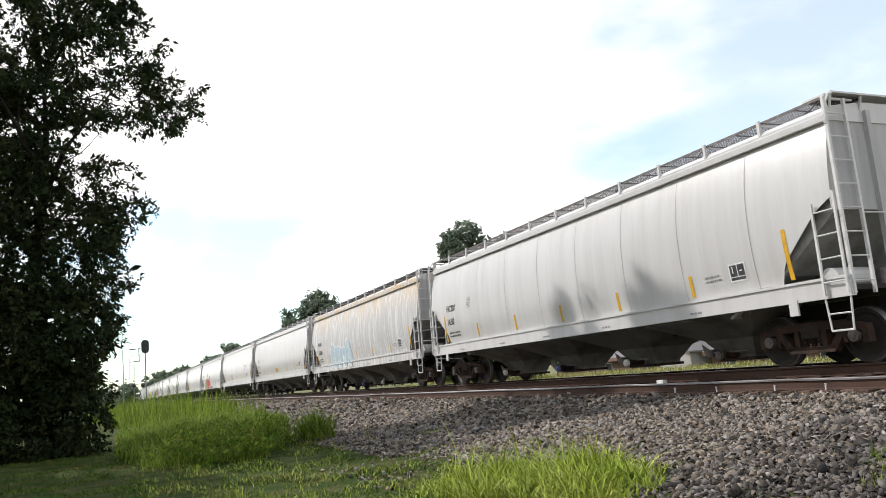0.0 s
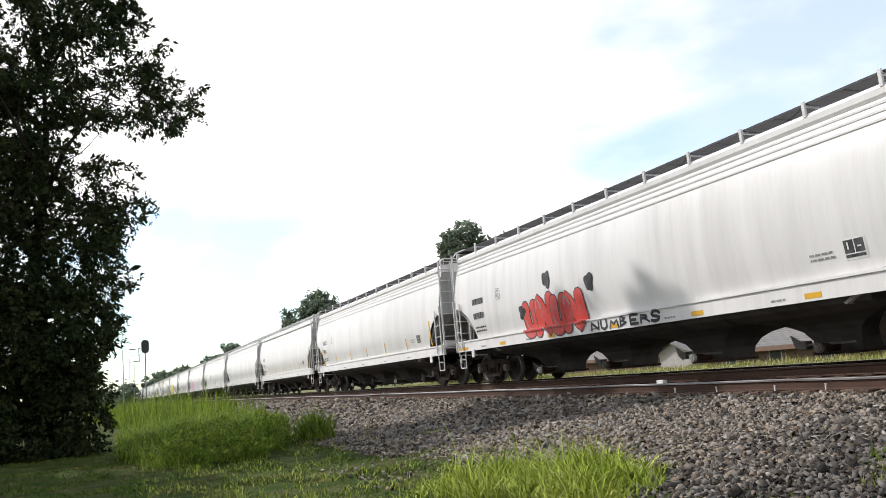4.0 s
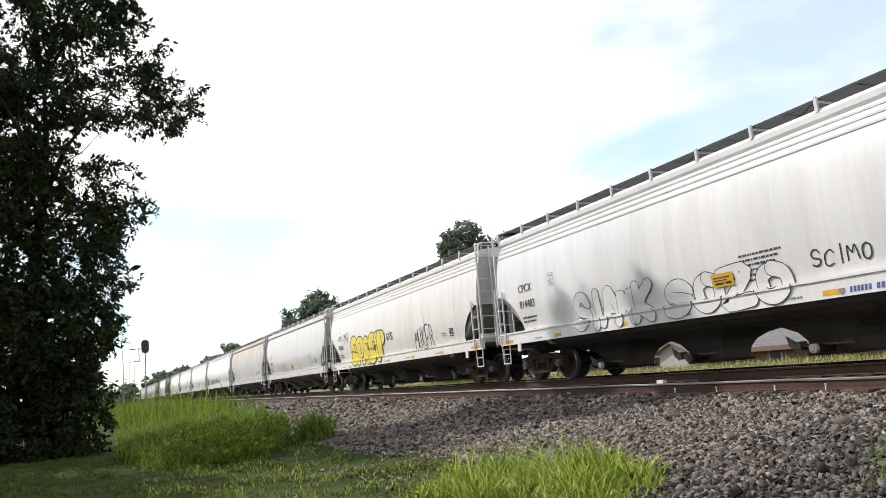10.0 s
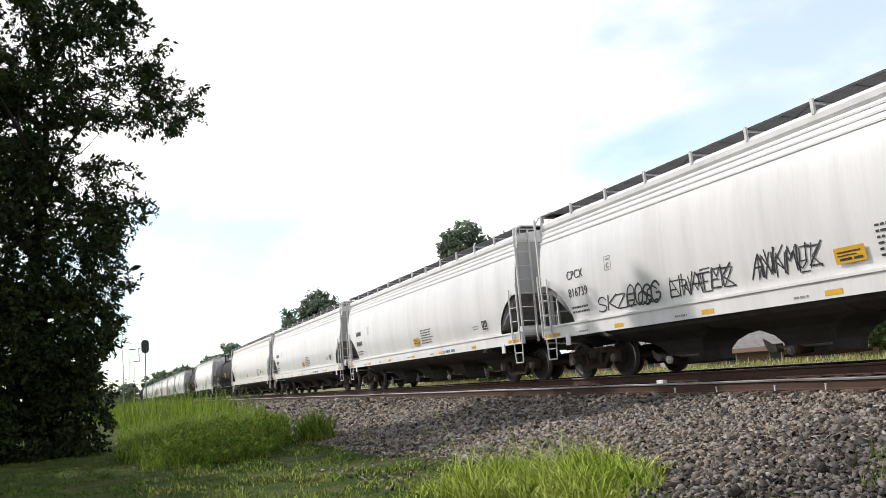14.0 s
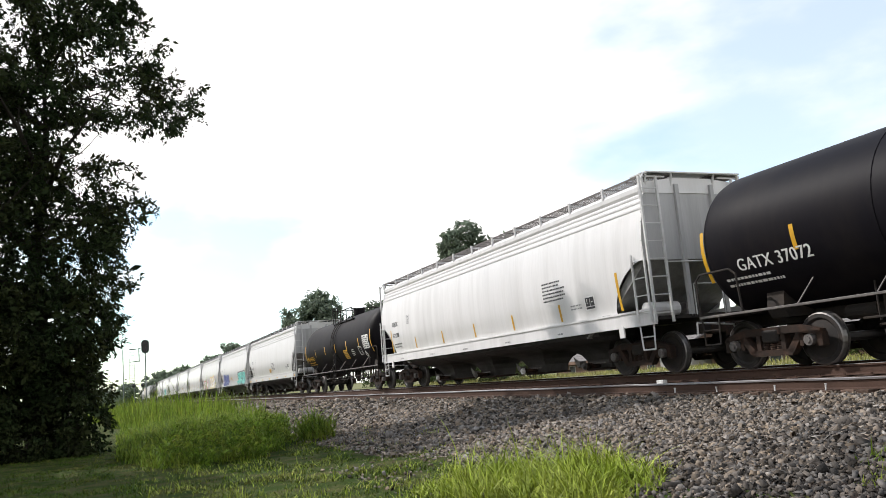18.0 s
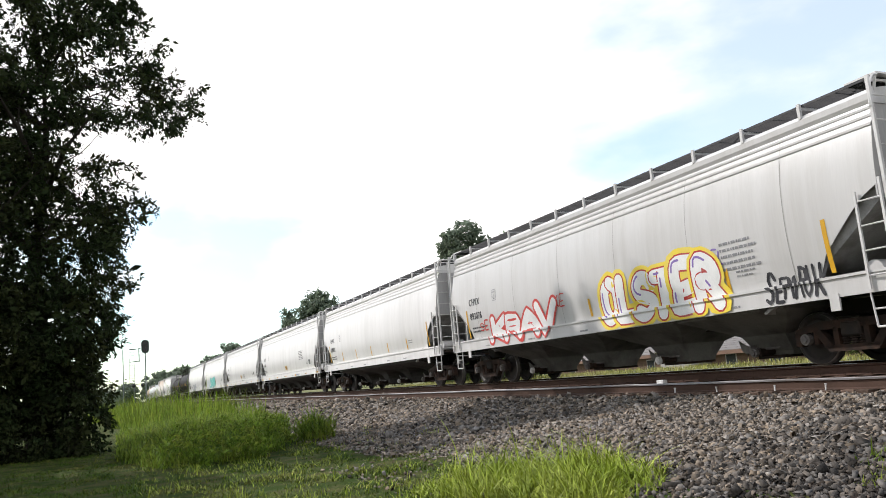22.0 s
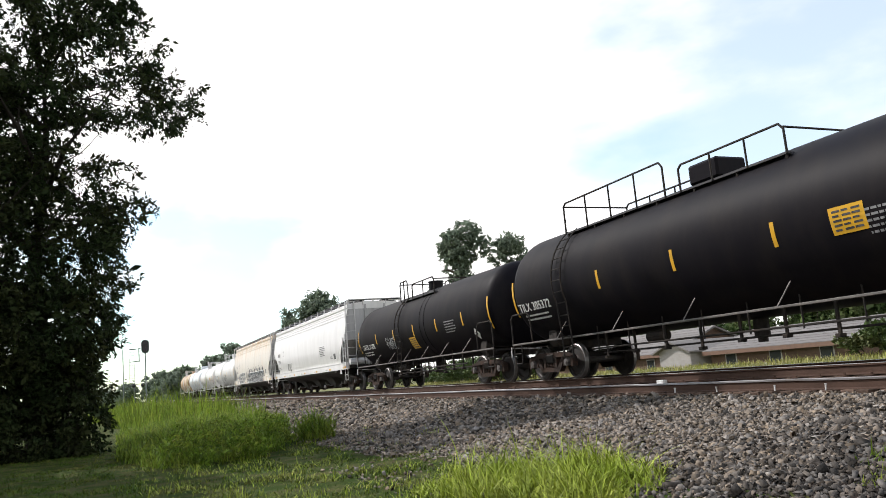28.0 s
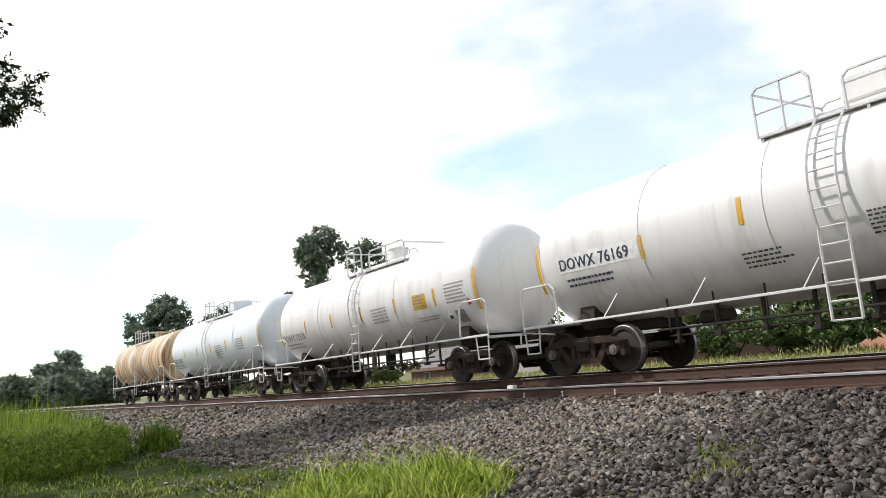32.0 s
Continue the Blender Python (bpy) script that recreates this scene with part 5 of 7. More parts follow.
def truck(car, y):
    """Bogie: side frames, bolster, springs, bearing caps; the turning wheelsets are returned."""
    for s in (-1, 1):
        if "side_frame" not in shared:
            bm = bmesh.new()
            x0, x1 = -0.075, 0.075
            for pts in ([(-1.12, 0.53), (-0.6, 0.60), (0.6, 0.60), (1.12, 0.53), (1.12, 0.63), (0.6, 0.74), (-0.6, 0.74), (-1.12, 0.63)],
                        [(-0.46, 0.22), (0.46, 0.22), (0.52, 0.33), (-0.52, 0.33)],
                        [(-0.74, 0.58), (-0.60, 0.60), (-0.36, 0.30), (-0.50, 0.26)], [(0.74, 0.58), (0.60, 0.60), (0.36, 0.30), (0.50, 0.26)],
                        [(-0.34, 0.30), (-0.24, 0.30), (-0.24, 0.63), (-0.34, 0.63)], [(0.34, 0.30), (0.24, 0.30), (0.24, 0.63), (0.34, 0.63)],
                        [(-1.14, 0.34), (-1.02, 0.34), (-1.02, 0.58), (-1.14, 0.58)], [(1.14, 0.34), (1.02, 0.34), (1.02, 0.58), (1.14, 0.58)],
                        [(-0.74, 0.36), (-0.66, 0.36), (-0.66, 0.60), (-0.74, 0.60)], [(0.74, 0.36), (0.66, 0.36), (0.66, 0.60), (0.74, 0.60)]):
                plate(bm, pts, "x", x0, x1)
            shared["side_frame"] = pattern("side_frame", bm, truck_rust)
            bm = bmesh.new()
            lathe(bm, [(0.0, 0.33)] + [(r, 0.335 + i * 0.041 + d) for i in range(5) for r, d in ((0.05, 0.0), (0.07, 0.008), (0.07, 0.022), (0.05, 0.03))] + [(0.0, 0.545)])
            shared["spring"] = pattern("spring", bm, truck_rust)
            bm = bmesh.new()
            rod(bm, (-0.05, 0, 0), (0.05, 0, 0), 0.10, 12)
            rod(bm, (-0.07, 0, 0), (0.07, 0, 0), 0.055, 8)
            shared["bearing_cap"] = pattern("bearing_cap", bm, cap_grey, "pale worn bearing cap")
            bm = bmesh.new()
            box(bm, -1.1, 1.1, -0.19, 0.19, 0.46, 0.70, 0.03)
            shared["bolster"] = pattern("bolster", bm, under_dark)
        again(shared["side_frame"], pose(s * 1.0, y, 0), car)
        for k in (-0.16, 0.0, 0.16):
            again(shared["spring"], pose(s * 1.0, y + k, 0), car)
        for k in (-AXLE, AXLE):
            again(shared["bearing_cap"], pose(s * 1.08, y + k, WHEEL_R), car)
    again(shared["bolster"], pose(0, y, 0), car)
    sets = []
    for k in (-AXLE, AXLE):
        if "wheelset" not in shared:
            bm = bmesh.new()
            rod(bm, (-1.05, 0, 0), (1.05, 0, 0), 0.085, 10)
            ring = [(0.0, 0.10), (0.09, 0.10), (0.05, 0.17), (0.035, 0.33), (0.065, 0.37), (0.065, WHEEL_R - 0.022), (0.048, WHEEL_R), (-0.04, WHEEL_R + 0.005), (-0.052, 0.485), (-0.07, 0.48),
                    (-0.07, 0.37), (-0.03, 0.34), (-0.02, 0.17), (-0.07, 0.10)]
            for s in (-1, 1):
                rows = []
                for i in range(28):
                    a = 2 * math.pi * i / 28
                    rows.append([bm.verts.new((s * (0.7525 + c), r * math.cos(a), r * math.sin(a))) for c, r in ring])
                for i in range(28):
                    p, q = rows[i], rows[(i + 1) % 28]
                    for j in range(len(ring)):
                        j2 = (j + 1) % len(ring)
                        f = bm.faces.new((p[j], p[j2], q[j2], q[j]))
                        f.material_index = 1 if j in (5, 6) else 0
            shared["wheelset"] = pattern("wheelset", bm, (wheel_dark, wheel_bright))
        o = again(shared["wheelset"], pose(0, y + k, WHEEL_R), car)
        sets.append((o, y + k))
    return sets


def coupler(car, y, s):
    """Draft gear, knuckle and hose at one end; s is the way outwards."""
    if "coupler" not in shared:
        bm = bmesh.new()
        box(bm, -0.14, 0.14, -0.75, -0.05, 0.78, 0.98, 0.02)
        plate(bm, [(-0.17, -0.10), (0.17, -0.10), (0.19, 0.05), (0.06, 0.11), (-0.02, 0.02), (-0.12, 0.08), (-0.2, 0.0)], "z", 0.72, 1.02)
        shared["coupler"] = pattern("coupler", bm, truck_rust)
        bm = bmesh.new()
        pipe(bm, [(-0.35, -0.5, 0.85), (-0.38, -0.25, 0.62), (-0.30, -0.02, 0.45)], 0.025)
        shared["air_hose"] = pattern("air_hose", bm, signal_black)
        bm = bmesh.new()
        pipe(bm, [(-1.45, -0.52, 0.98), (-0.3, -0.30, 0.92), (-0.2, -0.2, 0.8)], 0.018)
        pipe(bm, [(-1.45, -0.52, 0.98), (-1.45, -0.50, 0.72)], 0.018)
        shared["uncoupling_lever"] = pattern("uncoupling_lever", bm, bracket_grey)
    for k in ("coupler", "air_hose", "uncoupling_lever"):
        again(shared[k], pose(0, y, 0, 0, 0, 0 if s > 0 else 180), car)


# car: middle of the yellow plate, middle of the print block (along, up), blue mark on the sill
MARKS = {2: (-0.5, None, False), 3: (None, (-2.77, 1.86), False), 8: (None, (-2.55, 2.3), True), 9: (None, (4.3, 2.35), True), 10: (0.42, (1.45, 1.85), True),
         12: (-0.14, None, False), 14: (0.38, (1.43, 1.85), True), 15: (0.38, (1.43, 1.85), True), 16: (0.38, (1.43, 1.85), True), 17: (-0.64, (4.2, 1.8), False),
         19: (None, (5.0, 2.3), False), 21: (0.27, (1.34, 2.0), False), 22: (-0.56, None, False), 25: (0.1, (4.45, 2.3), True), 26: (0.3, (1.7, 1.65), True),
         27: (None, (1.2, 1.95), False), 31: (None, (4.2, 2.2), False)}


def hopper(s0, s1, style, paint, text=("", ""), label="", stripes=True, seams=0, seed=0):
    """A covered hopper car between two coupling points, with all its fittings."""
    L = s1 - s0
    B = L - 1.22                                # length of the side sills
    E = B / 2
    car = tagged(new("hopper_car", None), label, "freight car", "cars of the passing train")
    face = hopper_face
    g = random.Random(seed)
    reach = 1.38

    def cut(u):
        """Lower edge of the side sheet near a car end, u from the end."""
        if u >= reach:
            return SILL_TOP
        if style == "round":
            return SILL_TOP + 1.08 * (1 - (u / reach) ** 1.9) ** 0.62
        if style != "round":
            return SILL_TOP + (1.32 - 0.55 * u if u < 0.45 else 1.07 - 0.92 * (u - 0.45) if u < 1.25 else max(0.0, 0.334 * (1.38 - u) / 0.13))
    us = sorted({0.10, 0.2, 0.35, 0.5, 0.62, 0.75, 0.88, 1.0, 1.08, 1.15, 1.19, 1.215, 1.22, 1.28, 1.34, 1.37, 1.38, 1.6})
    us = [u for u in us if u <= reach + 0.3]
    ys = [-E + u for u in us] + list(np.linspace(-E + 2.2, E - 2.2, 13)) + [E - u for u in reversed(us)]
    bm = bmesh.new()
    NZ = 12
    for s in (-1, 1):
        cols = []
        for y in ys:
            zb = cut(E - abs(y)) + 0.002
            cols.append([bm.verts.new((s * face(zb + (EAVE - zb) * j / NZ), y, zb + (EAVE - zb) * j / NZ)) for j in range(NZ + 1)])
        for a, b in zip(cols[:-1], cols[1:]):
            for j in range(NZ):
                bm.faces.new((a[j], b[j], b[j + 1], a[j + 1]))
    part("side_sheet", bm, paint, car, smooth=True)
    # roof with its eave lip
    bm = bmesh.new()
    prof = [(-1.37, EAVE), (-1.40, 4.02), (-1.40, 4.12), (-1.35, 4.19), (-0.95, 4.25), (-0.45, 4.30), (0.45, 4.30), (0.95, 4.25), (1.35, 4.19), (1.40, 4.12), (1.40, 4.02), (1.37, EAVE)]
    plate(bm, prof, "y", -E + 0.08, E - 0.08)
    part("roof", bm, paint, car)
    bm = bmesh.new()
    box(bm, -0.32, 0.32, -E + 1.0, E - 1.0, 4.30, 4.42, 0.03)
    part("hatch_trough", bm, paint, car)
    if style != "panel" and seed != 6:
        for z in (3.62, 3.76, 3.89):
            bm = bmesh.new()
            for s in (-1, 1):
                x = face(z) + 0.004
                box(bm, min(s * (x - 0.03), s * (x + 0.016)), max(s * (x - 0.03), s * (x + 0.016)), -E + 0.1, E - 0.1, z - 0.022, z + 0.022)
            part("stiffening_bead", bm, paint, car)
    else:
        bm = bmesh.new()
        for s in (-1, 1):
            box(bm, min(s * 1.36, s * 1.46), max(s * 1.36, s * 1.46), -E + 0.1, E - 0.1, 3.93, 4.06, 0.012)
        part("eave_lip", bm, paint, car)
    # ends: upright end sheet, slope sheet, posts
    for s in (-1, 1):
        bm = bmesh.new()
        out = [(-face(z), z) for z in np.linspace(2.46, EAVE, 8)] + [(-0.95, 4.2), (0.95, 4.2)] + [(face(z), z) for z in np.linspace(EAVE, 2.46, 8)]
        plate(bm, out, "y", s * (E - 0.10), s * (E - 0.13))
        part("end_sheet", bm, end_shade, car)
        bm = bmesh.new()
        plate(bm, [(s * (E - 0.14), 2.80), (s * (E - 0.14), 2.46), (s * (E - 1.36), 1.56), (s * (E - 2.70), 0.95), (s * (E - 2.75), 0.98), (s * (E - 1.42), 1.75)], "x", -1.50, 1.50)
        part("slope_sheet", bm, slope_shade, car)
        for x in (-0.5, 0.5):
            bm = bmesh.new()
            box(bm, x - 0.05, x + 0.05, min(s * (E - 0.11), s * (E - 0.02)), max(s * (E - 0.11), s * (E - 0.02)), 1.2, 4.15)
            part("end_post", bm, end_shade, car)
        bm = bmesh.new()
        box(bm, -1.5, 1.5, min(s * (E - 2.3), s * (E - 0.02)), max(s * (E - 2.3), s * (E - 0.02)), 1.16, 1.24)
        part("end_platform", bm, under_dark, car)
    # brake gear on the far end's platform
    bm = bmesh.new()
    for dz in (1.42,):
        rod(bm, (-1.28, -E + 0.62, dz), (-0.45, -E + 0.62, dz), 0.17, 14)
    part("air_reservoir", bm, paint, car)
    bm = bmesh.new()
    box(bm, -0.32, -0.05, -E + 0.4, -E + 0.75, 1.24, 1.55, 0.03)
    part("brake_valve", bm, cap_grey, car)
    bm = bmesh.new()
    ring = [(0.75 + 0.27 * math.cos(a), -E - 0.02, 1.95 + 0.27 * math.sin(a)) for a in np.linspace(0, 2 * math.pi, 17)]
    pipe(bm, ring, 0.015, 5)
    for i in range(0, 16, 4):
        rod(bm, (0.75, -E - 0.02, 1.95), ring[i], 0.012, 5)
    rod(bm, (0.75, -E + 0.12, 1.95), (0.75, -E - 0.03, 1.95), 0.05, 8)
    part("brake_wheel", bm, bracket_grey, car)
    for s in (-1, 1):
        bm = bmesh.new()
        pipe(bm, [(-1.1, s * (E - 0.02), 2.40), (1.1, s * (E - 0.02), 2.40)], 0.015, 5)
        pipe(bm, [(-0.4, s * (E - 0.02), 1.22), (-0.4, s * (E - 0.02), 1.9), (0.4, s * (E - 0.02), 1.9), (0.4, s * (E - 0.02), 1.22)], 0.015, 5)
        part("end_hand_rail", bm, bracket_grey, car)
    # side sills
    for s in (-1, 1):
        bm = bmesh.new()
        plate(bm, [(s * 1.50, SILL_LOW), (s * 1.60, SILL_LOW), (s * 1.60, SILL_TOP - 0.05), (s * 1.625, SILL_TOP - 0.045), (s * 1.625, SILL_TOP), (s * 1.50, SILL_TOP)], "y", -E, E)
        sill = part("side_sill", bm, paint, car)
        for y in (-E + 1.15, E - 1.15):
            bm = bmesh.new()
            plate(bm, [(y - 0.09, SILL_LOW + 0.06), (y - 0.09, 0.86), (y + 0.09, 0.86), (y + 0.09, SILL_LOW + 0.06)], "x", min(s * 1.58, s * 1.615), max(s * 1.58, s * 1.615))
            part("jacking_lug", bm, paint, car)
    # running boards on brackets
    n = 13
    pitch = (B - 0.2) / (n - 1)
    for s in (-1, 1):
        for i in range(n):
            y = -E + 0.1 + i * pitch
            key = "bracket"
            if key not in shared:
                bm = bmesh.new()
                plate(bm, [(-0.03, 4.13), (0.03, 4.13), (0.03, 4.40), (-0.03, 4.40)], "x", 1.36, 1.41)
                plate(bm, [(-0.02, 4.31), (0.02, 4.31), (0.02, 4.345), (-0.02, 4.345)], "x", 0.75, 1.345)
                shared[key] = pattern("walkway_bracket", bm, bracket_grey)
            again(shared[key], pose(0, y, 0, 0, 0, 0 if s > 0 else 180), car)
        # open grating of long flat bars, cross bars and slanting stays
        bm = bmesh.new()
        deep = 0.011 if seed in (6, 7) else 0.0165 if seed in (0, 2, 12, 19) else 0.045
        box(bm, min(s * 1.325, s * 1.345), max(s * 1.325, s * 1.345), -E + 0.1, E - 0.1, 4.345, 4.385)
        for i in range(1, 15):
            k = 1.335 - i * 0.06
            box(bm, s * k - 0.003, s * k + 0.003, -E + 0.1, E - 0.1, 4.383 - deep, 4.383)
        for i in range(n - 1):
            for q in (0.0, 0.5):
                y = -E + 0.1 + (i + q) * pitch
                box(bm, min(s * 0.5, s * 1.33), max(s * 0.5, s * 1.33), y - 0.008, y + 0.008, 4.362, 4.382)
            if i % 2 == 0:
                y = -E + 0.1 + i * pitch
                rod(bm, (s * 1.33, y + 0.05, 4.355), (s * 0.55, y + pitch, 4.355), 0.014, 4)
        part("running_board", bm, grating_pale if seed in (6, 7) else cap_grey if seed in (0, 2, 12, 19) else grating_dark, car)
    for s in (-1, 1):
        bm = bmesh.new()
        box(bm, -1.34, 1.34, min(s * (E - 0.55), s * (E + 0.02)), max(s * (E - 0.55), s * (E + 0.02)), 4.39, 4.42)
        for x in (-1.3, -0.6, 0.6, 1.3):
            rod(bm, (x, s * (E - 0.1), 4.12), (x, s * (E - 0.02), 4.42), 0.025, 5)
        part("end_walkway", bm, bracket_grey, car)
        bm = bmesh.new()
        pipe(bm, [(-1.56, s * E, 3.85), (-1.54, s * E, 4.15), (-1.40, s * E, 4.36), (-1.30, s * E, 4.39)], 0.022)
        part("grab_rail", bm, bracket_grey, car)
    # ladders and stirrups at the four corners
    for sx in (-1, 1):
        for sy in (-1, 1):
            if "side_ladder" not in shared:
                bm = bmesh.new()
                for y in (0.02, 0.46):
                    box(bm, 1.625, 1.66, y - 0.02, y + 0.02, 1.12, 2.62 if y > 0.2 else 2.75)
                for i in range(4):
                    rod(bm, (1.645, 0.02, 1.32 + i * 0.38), (1.645, 0.46, 1.32 + i * 0.38), 0.014, 5)
                shared["side_ladder"] = pattern("side_ladder", bm, bracket_grey)
                bm = bmesh.new()
                for x in (1.08, 1.54):
                    box(bm, x - 0.025, x + 0.025, -0.03, 0.02, 1.10, 4.30)
                for i in range(8):
                    rod(bm, (1.08, -0.02, 1.30 + i * 0.39), (1.54, -0.02, 1.30 + i * 0.39), 0.014, 5)
                shared["end_ladder"] = pattern("end_ladder", bm, bracket_grey)
                bm = bmesh.new()
                pipe(bm, [(1.57, 0.05, 1.12), (1.57, 0.09, 0.55), (1.57, 0.49, 0.55), (1.57, 0.53, 1.12)], 0.018)
                rod(bm, (1.57, 0.07, 0.82), (1.57, 0.51, 0.82), 0.014, 5)
                shared["stirrup_step"] = pattern("stirrup_step", bm, bracket_grey)
            for k in ("side_ladder", "end_ladder", "stirrup_step"):
                m = Matrix.Translation((0, sy * E, 0)) @ Matrix.Diagonal((sx, -sy, 1, 1))
                o = again(shared[k], Matrix.Identity(4), car)
                o.matrix_basis = m
    # under the floor
    bm = bmesh.new()
    box(bm, -0.32, 0.32, -L / 2 + 0.55, L / 2 - 0.55, 0.82, 1.08)
    part("centre_sill", bm, under_dark, car)
    span = (B - 4.6) / 4
    for i in range(4):
        y = -2 * span + (i + 0.5) * span
        bm = bmesh.new()
        rings = []
        if style == "round":
            bay_rings = ((1.16, span * 0.5, 1.49), (0.98, span * 0.5, 1.42), (0.86, span * 0.5 - 0.06, 1.10), (0.80, span * 0.5 - 0.45, 0.84), (0.71, span * 0.5 - 0.80, 0.62), (0.60, span * 0.5 - 1.0, 0.50), (0.44, span * 0.5 - 1.1, 0.40), (0.22, span * 0.5 - 1.14, 0.36))
        else:
            bay_rings = ((1.16, span * 0.5, 1.50), (1.02, span * 0.5 - 0.03, 1.42), (0.86, span * 0.5 - 0.36, 1.05), (0.62, span * 0.5 - 0.88, 0.60), (0.30, 0.46, 0.36), (0.22, 0.44, 0.36))
        for z, hl, hw in bay_rings:
            rings.append([bm.verts.new((x * hw, yy * hl, z)) for x, yy in ((-1, -1), (1, -1), (1, 1), (-1, 1))])
        bm.faces.new(rings[0])
        bm.faces.new(rings[-1][::-1])
        for a, b in zip(rings[:-1], rings[1:]):
            for j in range(4):
                bm.faces.new((a[j], a[(j + 1) % 4], b[(j + 1) % 4], b[j]))
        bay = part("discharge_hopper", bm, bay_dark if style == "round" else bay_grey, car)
        bay.location = (0, y, 0)
        bm = bmesh.new()
        box(bm, -0.46, 0.46, -span * 0.5 + 1.1, span * 0.5 - 1.1, 0.17, 0.23, 0.01)
        rod(bm, (-0.80, 0, 0.30), (-0.4, 0, 0.30), 0.07, 8)
        box(bm, -0.83, -0.77, -0.10, 0.10, 0.22, 0.38, 0.01)
        part("outlet_gate", bm, truck_rust, bay)
        bm = bmesh.new()
        pipe(bm, [(-0.60, -span * 0.5 + 1.05, 0.36), (-0.60, span * 0.5 - 1.0, 0.36)], 0.022)
        box(bm, -0.66, -0.46, span * 0.5 - 1.14, span * 0.5 - 1.0, 0.28, 0.44, 0.01)
        part("gate_shaft", bm, cap_grey, bay)
        bm = bmesh.new()
        rod(bm, (-0.90, 0.0, 0.30), (-0.80, 0.0, 0.30), 0.085, 12)
        rod(bm, (-0.93, 0.0, 0.30), (-0.90, 0.0, 0.30), 0.05, 8)
        part("outlet_cap", bm, bracket_grey if i % 2 else decal_blue if style == "panel" and i == 2 else cap_grey, bay, "worn pale outlet cap")
        bm = bmesh.new()
        plate(bm, [(span * 0.5 - 1.05, 0.42), (span * 0.5 - 0.80, 0.56), (span * 0.5 - 0.86, 0.36), (span * 0.5 - 1.0, 0.26)], "x", -0.62, -0.60)
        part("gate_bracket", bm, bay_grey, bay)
    sets = truck(car, -L / 2 + 2.0) + truck(car, L / 2 - 2.0)
    coupler(car, L / 2, 1)
    coupler(car, -L / 2, -1)
    # paint: reflectors, marks, seams (u runs from the far end towards the viewer's right)
    if stripes:
        pats = []
        for i in range(7):
            u = -E + 1.15 + i * (B - 2.3) / 6
            pats.append(rect(u - 0.045, u + 0.045, 1.47, 2.34 if i in (0, 6) else 1.90, 0, 0.0, 4))
        for p in pats:
            decal("reflector", car, face, p, decal_yellow)
    else:
        for i in range(7):
            u = -E + 0.45 + i * (B - 0.9) / 6
            half = 0.36 if i in (0, 6) else 0.17
            decal("reflector", car, face, rect(u - half, u + half, 1.115, 1.205), decal_yellow, lift=0.004)
    for i in range(seams):
        u = -E + 1.9 + i * (B - 3.8) / max(1, seams - 1)
        decal("weld_seam", car, face, rect(u - 0.008, u + 0.008, 1.42, 3.86, 0, 0.0, 10), seam_grey, lift=0.004)
    if text[0]:
        size = 0.18 if seed in (19, 3) else 0.22
        lettering(car, face, text[0], -E + 1.38, 2.46, size, decal_black, 0.86)
        lettering(car, face, text[1], -E + 1.38, 2.02, size, decal_black, 0.86)
    else:
        small_print(car, face, -E + 1.38, 2.02, 0.95, 0.88, 2, decal_black, seed + 3, "worn_lettering")
    small_print(car, face, -E + 1.42, 1.62, 0.9, 0.22, 2, decal_black, seed)
    decal("class_mark", car, face, rect(-E + 3.02, -E + 3.035, 2.45, 2.78) + rect(-E + 3.265, -E + 3.28, 2.45, 2.78) + rect(-E + 3.02, -E + 3.28, 2.765, 2.78) + rect(-E + 3.02, -E + 3.28, 2.45, 2.465)
          + rect(-E + 3.07, -E + 3.23, 2.69, 2.72), decal_grey)
    lettering(car, face, "C", -E + 3.09, 2.50, 0.13, decal_grey, 0.9)
    u = E - {3: 3.2, 17: 4.0}.get(seed, 2.55)
    if seed not in (7, 8, 23, 24):
        decal("stencil_panel", car, face, rect(u, u + 0.42, 1.62, 1.96, 0, 0, 2) + rect(u + 0.03, u + 0.205, 1.72, 1.93, 1, 0.003) + rect(u + 0.225, u + 0.39, 1.72, 1.93, 1, 0.003) + rect(u + 0.03, u + 0.39, 1.65, 1.70, 1, 0.003)
              + rect(u + 0.09, u + 0.115, 1.78, 1.90, 0, 0.006) + rect(u + 0.27, u + 0.34, 1.80, 1.825, 0, 0.006), (decal_white, decal_black))
    small_print(car, face, E - 3.2, 1.70, 0.5, 0.16, 2, decal_grey, seed + 1)
    plate_u, block, mark = MARKS.get(seed, (None, None, False))
    if plate_u is not None:
        a = plate_u - 0.28
        decal("notice_plate", car, face, rect(a, a + 0.56, 1.58, 1.83, 0, 0.0, 2) + rect(a + 0.08, a + 0.30, 1.62, 1.66, 1, 0.003) + rect(a + 0.34, a + 0.50, 1.62, 1.66, 1, 0.003) + rect(a + 0.05, a + 0.48, 1.74, 1.765, 1, 0.003) + rect(a + 0.05, a + 0.40, 1.69, 1.71, 1, 0.003), (decal_yellow, decal_black), "yellow notice plate with dark print", 0.034)
    if block:
        small_print(car, face, block[0] - 0.55, block[1] - 0.27, 1.15, 0.55, 6, decal_black, seed + 2)
    for i in range(5):
        u = -E + 2 + i * (B - 4) / 4.6 + g.uniform(-0.4, 0.4)
        small_print(car, face, u, 1.14, 0.4, 0.09, 1, decal_grey, seed + 9 + i)
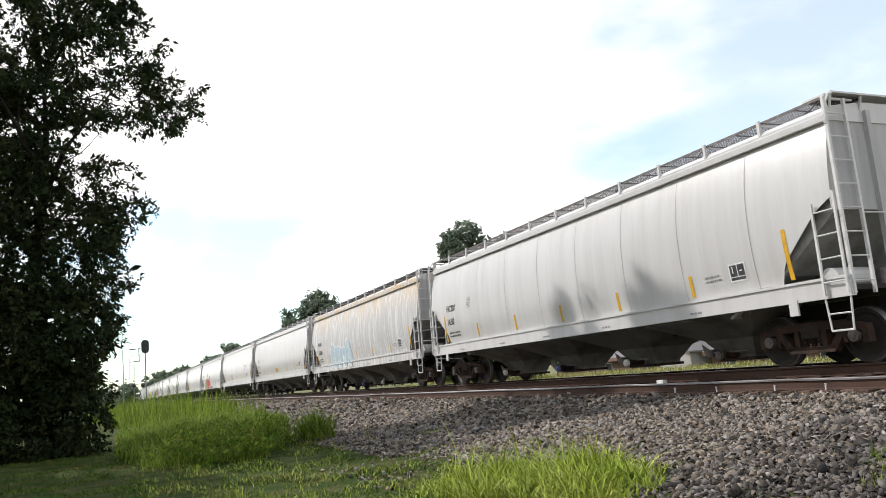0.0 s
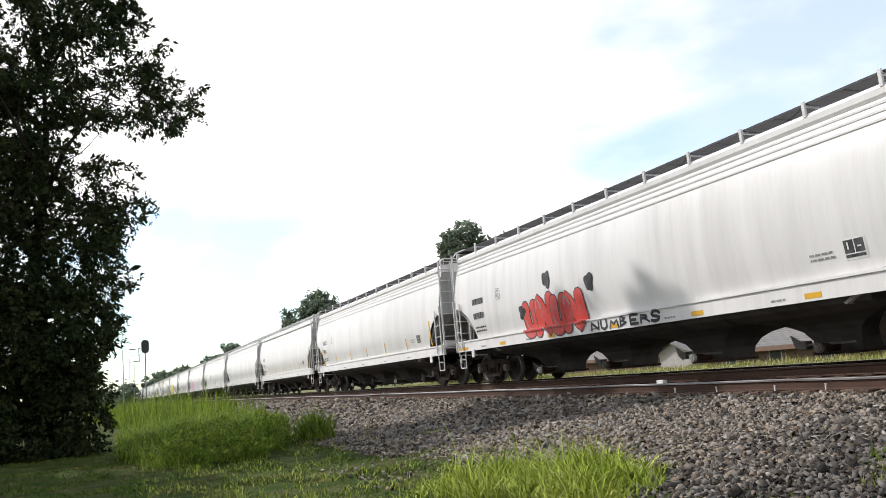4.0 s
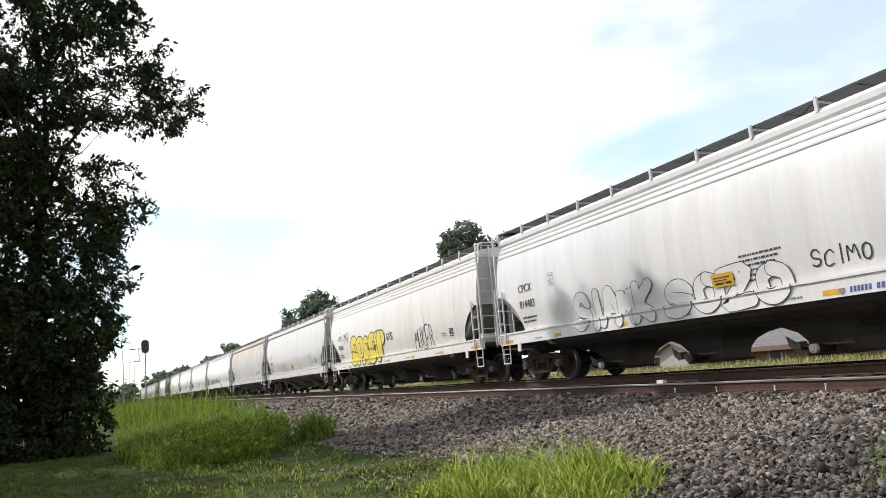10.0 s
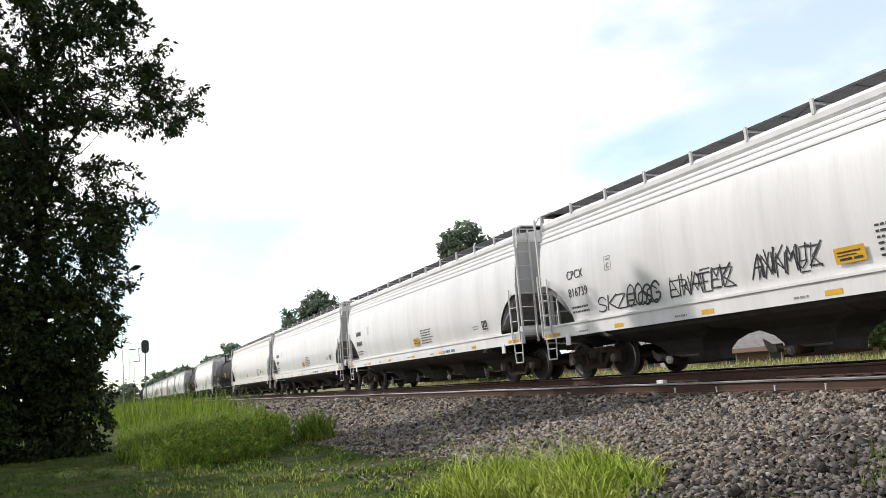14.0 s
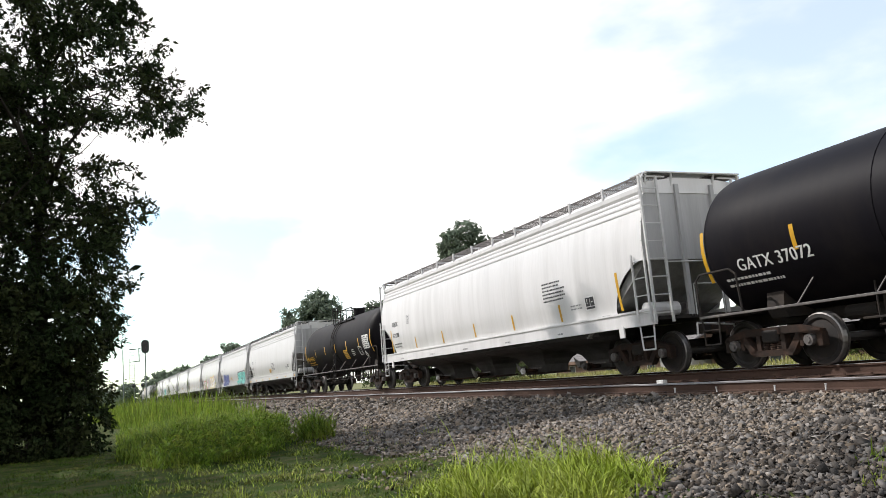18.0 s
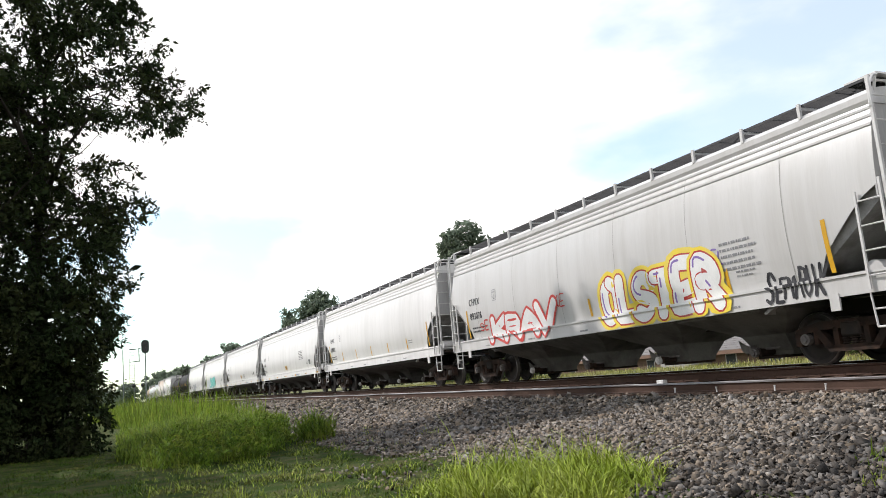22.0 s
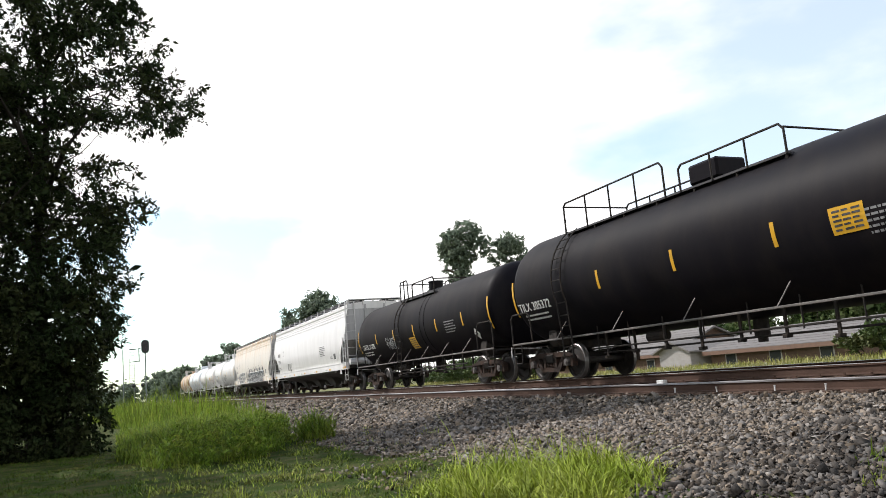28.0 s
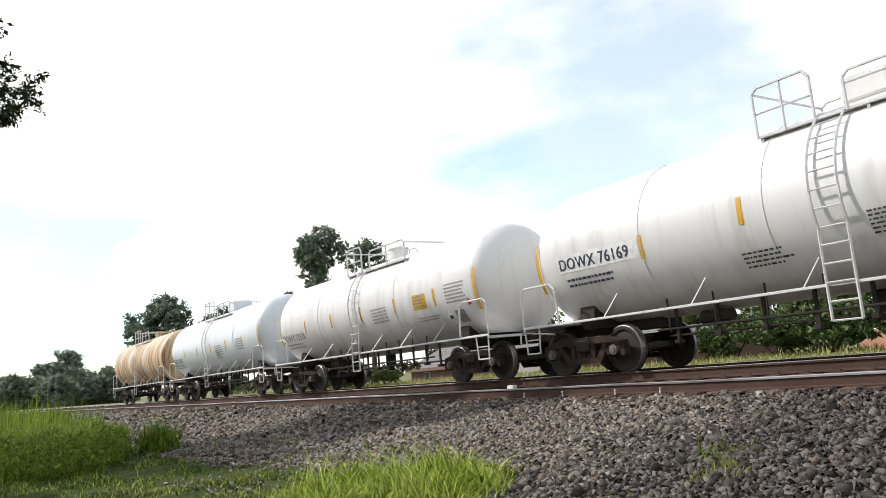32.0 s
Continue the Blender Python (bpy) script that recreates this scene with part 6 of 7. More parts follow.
    if mark:
        # sill mark: a small shield and a blue word-shaped row of bars
        decal("maker_mark", car, face, [([(2.92, 1.20), (2.92, 1.13), (2.98, 1.09), (3.04, 1.13), (3.04, 1.20)], 0, 0.0)] + [q for i in range(6) for q in rect(3.12 + i * 0.066, 3.165 + i * 0.066, 1.12, 1.21, 1, 0.0, 1, 0.012)]
              + [q for i in range(4) for q in rect(3.59 + i * 0.078, 3.645 + i * 0.078, 1.12, 1.21, 1, 0.0, 1, 0.012)], (decal_grey, decal_blue), "blue maker's mark on the sill", 0.005)
    return car, sets, E


def tank(s0, s1, radius, middle, paint, print_mat, label, text="", seed=0, rings=(), top_spots=(0.0, -1.75, 1.75, 0.3)):
    """A tank car between two coupling points, with running boards, ladder and top platform."""
    L = s1 - s0
    B = L - 1.22
    E = B / 2
    T = E - {18: -0.12, 20: 0.5, 30: -0.2, 33: 0.26}.get(seed, 0.02)  # half length of the tank
    car = tagged(new("tank_car", None), label, "freight car", "cars of the passing train")
    face = tank_face(radius, middle)
    trim = under_dark if paint is tank_black else bracket_grey
    bm = bmesh.new()
    prof = []
    for i in range(9):
        a = math.pi / 2 * i / 8
        prof.append((-T + 0.62 - 0.62 * math.cos(a), max(0.004, radius * math.sin(a))))
    for k in np.linspace(-T + 1.4, T - 1.4, 11):
        prof.append((float(k), radius))
    prof += [(-y, r) for y, r in reversed(prof[:9])]
    SEG = 48
    rows = [[bm.verts.new((r * math.cos(2 * math.pi * i / SEG), y, middle + r * math.sin(2 * math.pi * i / SEG))) for i in range(SEG)] for y, r in prof]
    for a, b in zip(rows[:-1], rows[1:]):
        for i in range(SEG):
            bm.faces.new((a[i], a[(i + 1) % SEG], b[(i + 1) % SEG], b[i]))
    part("tank_shell", bm, paint, car, smooth=True)
    for y in rings:
        bm = bmesh.new()
        hoop(bm, radius + 0.004, y * T, middle, 0.009)
        part("weld_band", bm, paint, car)
    # frame
    for s in (-1, 1):
        bm = bmesh.new()
        box(bm, -0.30, 0.30, min(s * (L / 2 - 0.5), s * (L / 2 - 3.4)), max(s * (L / 2 - 0.5), s * (L / 2 - 3.4)), 0.80, 1.12)
        part("stub_sill", bm, under_dark, car)
        bm = bmesh.new()
        plate(bm, [(-0.95, 0.90), (0.95, 0.90), (1.05, 1.06), (0.98, 1.45), (-0.98, 1.45), (-1.05, 1.06)], "y", s * (E - 1.75), s * (E - 1.35))
        part("saddle", bm, under_dark, car)
        bm = bmesh.new()
        box(bm, -1.45, 1.45, min(s * (E - 0.9), s * E), max(s * (E - 0.9), s * E), 1.04, 1.09)
        box(bm, -1.45, 1.45, min(s * (E - 0.06), s * E), max(s * (E - 0.06), s * E), 0.98, 1.10)
        part("end_platform", bm, trim, car)
        for sx in (-1, 1):
            bm = bmesh.new()
            pipe(bm, [(sx * 1.44, s * (E - 1.15), 1.08), (sx * 1.44, s * (E - 1.1), 1.78), (sx * 1.44, s * (E - 0.95), 1.90), (sx * 1.44, s * (E - 0.15), 1.90), (sx * 1.44, s * (E - 0.03), 1.80),
                      (sx * 1.44, s * (E - 0.02), 1.08)], 0.022)
            part("hand_rail", bm, trim, car)
            bm = bmesh.new()
            pipe(bm, [(sx * 1.44, s * (E - 0.05), 1.05), (sx * 1.44, s * (E - 0.08), 0.52), (sx * 1.44, s * (E - 0.48), 0.52), (sx * 1.44, s * (E - 0.52), 1.05)], 0.018)
            rod(bm, (sx * 1.44, s * (E - 0.07), 0.80), (sx * 1.44, s * (E - 0.5), 0.80), 0.014, 5)
            part("stirrup_step", bm, trim, car)
    for sx in (-1, 1):
        bm = bmesh.new()
        box(bm, min(sx * 1.38, sx * 1.46), max(sx * 1.38, sx * 1.46), -E, E, 1.035, 1.08, 0.006)
        part("side_rail", bm, cap_grey if paint is tank_black else bracket_grey, car, "thin steel side rail")
        for i in range(6):
            y = -E + 2.4 + i * (B - 4.8) / 5
            zt = 1.50
            bm = bmesh.new()
            rod(bm, (sx * 1.42, y, 1.08), (sx * (face(zt) + 0.01), y - 0.14, zt), 0.013, 5)
            part("brace", bm, cap_grey if paint is tank_black else bracket_grey, car)
    # brake rigging below
    bm = bmesh.new()
    for x, z in ((-0.9, 0.72), (-0.55, 0.60)):
        pipe(bm, [(x, -E + 3.2, z), (x, E - 3.2, z)], 0.022)
    for i in range(9):
        y = -E + 3.5 + i * (B - 7.0) / 8
        rod(bm, (-0.9, y, 0.66), (-0.9, y, middle - math.sqrt(radius ** 2 - 0.81) + 0.02), 0.018, 5)
    part("brake_rigging", bm, under_dark, car)
    for i in range(10):
        y = -E + 3.4 + i * (B - 6.8) / 9
        bm = bmesh.new()
        box(bm, -0.60, -0.56, y - 0.03, y + 0.03, 0.56 - 0.08 * (i % 3 == 0), middle - math.sqrt(radius ** 2 - 0.36) + 0.02)
        box(bm, -0.66, -0.50, y - 0.06, y + 0.06, 0.53 - 0.08 * (i % 3 == 0), 0.60 - 0.08 * (i % 3 == 0), 0.01)
        part("hanger", bm, under_dark, car)
    bm = bmesh.new()
    rod(bm, (0, 0.6, middle - radius + 0.05), (0, 0.6, 0.62), 0.16, 12)
    rod(bm, (0, 0.6, 0.62), (0, 0.6, 0.50), 0.10, 10)
    part("bottom_outlet", bm, under_dark, car)
    bm = bmesh.new()
    rod(bm, (-0.45, 3.0, 0.86), (-0.45, 3.6, 0.86), 0.13, 12)
    part("brake_cylinder", bm, under_dark, car)
    # ladder and top platform; the four spots run from the far end towards the near one
    top = middle + radius
    lad_y, plat_a, plat_b, dome_y = (-k for k in top_spots)
    bm = bmesh.new()
    arc = [(-(radius + 0.09) * math.cos(a), middle + (radius + 0.09) * math.sin(a)) for a in np.linspace(-0.35, 0.95, 12)]
    arc = [(-1.47, 0.55), (-1.47, 1.1)] + arc
    for y in (lad_y - 0.22, lad_y + 0.22):
        for (x0, z0), (x1, z1) in zip(arc[:-1], arc[1:]):
            rod(bm, (x0, y, z0), (x1, y, z1), 0.022, 5)
    for i in range(8):
        a = -0.35 + i * 0.18
        x, z = -(radius + 0.09) * math.cos(a), middle + (radius + 0.09) * math.sin(a)
        rod(bm, (x, lad_y - 0.22, z), (x, lad_y + 0.22, z), 0.015, 5)
    for z in (0.55, 0.82, 1.09, 1.36, 1.63):
        rod(bm, (-1.47, lad_y - 0.22, z), (-1.47, lad_y + 0.22, z), 0.016, 5)
    part("ladder", bm, trim, car)
    y_hi, y_lo = plat_a, plat_b                 # far end, near end
    half = 1.02
    floor = middle + math.sqrt(radius ** 2 - half ** 2) + 0.10
    mid_y = dome_y + 0.3
    for s in (-1, 1):
        bm = bmesh.new()
        box(bm, min(s * 0.70, s * half), max(s * 0.70, s * half), y_lo, y_hi, floor, floor + 0.04)
        part("top_platform", bm, grating_dark if paint is tank_black else bracket_grey, car)
        n = max(2, int((y_hi - y_lo) / 1.2))
        for i in range(n + 1):
            y = y_lo + 0.05 + (y_hi - y_lo - 0.1) * i / n
            bm = bmesh.new()
            rod(bm, (s * (half - 0.04), y, floor), (s * (half - 0.04), y, middle + math.sqrt(radius ** 2 - (half - 0.04) ** 2) - 0.02), 0.03, 5)
            part("platform_post", bm, trim, car)
        for a, b in ((mid_y + 0.25, y_hi), (y_lo, mid_y - 0.25)):
            zt = floor + (0.82 if a > mid_y else 0.58)
            bm = bmesh.new()
            x = s * half
            pipe(bm, [(x, a, floor), (x, a, zt - 0.12), (x, a + 0.1, zt), (x, b - 0.1, zt), (x, b, zt - 0.08), (x, b, floor)], 0.024)
            k = max(1, int((b - a) / 1.3))
            for i in range(1, k + 1):
                y = a + (b - a) * i / (k + 1)
                rod(bm, (x, y, floor), (x, y, zt), 0.022, 5)
            if paint is not tank_black:
                rod(bm, (x, a, floor + 0.4), (x, b, floor + 0.4), 0.018, 5)
            part("platform_railing", bm, trim, car)
    for y in (y_lo, y_hi):
        bm = bmesh.new()
        zt = floor + (0.74 if y == y_hi else 0.5)
        pipe(bm, [(-half, y, floor), (-half, y, zt), (half, y, zt), (half, y, floor)], 0.022)
        part("end_railing", bm, trim, car)
    bm = bmesh.new()
    if seed % 2:
        box(bm, -0.42, 0.42, dome_y - 0.45, dome_y + 0.45, top - 0.05, top + 0.40, 0.05)
    else:
        rod(bm, (0, dome_y, top - 0.1), (0, dome_y, top + 0.30), 0.29, 20)
        rod(bm, (0, dome_y, top + 0.30), (0, dome_y, top + 0.34), 0.32, 20)
    part("valve_housing", bm, paint, car)
    sets = truck(car, -L / 2 + 1.95) + truck(car, L / 2 - 1.95)
    coupler(car, L / 2, 1)
    coupler(car, -L / 2, -1)
    zc = middle
    pu, pz = {20: (1.62, -0.36), 30: (-0.34, -0.42)}.get(seed, (2.66 if T > 8 else 1.4, 0.0))
    for i in range(7):
        u = -T + 0.45 + (i + ((0.55 if seed == 29 else 0.12) if 0 < i < 6 else 0.0)) * (2 * T - 0.9) / 6
        tall = i in (0, 6)
        rise = 0.2 if seed == 33 and i in (2, 3) else 0.0
        u += (0.0, 0.28, 0.12, 0.45, 0.0, 0.0, 0.0)[i] if seed == 33 else 0.0
        decal("reflector", car, face, rect(u - 0.045, u + 0.045, zc - (0.7 if tall else 0.42) + rise, zc + (0.3 if tall else 0.02) + rise, 0, 0.0, 5), decal_yellow)
    if text:
        if print_mat is decal_navy:
            w = 0.215 * len(text)
            decal("name_panel", car, face, rect(-T + 1.03, -T + 1.05 + w, zc - 0.37, zc - 0.02, 0, 0, 2), decal_white, lift=0.004)
        lettering(car, face, text, -T + (1.08 if print_mat is decal_navy else 0.62) + {18: 0.6, 30: 0.25}.get(seed, 0.0), zc - (0.31 if print_mat is decal_navy else 0.58), 0.23, print_mat, 0.92)
    small_print(car, face, -T + (1.2 if print_mat is decal_navy else 0.8), zc - (0.66 if print_mat is decal_navy else 0.84), 1.4, 0.22, 2, print_mat, seed)
    if seed != 20:
        small_print(car, face, 3.3 if paint is tank_black else 0.9, zc - 0.55, 1.0, 0.45, 5, decal_grey, seed + 4)
    if paint is tank_black:
        top_z = zc + pz - 0.02
        bars = [q for r in range(5) for c in range(3) for q in rect(pu + 0.06 + c * 0.18, pu + 0.06 + c * 0.18 + (0.15, 0.12, 0.16)[(r + c) % 3], top_z - 0.09 - r * 0.075, top_z - 0.055 - r * 0.075, 1, 0.003)]
        decal("notice_plate", car, face, rect(pu, pu + 0.64, top_z - 0.44, top_z, 0, 0, 4) + bars, (decal_yellow, decal_black), "yellow notice plate with rows of dark print")
    if seed == 33:
        small_print(car, face, -2.05, zc - 0.9, 0.85, 0.28, 4, decal_black, 73)
        small_print(car, face, 0.05, zc - 0.74, 0.6, 0.36, 6, decal_black, 74)
    if seed == 20:
        decal("test_panel", car, face, rect(5.0, 5.9, zc - 0.52, zc + 0.10, 0, 0, 5) + [q for r in range(6) for c in range(4) for q in rect(5.05 + c * 0.21, 5.05 + c * 0.21 + (0.16, 0.12, 0.18)[(r + c) % 3], zc - 0.47 + r * 0.092, zc - 0.425 + r * 0.092, 1, 0.004)],
              (decal_white, decal_black), "white test panel with rows of dark print")
        decal("stencil_panel", car, face, rect(4.15, 4.20, zc - 0.74, zc - 0.36, 0, 0, 3) + rect(4.55, 4.60, zc - 0.74, zc - 0.36, 0, 0, 3) + rect(4.15, 4.60, zc - 0.38, zc - 0.35) + rect(4.15, 4.60, zc - 0.75, zc - 0.72)
              + rect(4.35, 4.38, zc - 0.70, zc - 0.42), decal_white)
        small_print(car, face, 2.95, zc - 0.72, 0.55, 0.34, 4, decal_white, 72)
    if seed == 34:
        decal("notice_plate", car, face, rect(3.2, 3.85, zc - 0.42, zc - 0.04, 0, 0, 4) + [q for r in range(4) for q in rect(3.26, 3.76 - 0.06 * (r % 2), zc - 0.37 + r * 0.085, zc - 0.33 + r * 0.085, 1, 0.003)],
              (decal_yellow, decal_grey), "yellow notice plate with rows of faded print")
        small_print(car, face, 4.75, zc - 0.42, 1.0, 0.52, 6, decal_grey, 75)
        small_print(car, face, 3.3, zc - 0.74, 1.1, 0.14, 2, decal_grey, 76)
        decal("stencil_panel", car, face, rect(4.95, 5.35, zc - 0.92, zc - 0.62, 0, 0, 3) + rect(5.6, 5.74, zc - 0.55, zc - 0.43, 1), (decal_grey, spray["brick"]), "dark grey and dull red stencil squares")
    if seed == 35:
        small_print(car, face, 0.8, zc - 0.7, 0.7, 0.4, 4, decal_grey, 77)
        small_print(car, face, 3.6, zc - 0.5, 0.9, 0.5, 5, decal_grey, 78)
    dm = T - (1.55 if seed == 20 else 1.7)
    decal("hazard_placard", car, face, [([(dm - 0.19, 1.62), (dm, 1.43), (dm + 0.19, 1.62), (dm, 1.81)], 0, 0.03), ([(dm - 0.07, 1.59), (dm + 0.07, 1.59), (dm + 0.07, 1.67), (dm - 0.07, 1.67)], 1, 0.034)],
          (decal_white, decal_black), "white diamond hazard placard")
    return car, sets, E


train = []


def add(k, made):
    """Remember a car with the place of its middle at the start."""
    train.append((made[0], made[1], (GAPS[k] + GAPS[k + 1]) / 2))
    return made[0]


GAPS = [7.97, 26.26, 44.03, 62.82, 81.55, 100.26, 119.06, 136.60, 154.80, 173.66, 192.48, 211.30, 230.15, 248.01, 265.43, 284.82, 303.11, 321.84, 341.50, 355.1, 374.1, 389.6, 407.78,
        425.5, 442.79, 459.82, 478.56, 497.44, 516.10, 534.75, 553.11, 568.46, 587.49, 605.92, 622.15, 636.31, 650.82, 665.0]
H = hopper_face
ROUND, PANEL, WIDE = "round", "panel", "wide"
HOPPERS = {
    0: (PANEL, paint_grey, ("HCBX", "1650"), True, 8), 1: (PANEL, paint_rust, ("NAHX", "620266"), True, 8), 2: (PANEL, paint_grey, ("HCBX", "1402"), True, 8),
    3: (ROUND, paint_white, ("HLTX", "6152"), True, 6), 4: (ROUND, paint_white, ("", ""), False, 0), 5: (ROUND, paint_white, ("GACX", "8450"), True, 0),
    6: (ROUND, paint_white, ("MLLX", "10100"), True, 0), 7: (ROUND, paint_white, ("MLLX", "98613"), False, 0), 8: (ROUND, paint_white, ("EQUX", "19539"), False, 0),
    9: (ROUND, paint_white, ("EQUX", "16143"), False, 4), 10: (ROUND, paint_white, ("CPCX", "814483"), False, 0), 11: (ROUND, paint_cream, ("CITX", "703188"), False, 6),
    12: (PANEL, paint_grey, ("CHVX", "891149"), True, 4), 13: (PANEL, paint_rust, ("NAHX", "620038"), True, 8), 14: (ROUND, paint_white, ("CPCX", "816739"), False, 0),
    15: (ROUND, paint_white, ("", ""), False, 0), 16: (ROUND, paint_white, ("", ""), False, 0), 17: (ROUND, paint_cream, ("CPCX", "805083"), False, 0),
    19: (ROUND, paint_white, ("EQUX", "621200"), True, 0), 21: (ROUND, paint_grey, ("CPCX", "815767"), False, 0), 22: (WIDE, paint_grey, ("PSPX", "7064"), True, 4),
    23: (WIDE, paint_grey, ("CHVX", "893076"), True, 6), 24: (ROUND, paint_white, ("CHVX", "889001"), True, 0), 25: (ROUND, paint_white, ("SHQX", "41474"), False, 0),
    26: (ROUND, paint_white, ("CPCX", "814984"), False, 0), 27: (ROUND, paint_white, ("UTCX", "50918"), False, 0), 28: (ROUND, paint_white, ("FINX", "10065"), False, 0),
    31: (ROUND, paint_white, ("MBKX", "175341"), False, 0), 32: (ROUND, paint_worn, ("MLLX", "26510"), False, 6)}
HOPPER_LABEL = {
    1: "old grey covered hopper car with rust stains and blue graffiti", 4: "white covered hopper car with red graffiti", 9: "white covered hopper car with pink graffiti",
    10: "white covered hopper car with outlined graffiti letters", 11: "cream covered hopper car with big yellow graffiti", 12: "grey covered hopper car with a thin scribbled tag",
    13: "streaked rusty grey covered hopper car", 14: "white covered hopper car with black graffiti", 17: "cream covered hopper car with faint scribbles",
    22: "grey covered hopper car with teal and blue graffiti", 23: "grey covered hopper car with red and white graffiti", 27: "white covered hopper car with teal graffiti",
    28: "white covered hopper car with dark tags", 31: "white covered hopper car with a small black tag", 32: "rust-patched cream hopper car with large black and silver graffiti"}
ends = {}
for k, (style, paint, text, stripes, seams) in HOPPERS.items():
    plain = "light grey covered hopper car with yellow reflector stripes" if paint is paint_grey else "clean white covered hopper car with black lettering"
    made = hopper(GAPS[k], GAPS[k + 1], style, paint, text, HOPPER_LABEL.get(k, plain), stripes, seams, k)
    ends[k] = (add(k, made), made[2])
TANKS = {18: (1.44, 2.41, tank_black, decal_white, "short black tank car with yellow stripes", "GATX 37072", (-0.33, 0.33), (-0.2, -0.9, 1.6, 0.2)),
         20: (1.44, 2.40, tank_black, decal_yellow, "black tank car with yellow lettering and white placards", "UTLX 64421", (-0.05, 0.03), (0.1, -1.2, 2.4, 0.3)),
         29: (1.54, 2.51, tank_black, decal_white, "long black tank car with yellow stripes and top railing", "TILX 305372", (-0.62, -0.58), (-5.6, -5.8, 1.6, -1.2)),
         30: (1.42, 2.37, tank_black, decal_white, "black tank car with white lettering and a grey tag", "GATX 71288", (-0.2, -0.14), (-1.3, -1.8, 1.8, -0.4)),
         33: (1.46, 2.42, tank_white, decal_navy, "white tank car with blue-black lettering and a side ladder", "DOWX 76169", (-0.62, -0.38, -0.12, 0.2, 0.55), (-0.42, -1.63, 1.9, -0.1)),
         34: (1.42, 2.39, tank_white, decal_grey, "white tank car with white diamond placard", "DOWX 72576", (-0.35, 0.42), (-0.1, -1.1, 2.4, 0.4)),
         35: (1.45, 2.43, tank_blue, decal_grey, "pale grey tank car with grey lettering", "DCRX 1082", (-0.5,), (-0.4, -1.6, 1.9, 0.3)),
         36: (1.44, 2.41, tank_rust, decal_grey, "tan tank car streaked with rust, last of the train", "", (-0.8, -0.55, -0.3, -0.05, 0.2, 0.45, 0.7), (0.0, -1.6, 1.8, 0.3))}
for k, (rad, mid, paint, pm, label, text, rings, spots) in TANKS.items():
    made = tank(GAPS[k], GAPS[k + 1], rad, mid, paint, pm, label, text, k, rings, spots)
    ends[k] = (add(k, made), made[2])

# ---------------------------------------------------------------- graffiti on the cars
def cars(k):
    return ends[k][0], hopper_face


throw_up(*cars(1), "AMMA", -4.4, 1.06, 3.6, 1.32, "mist", "white", "pale blue-grey bubble letters with a white outline", 0.44, 0.045, "sky", seed=1, over=1.35, swell=0.3)
throw_up(*cars(4), "UNUN", -4.1, 1.08, 2.9, 1.15, "red", "black", "red bubble letters with a thin black outline", 0.36, 0.03, "rose", seed=2, over=1.3)
for i, (u, z) in enumerate(((-4.35, 1.75), (-2.9, 2.45), (-0.95, 2.1))):
    graffiti(*cars(4), u, z, 0.26, 0.36, "black", "black", 1, 60 + i, "black sprayed blot", 0.0, None, 0.6)
tag(*cars(4), "NUMBERS", -0.9, 1.12, 2.6, 0.22, "black", "row of black sprayed letter shapes on the sill", 0.06, 3, False, 0.0)
tag(*cars(7), "NHR", -6.35, 1.72, 1.15, 0.55, "grey", "grey sprayed tag", 0.022, 4, False)
graffiti(*cars(7), -4.75, 1.10, 0.34, 0.26, "blue", "white", 1, 61, "small blue and orange sprayed disc", 0.0, "orange", 0.0)
throw_up(*cars(9), "DASUOL", -6.5, 1.06, 4.1, 1.42, "blush", "petal", "pink bubble letters with pale outlines", 0.50, 0.032, seed=5, over=1.25, swell=0.2)
for i in range(16):
    g = random.Random(1200 + i)
    left = i < 6
    graffiti(*cars(9), (-6.95 if left else -2.4) + g.uniform(-0.22, 0.35), g.uniform(1.5, 2.15), 0.03, 0.035, "blush", "blush", 1, 62 + i, "faint pink dot", 0.0, None, 0.0)
throw_up(*cars(10), "SIAMK", -4.7, 1.06, 3.0, 1.02, "bare", "black", "thin black outlined letters on bare paint", 0.26, 0.018, seed=6, over=1.3)
throw_up(*cars(10), "SOZO", -1.3, 1.06, 3.3, 0.80, "bare", "black", "thin black outlined letters on bare paint", 0.26, 0.018, seed=7, over=1.15)
tag(*cars(10), "SCIMO", 2.45, 1.58, 1.15, 0.34, "black", "black sprayed tag", 0.026, 8)
tag(*cars(10), "WAKE", 3.95, 1.60, 1.1, 0.42, "black", "black sprayed tag", 0.026, 88)
throw_up(*cars(11), "SPAST", -5.2, 1.05, 4.6, 1.40, "yellow", "black", "large yellow bubble letters with thick black outline", 0.56, 0.055, seed=9, over=1.35, swell=0.12)
tag(*cars(11), "GNS", -0.15, 1.98, 0.8, 0.32, "black", "small black tag", 0.05, 10, False)
tag(*cars(11), "MUKER", 3.0, 1.35, 1.9, 0.85, "black", "black sprayed tag", 0.045, 11)
tag(*cars(11), "EMN", -6.55, 2.28, 0.75, 0.55, "black", "black tag across the lettering", 0.035, 28, True, 0.0, 1.4)
tag(*cars(12), "BREWN", -4.2, 1.45, 2.0, 0.6, "rose", "brownish thin sprayed tag", 0.03, 12)
tag(*cars(12), "SUM", -2.1, 1.42, 0.8, 0.3, "rose", "brownish thin sprayed tag", 0.03, 13)
tag(*cars(12), "OVE", 4.0, 1.9, 1.2, 0.4, "sky", "pale blue sprayed tag", 0.03, 29)
tag(*cars(13), "SKE", -7.2, 1.6, 1.1, 0.65, "grey", "faded dark tag", 0.03, 14)
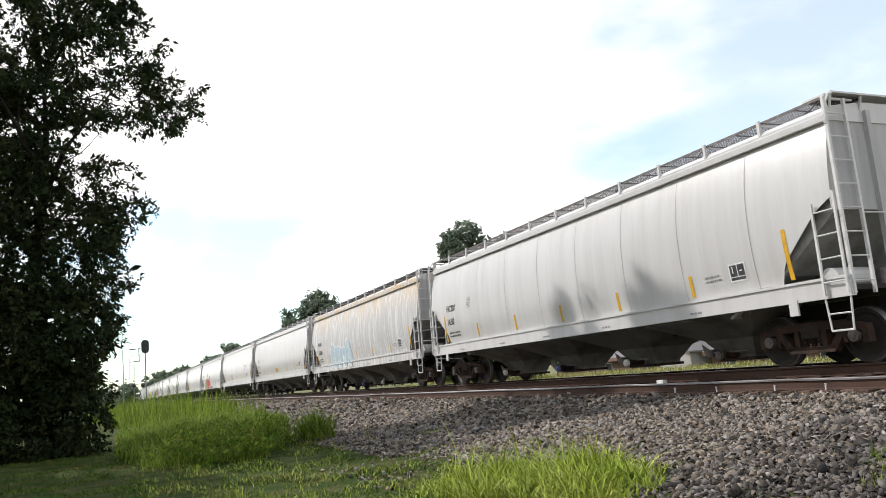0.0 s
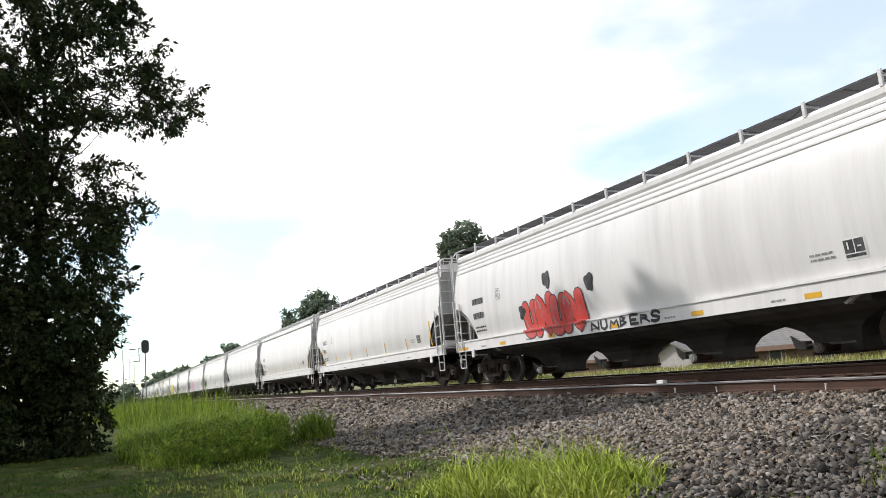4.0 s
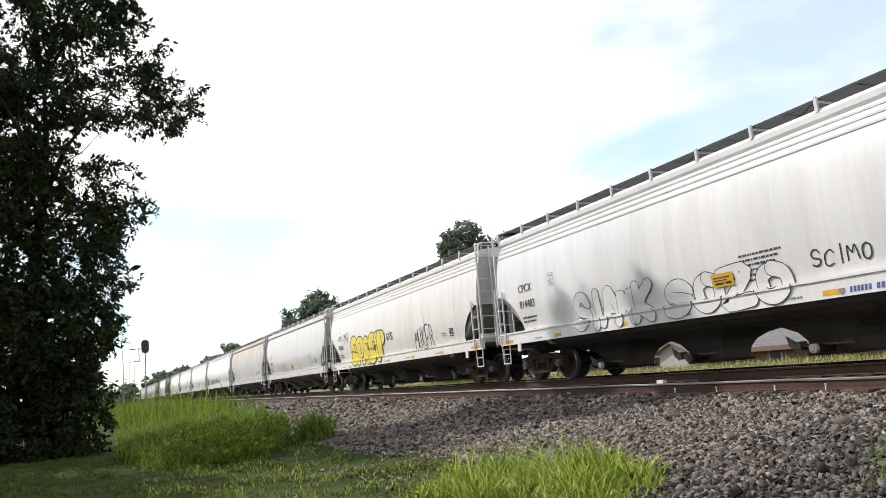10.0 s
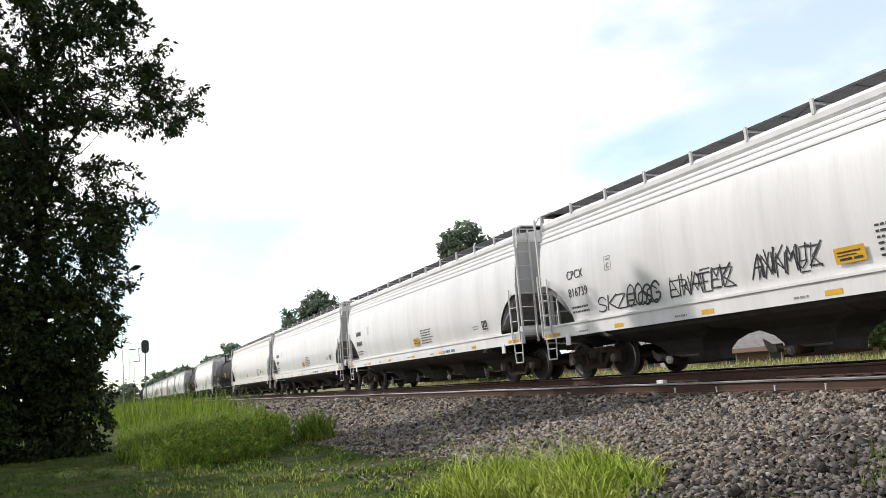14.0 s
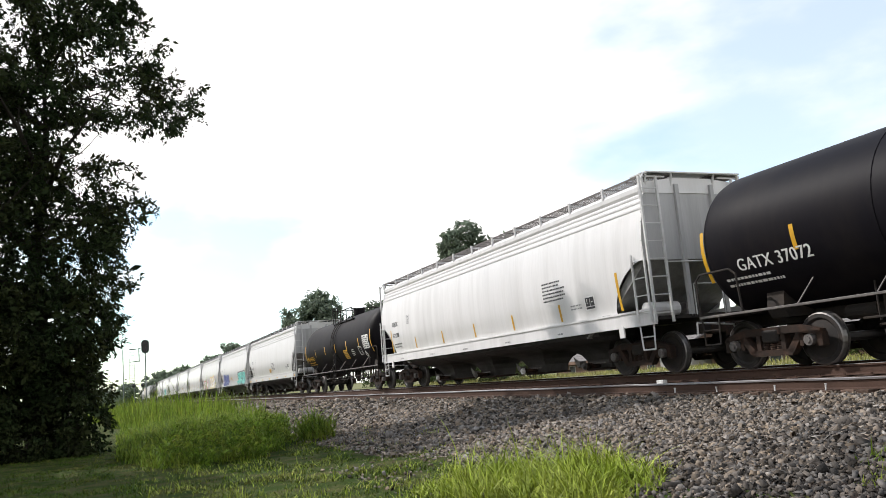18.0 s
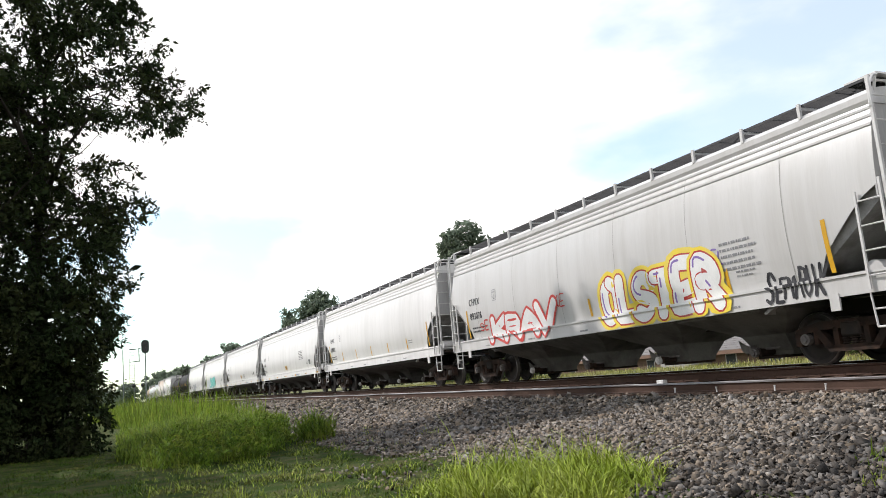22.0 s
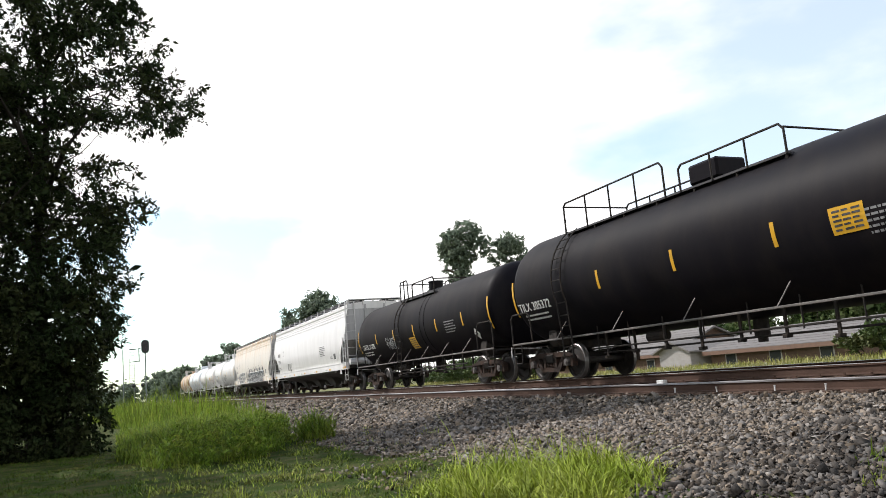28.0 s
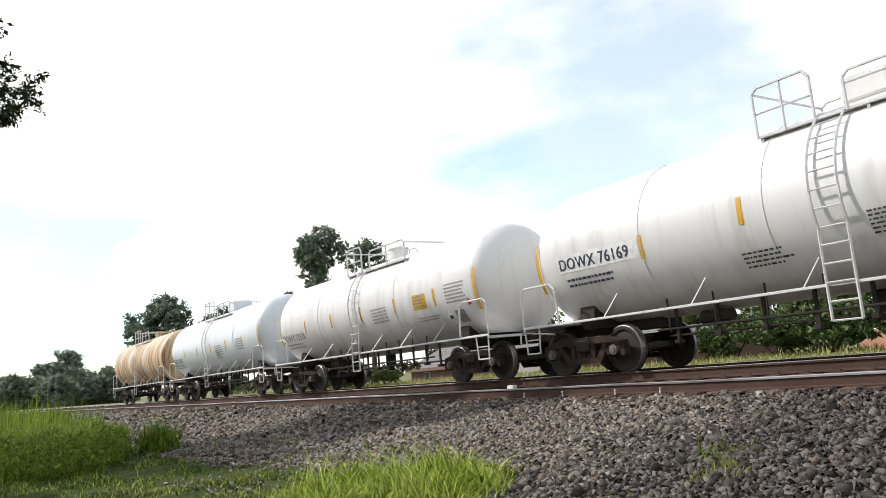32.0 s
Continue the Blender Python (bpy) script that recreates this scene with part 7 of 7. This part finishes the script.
for i, (word, u, z, w, h, thick) in enumerate((("SKZEOC", -6.6, 1.52, 2.2, 0.34, 0.035), ("OOSG", -5.5, 1.50, 1.2, 0.50, 0.045), ("ERWTEK", -4.0, 1.56, 1.8, 0.40, 0.03),
                                               ("NWAEMZ", -3.95, 1.52, 1.8, 0.48, 0.025), ("ANKMUZ", -1.7, 1.60, 1.5, 0.44, 0.03), ("WVNMEK", -1.6, 1.56, 1.4, 0.52, 0.025))):
    tag(*cars(14), word, u, z, w, h, "black", "dense sharp black sprayed letter shapes", thick, 115 + i, i == 1, 0.2, 1.3)
tag(*cars(17), "LOOK", -7.35, 2.62, 0.85, 0.42, "silver", "very faint grey tag", 0.03, 170, False, 0.0)
tag(*cars(17), "LOOK", -5.0, 1.62, 0.75, 0.32, "sky", "pale blue sprayed tag", 0.03, 171, False, 0.0)
tag(*cars(17), "CADNEES", -4.5, 1.44, 2.6, 0.34, "sky", "faint pale blue sprayed tag", 0.022, 17)
tag(*cars(17), "VROMS", -2.3, 1.5, 2.0, 0.5, "silver", "faint grey sprayed tag", 0.025, 172)
throw_up(*cars(22), "EUAAK", -5.85, 1.06, 3.5, 1.10, "indigo", "sky", "dark blue and teal letters with pale outlines", 0.46, 0.022, "purple", seed=18, over=1.25)
throw_up(*cars(22), "SAKTSER", 3.05, 1.06, 4.2, 1.02, "teal", "white", "teal bubble letters with white and black outlines", 0.32, 0.025, seed=19, over=1.3, halo="black", lean=0.08)
throw_up(*cars(23), "KRAV", -5.3, 1.08, 3.7, 0.98, "white", "red", "white angular letters with bold red edges", 0.26, 0.075, seed=20, over=1.3, curvy=False, lean=0.08, swell=0.2)
tag(*cars(23), "SE", -6.05, 1.62, 0.6, 0.30, "red", "small red tag", 0.04, 201)
tag(*cars(23), "KE", -1.6, 1.85, 0.55, 0.30, "red", "small red tag", 0.04, 202)
throw_up(*cars(23), "OLSTER", 0.5, 1.06, 3.9, 1.15, "white", "brick", "white letters with dark red outline and yellow glow paint", 0.30, 0.035, "purple", seed=21, over=1.35, halo="yellow", lean=0.05)
tag(*cars(23), "KEL", 4.1, 2.0, 0.5, 0.3, "purple", "small purple tag", 0.035, 203)
small_print(*cars(23), ends[23][1] - 3.5, 1.85, 1.0, 0.6, 5, decal_grey, 89)
tag(*cars(23), "SEMRUK", 5.5, 1.12, 1.25, 0.52, "black", "black sprayed tag", 0.055, 22, False)
throw_up(*cars(27), "ROMU", -6.2, 1.10, 3.0, 0.95, "silver", "mist", "faint white outlined letters", 0.30, 0.02, seed=23, over=1.2)
throw_up(*cars(27), "EVMUV", -2.9, 1.06, 4.2, 1.20, "teal", "sea", "teal letters with darker edges", 0.40, 0.03, "white", seed=24, over=1.2, curvy=False)
tag(*cars(28), "KOMSE", -6.8, 1.3, 2.8, 0.6, "black", "black sprayed tag", 0.07, 25)
throw_up(*cars(28), "SEMO", -3.4, 1.08, 3.6, 0.8, "grey", "navy", "dark grey letters with rose highlights", 0.26, 0.04, "rose", seed=26, over=1.25)
tag(*cars(31), "KFILS", -4.8, 1.47, 1.15, 0.42, "black", "small black sprayed tag", 0.052, 27, False, 0.15)
throw_up(*cars(32), "MEEn", -6.45, 1.10, 3.5, 0.86, "ash", "white", "dark grey block letters with white edges", 0.24, 0.035, "silver", seed=30, curvy=False, over=1.05, swell=0.05)
framed_piece(*cars(32), "SPCKEUAOE", -1.26, 1.90, 0.75, 31)
small_print(*cars(3), ends[3][1] - 4.1, 2.25, 1.1, 0.4, 4, decal_grey, 88)
tag(*cars(32), "MOESK", -2.75, 1.52, 1.1, 0.46, "black", "thin black sprayed tag", 0.026, 33, over=1.5)
tag(*cars(32), "KEVAS", -2.7, 1.46, 1.1, 0.40, "black", "thin black sprayed tag", 0.02, 37, over=1.4)
tag(ends[30][0], tank_face(1.42, 2.37), "SILKEN", -3.1, 1.82, 1.1, 0.30, "grey", "grey sprayed tag on black paint", 0.03, 34)
tag(ends[30][0], tank_face(1.42, 2.37), "FOREK", -3.0, 1.62, 1.0, 0.3, "grey", "grey sprayed tag on black paint", 0.03, 35)


# ---------------------------------------------------------------- what moves
def motions():
    """The train rolls past at an even speed; the wheels turn while a car is near."""
    turn = SPEED / WHEEL_R
    for car, sets, middle in train:
        walk(car, [(t, pose(TRACK_X, middle - SPEED * t, 0)) for t in (0.0, 8.0, 16.0, 24.0, 32.0)])
        a, b = max(0.0, (middle - 55) / SPEED), min(32.0, (middle + 4) / SPEED)
        times = sorted({0.0, *[i / FPS for i in range(math.ceil(a * FPS), math.floor(b * FPS) + 1)], 32.0})
        first = math.ceil(a * FPS) / FPS
        for wheel, y in sets:
            rows = [(t, Matrix.Translation((0, y, WHEEL_R)) @ Matrix.Rotation(turn * (min(max(t, first), math.floor(b * FPS) / FPS) - first), 4, "X")) for t in times]
            walk(wheel, rows)


motions()
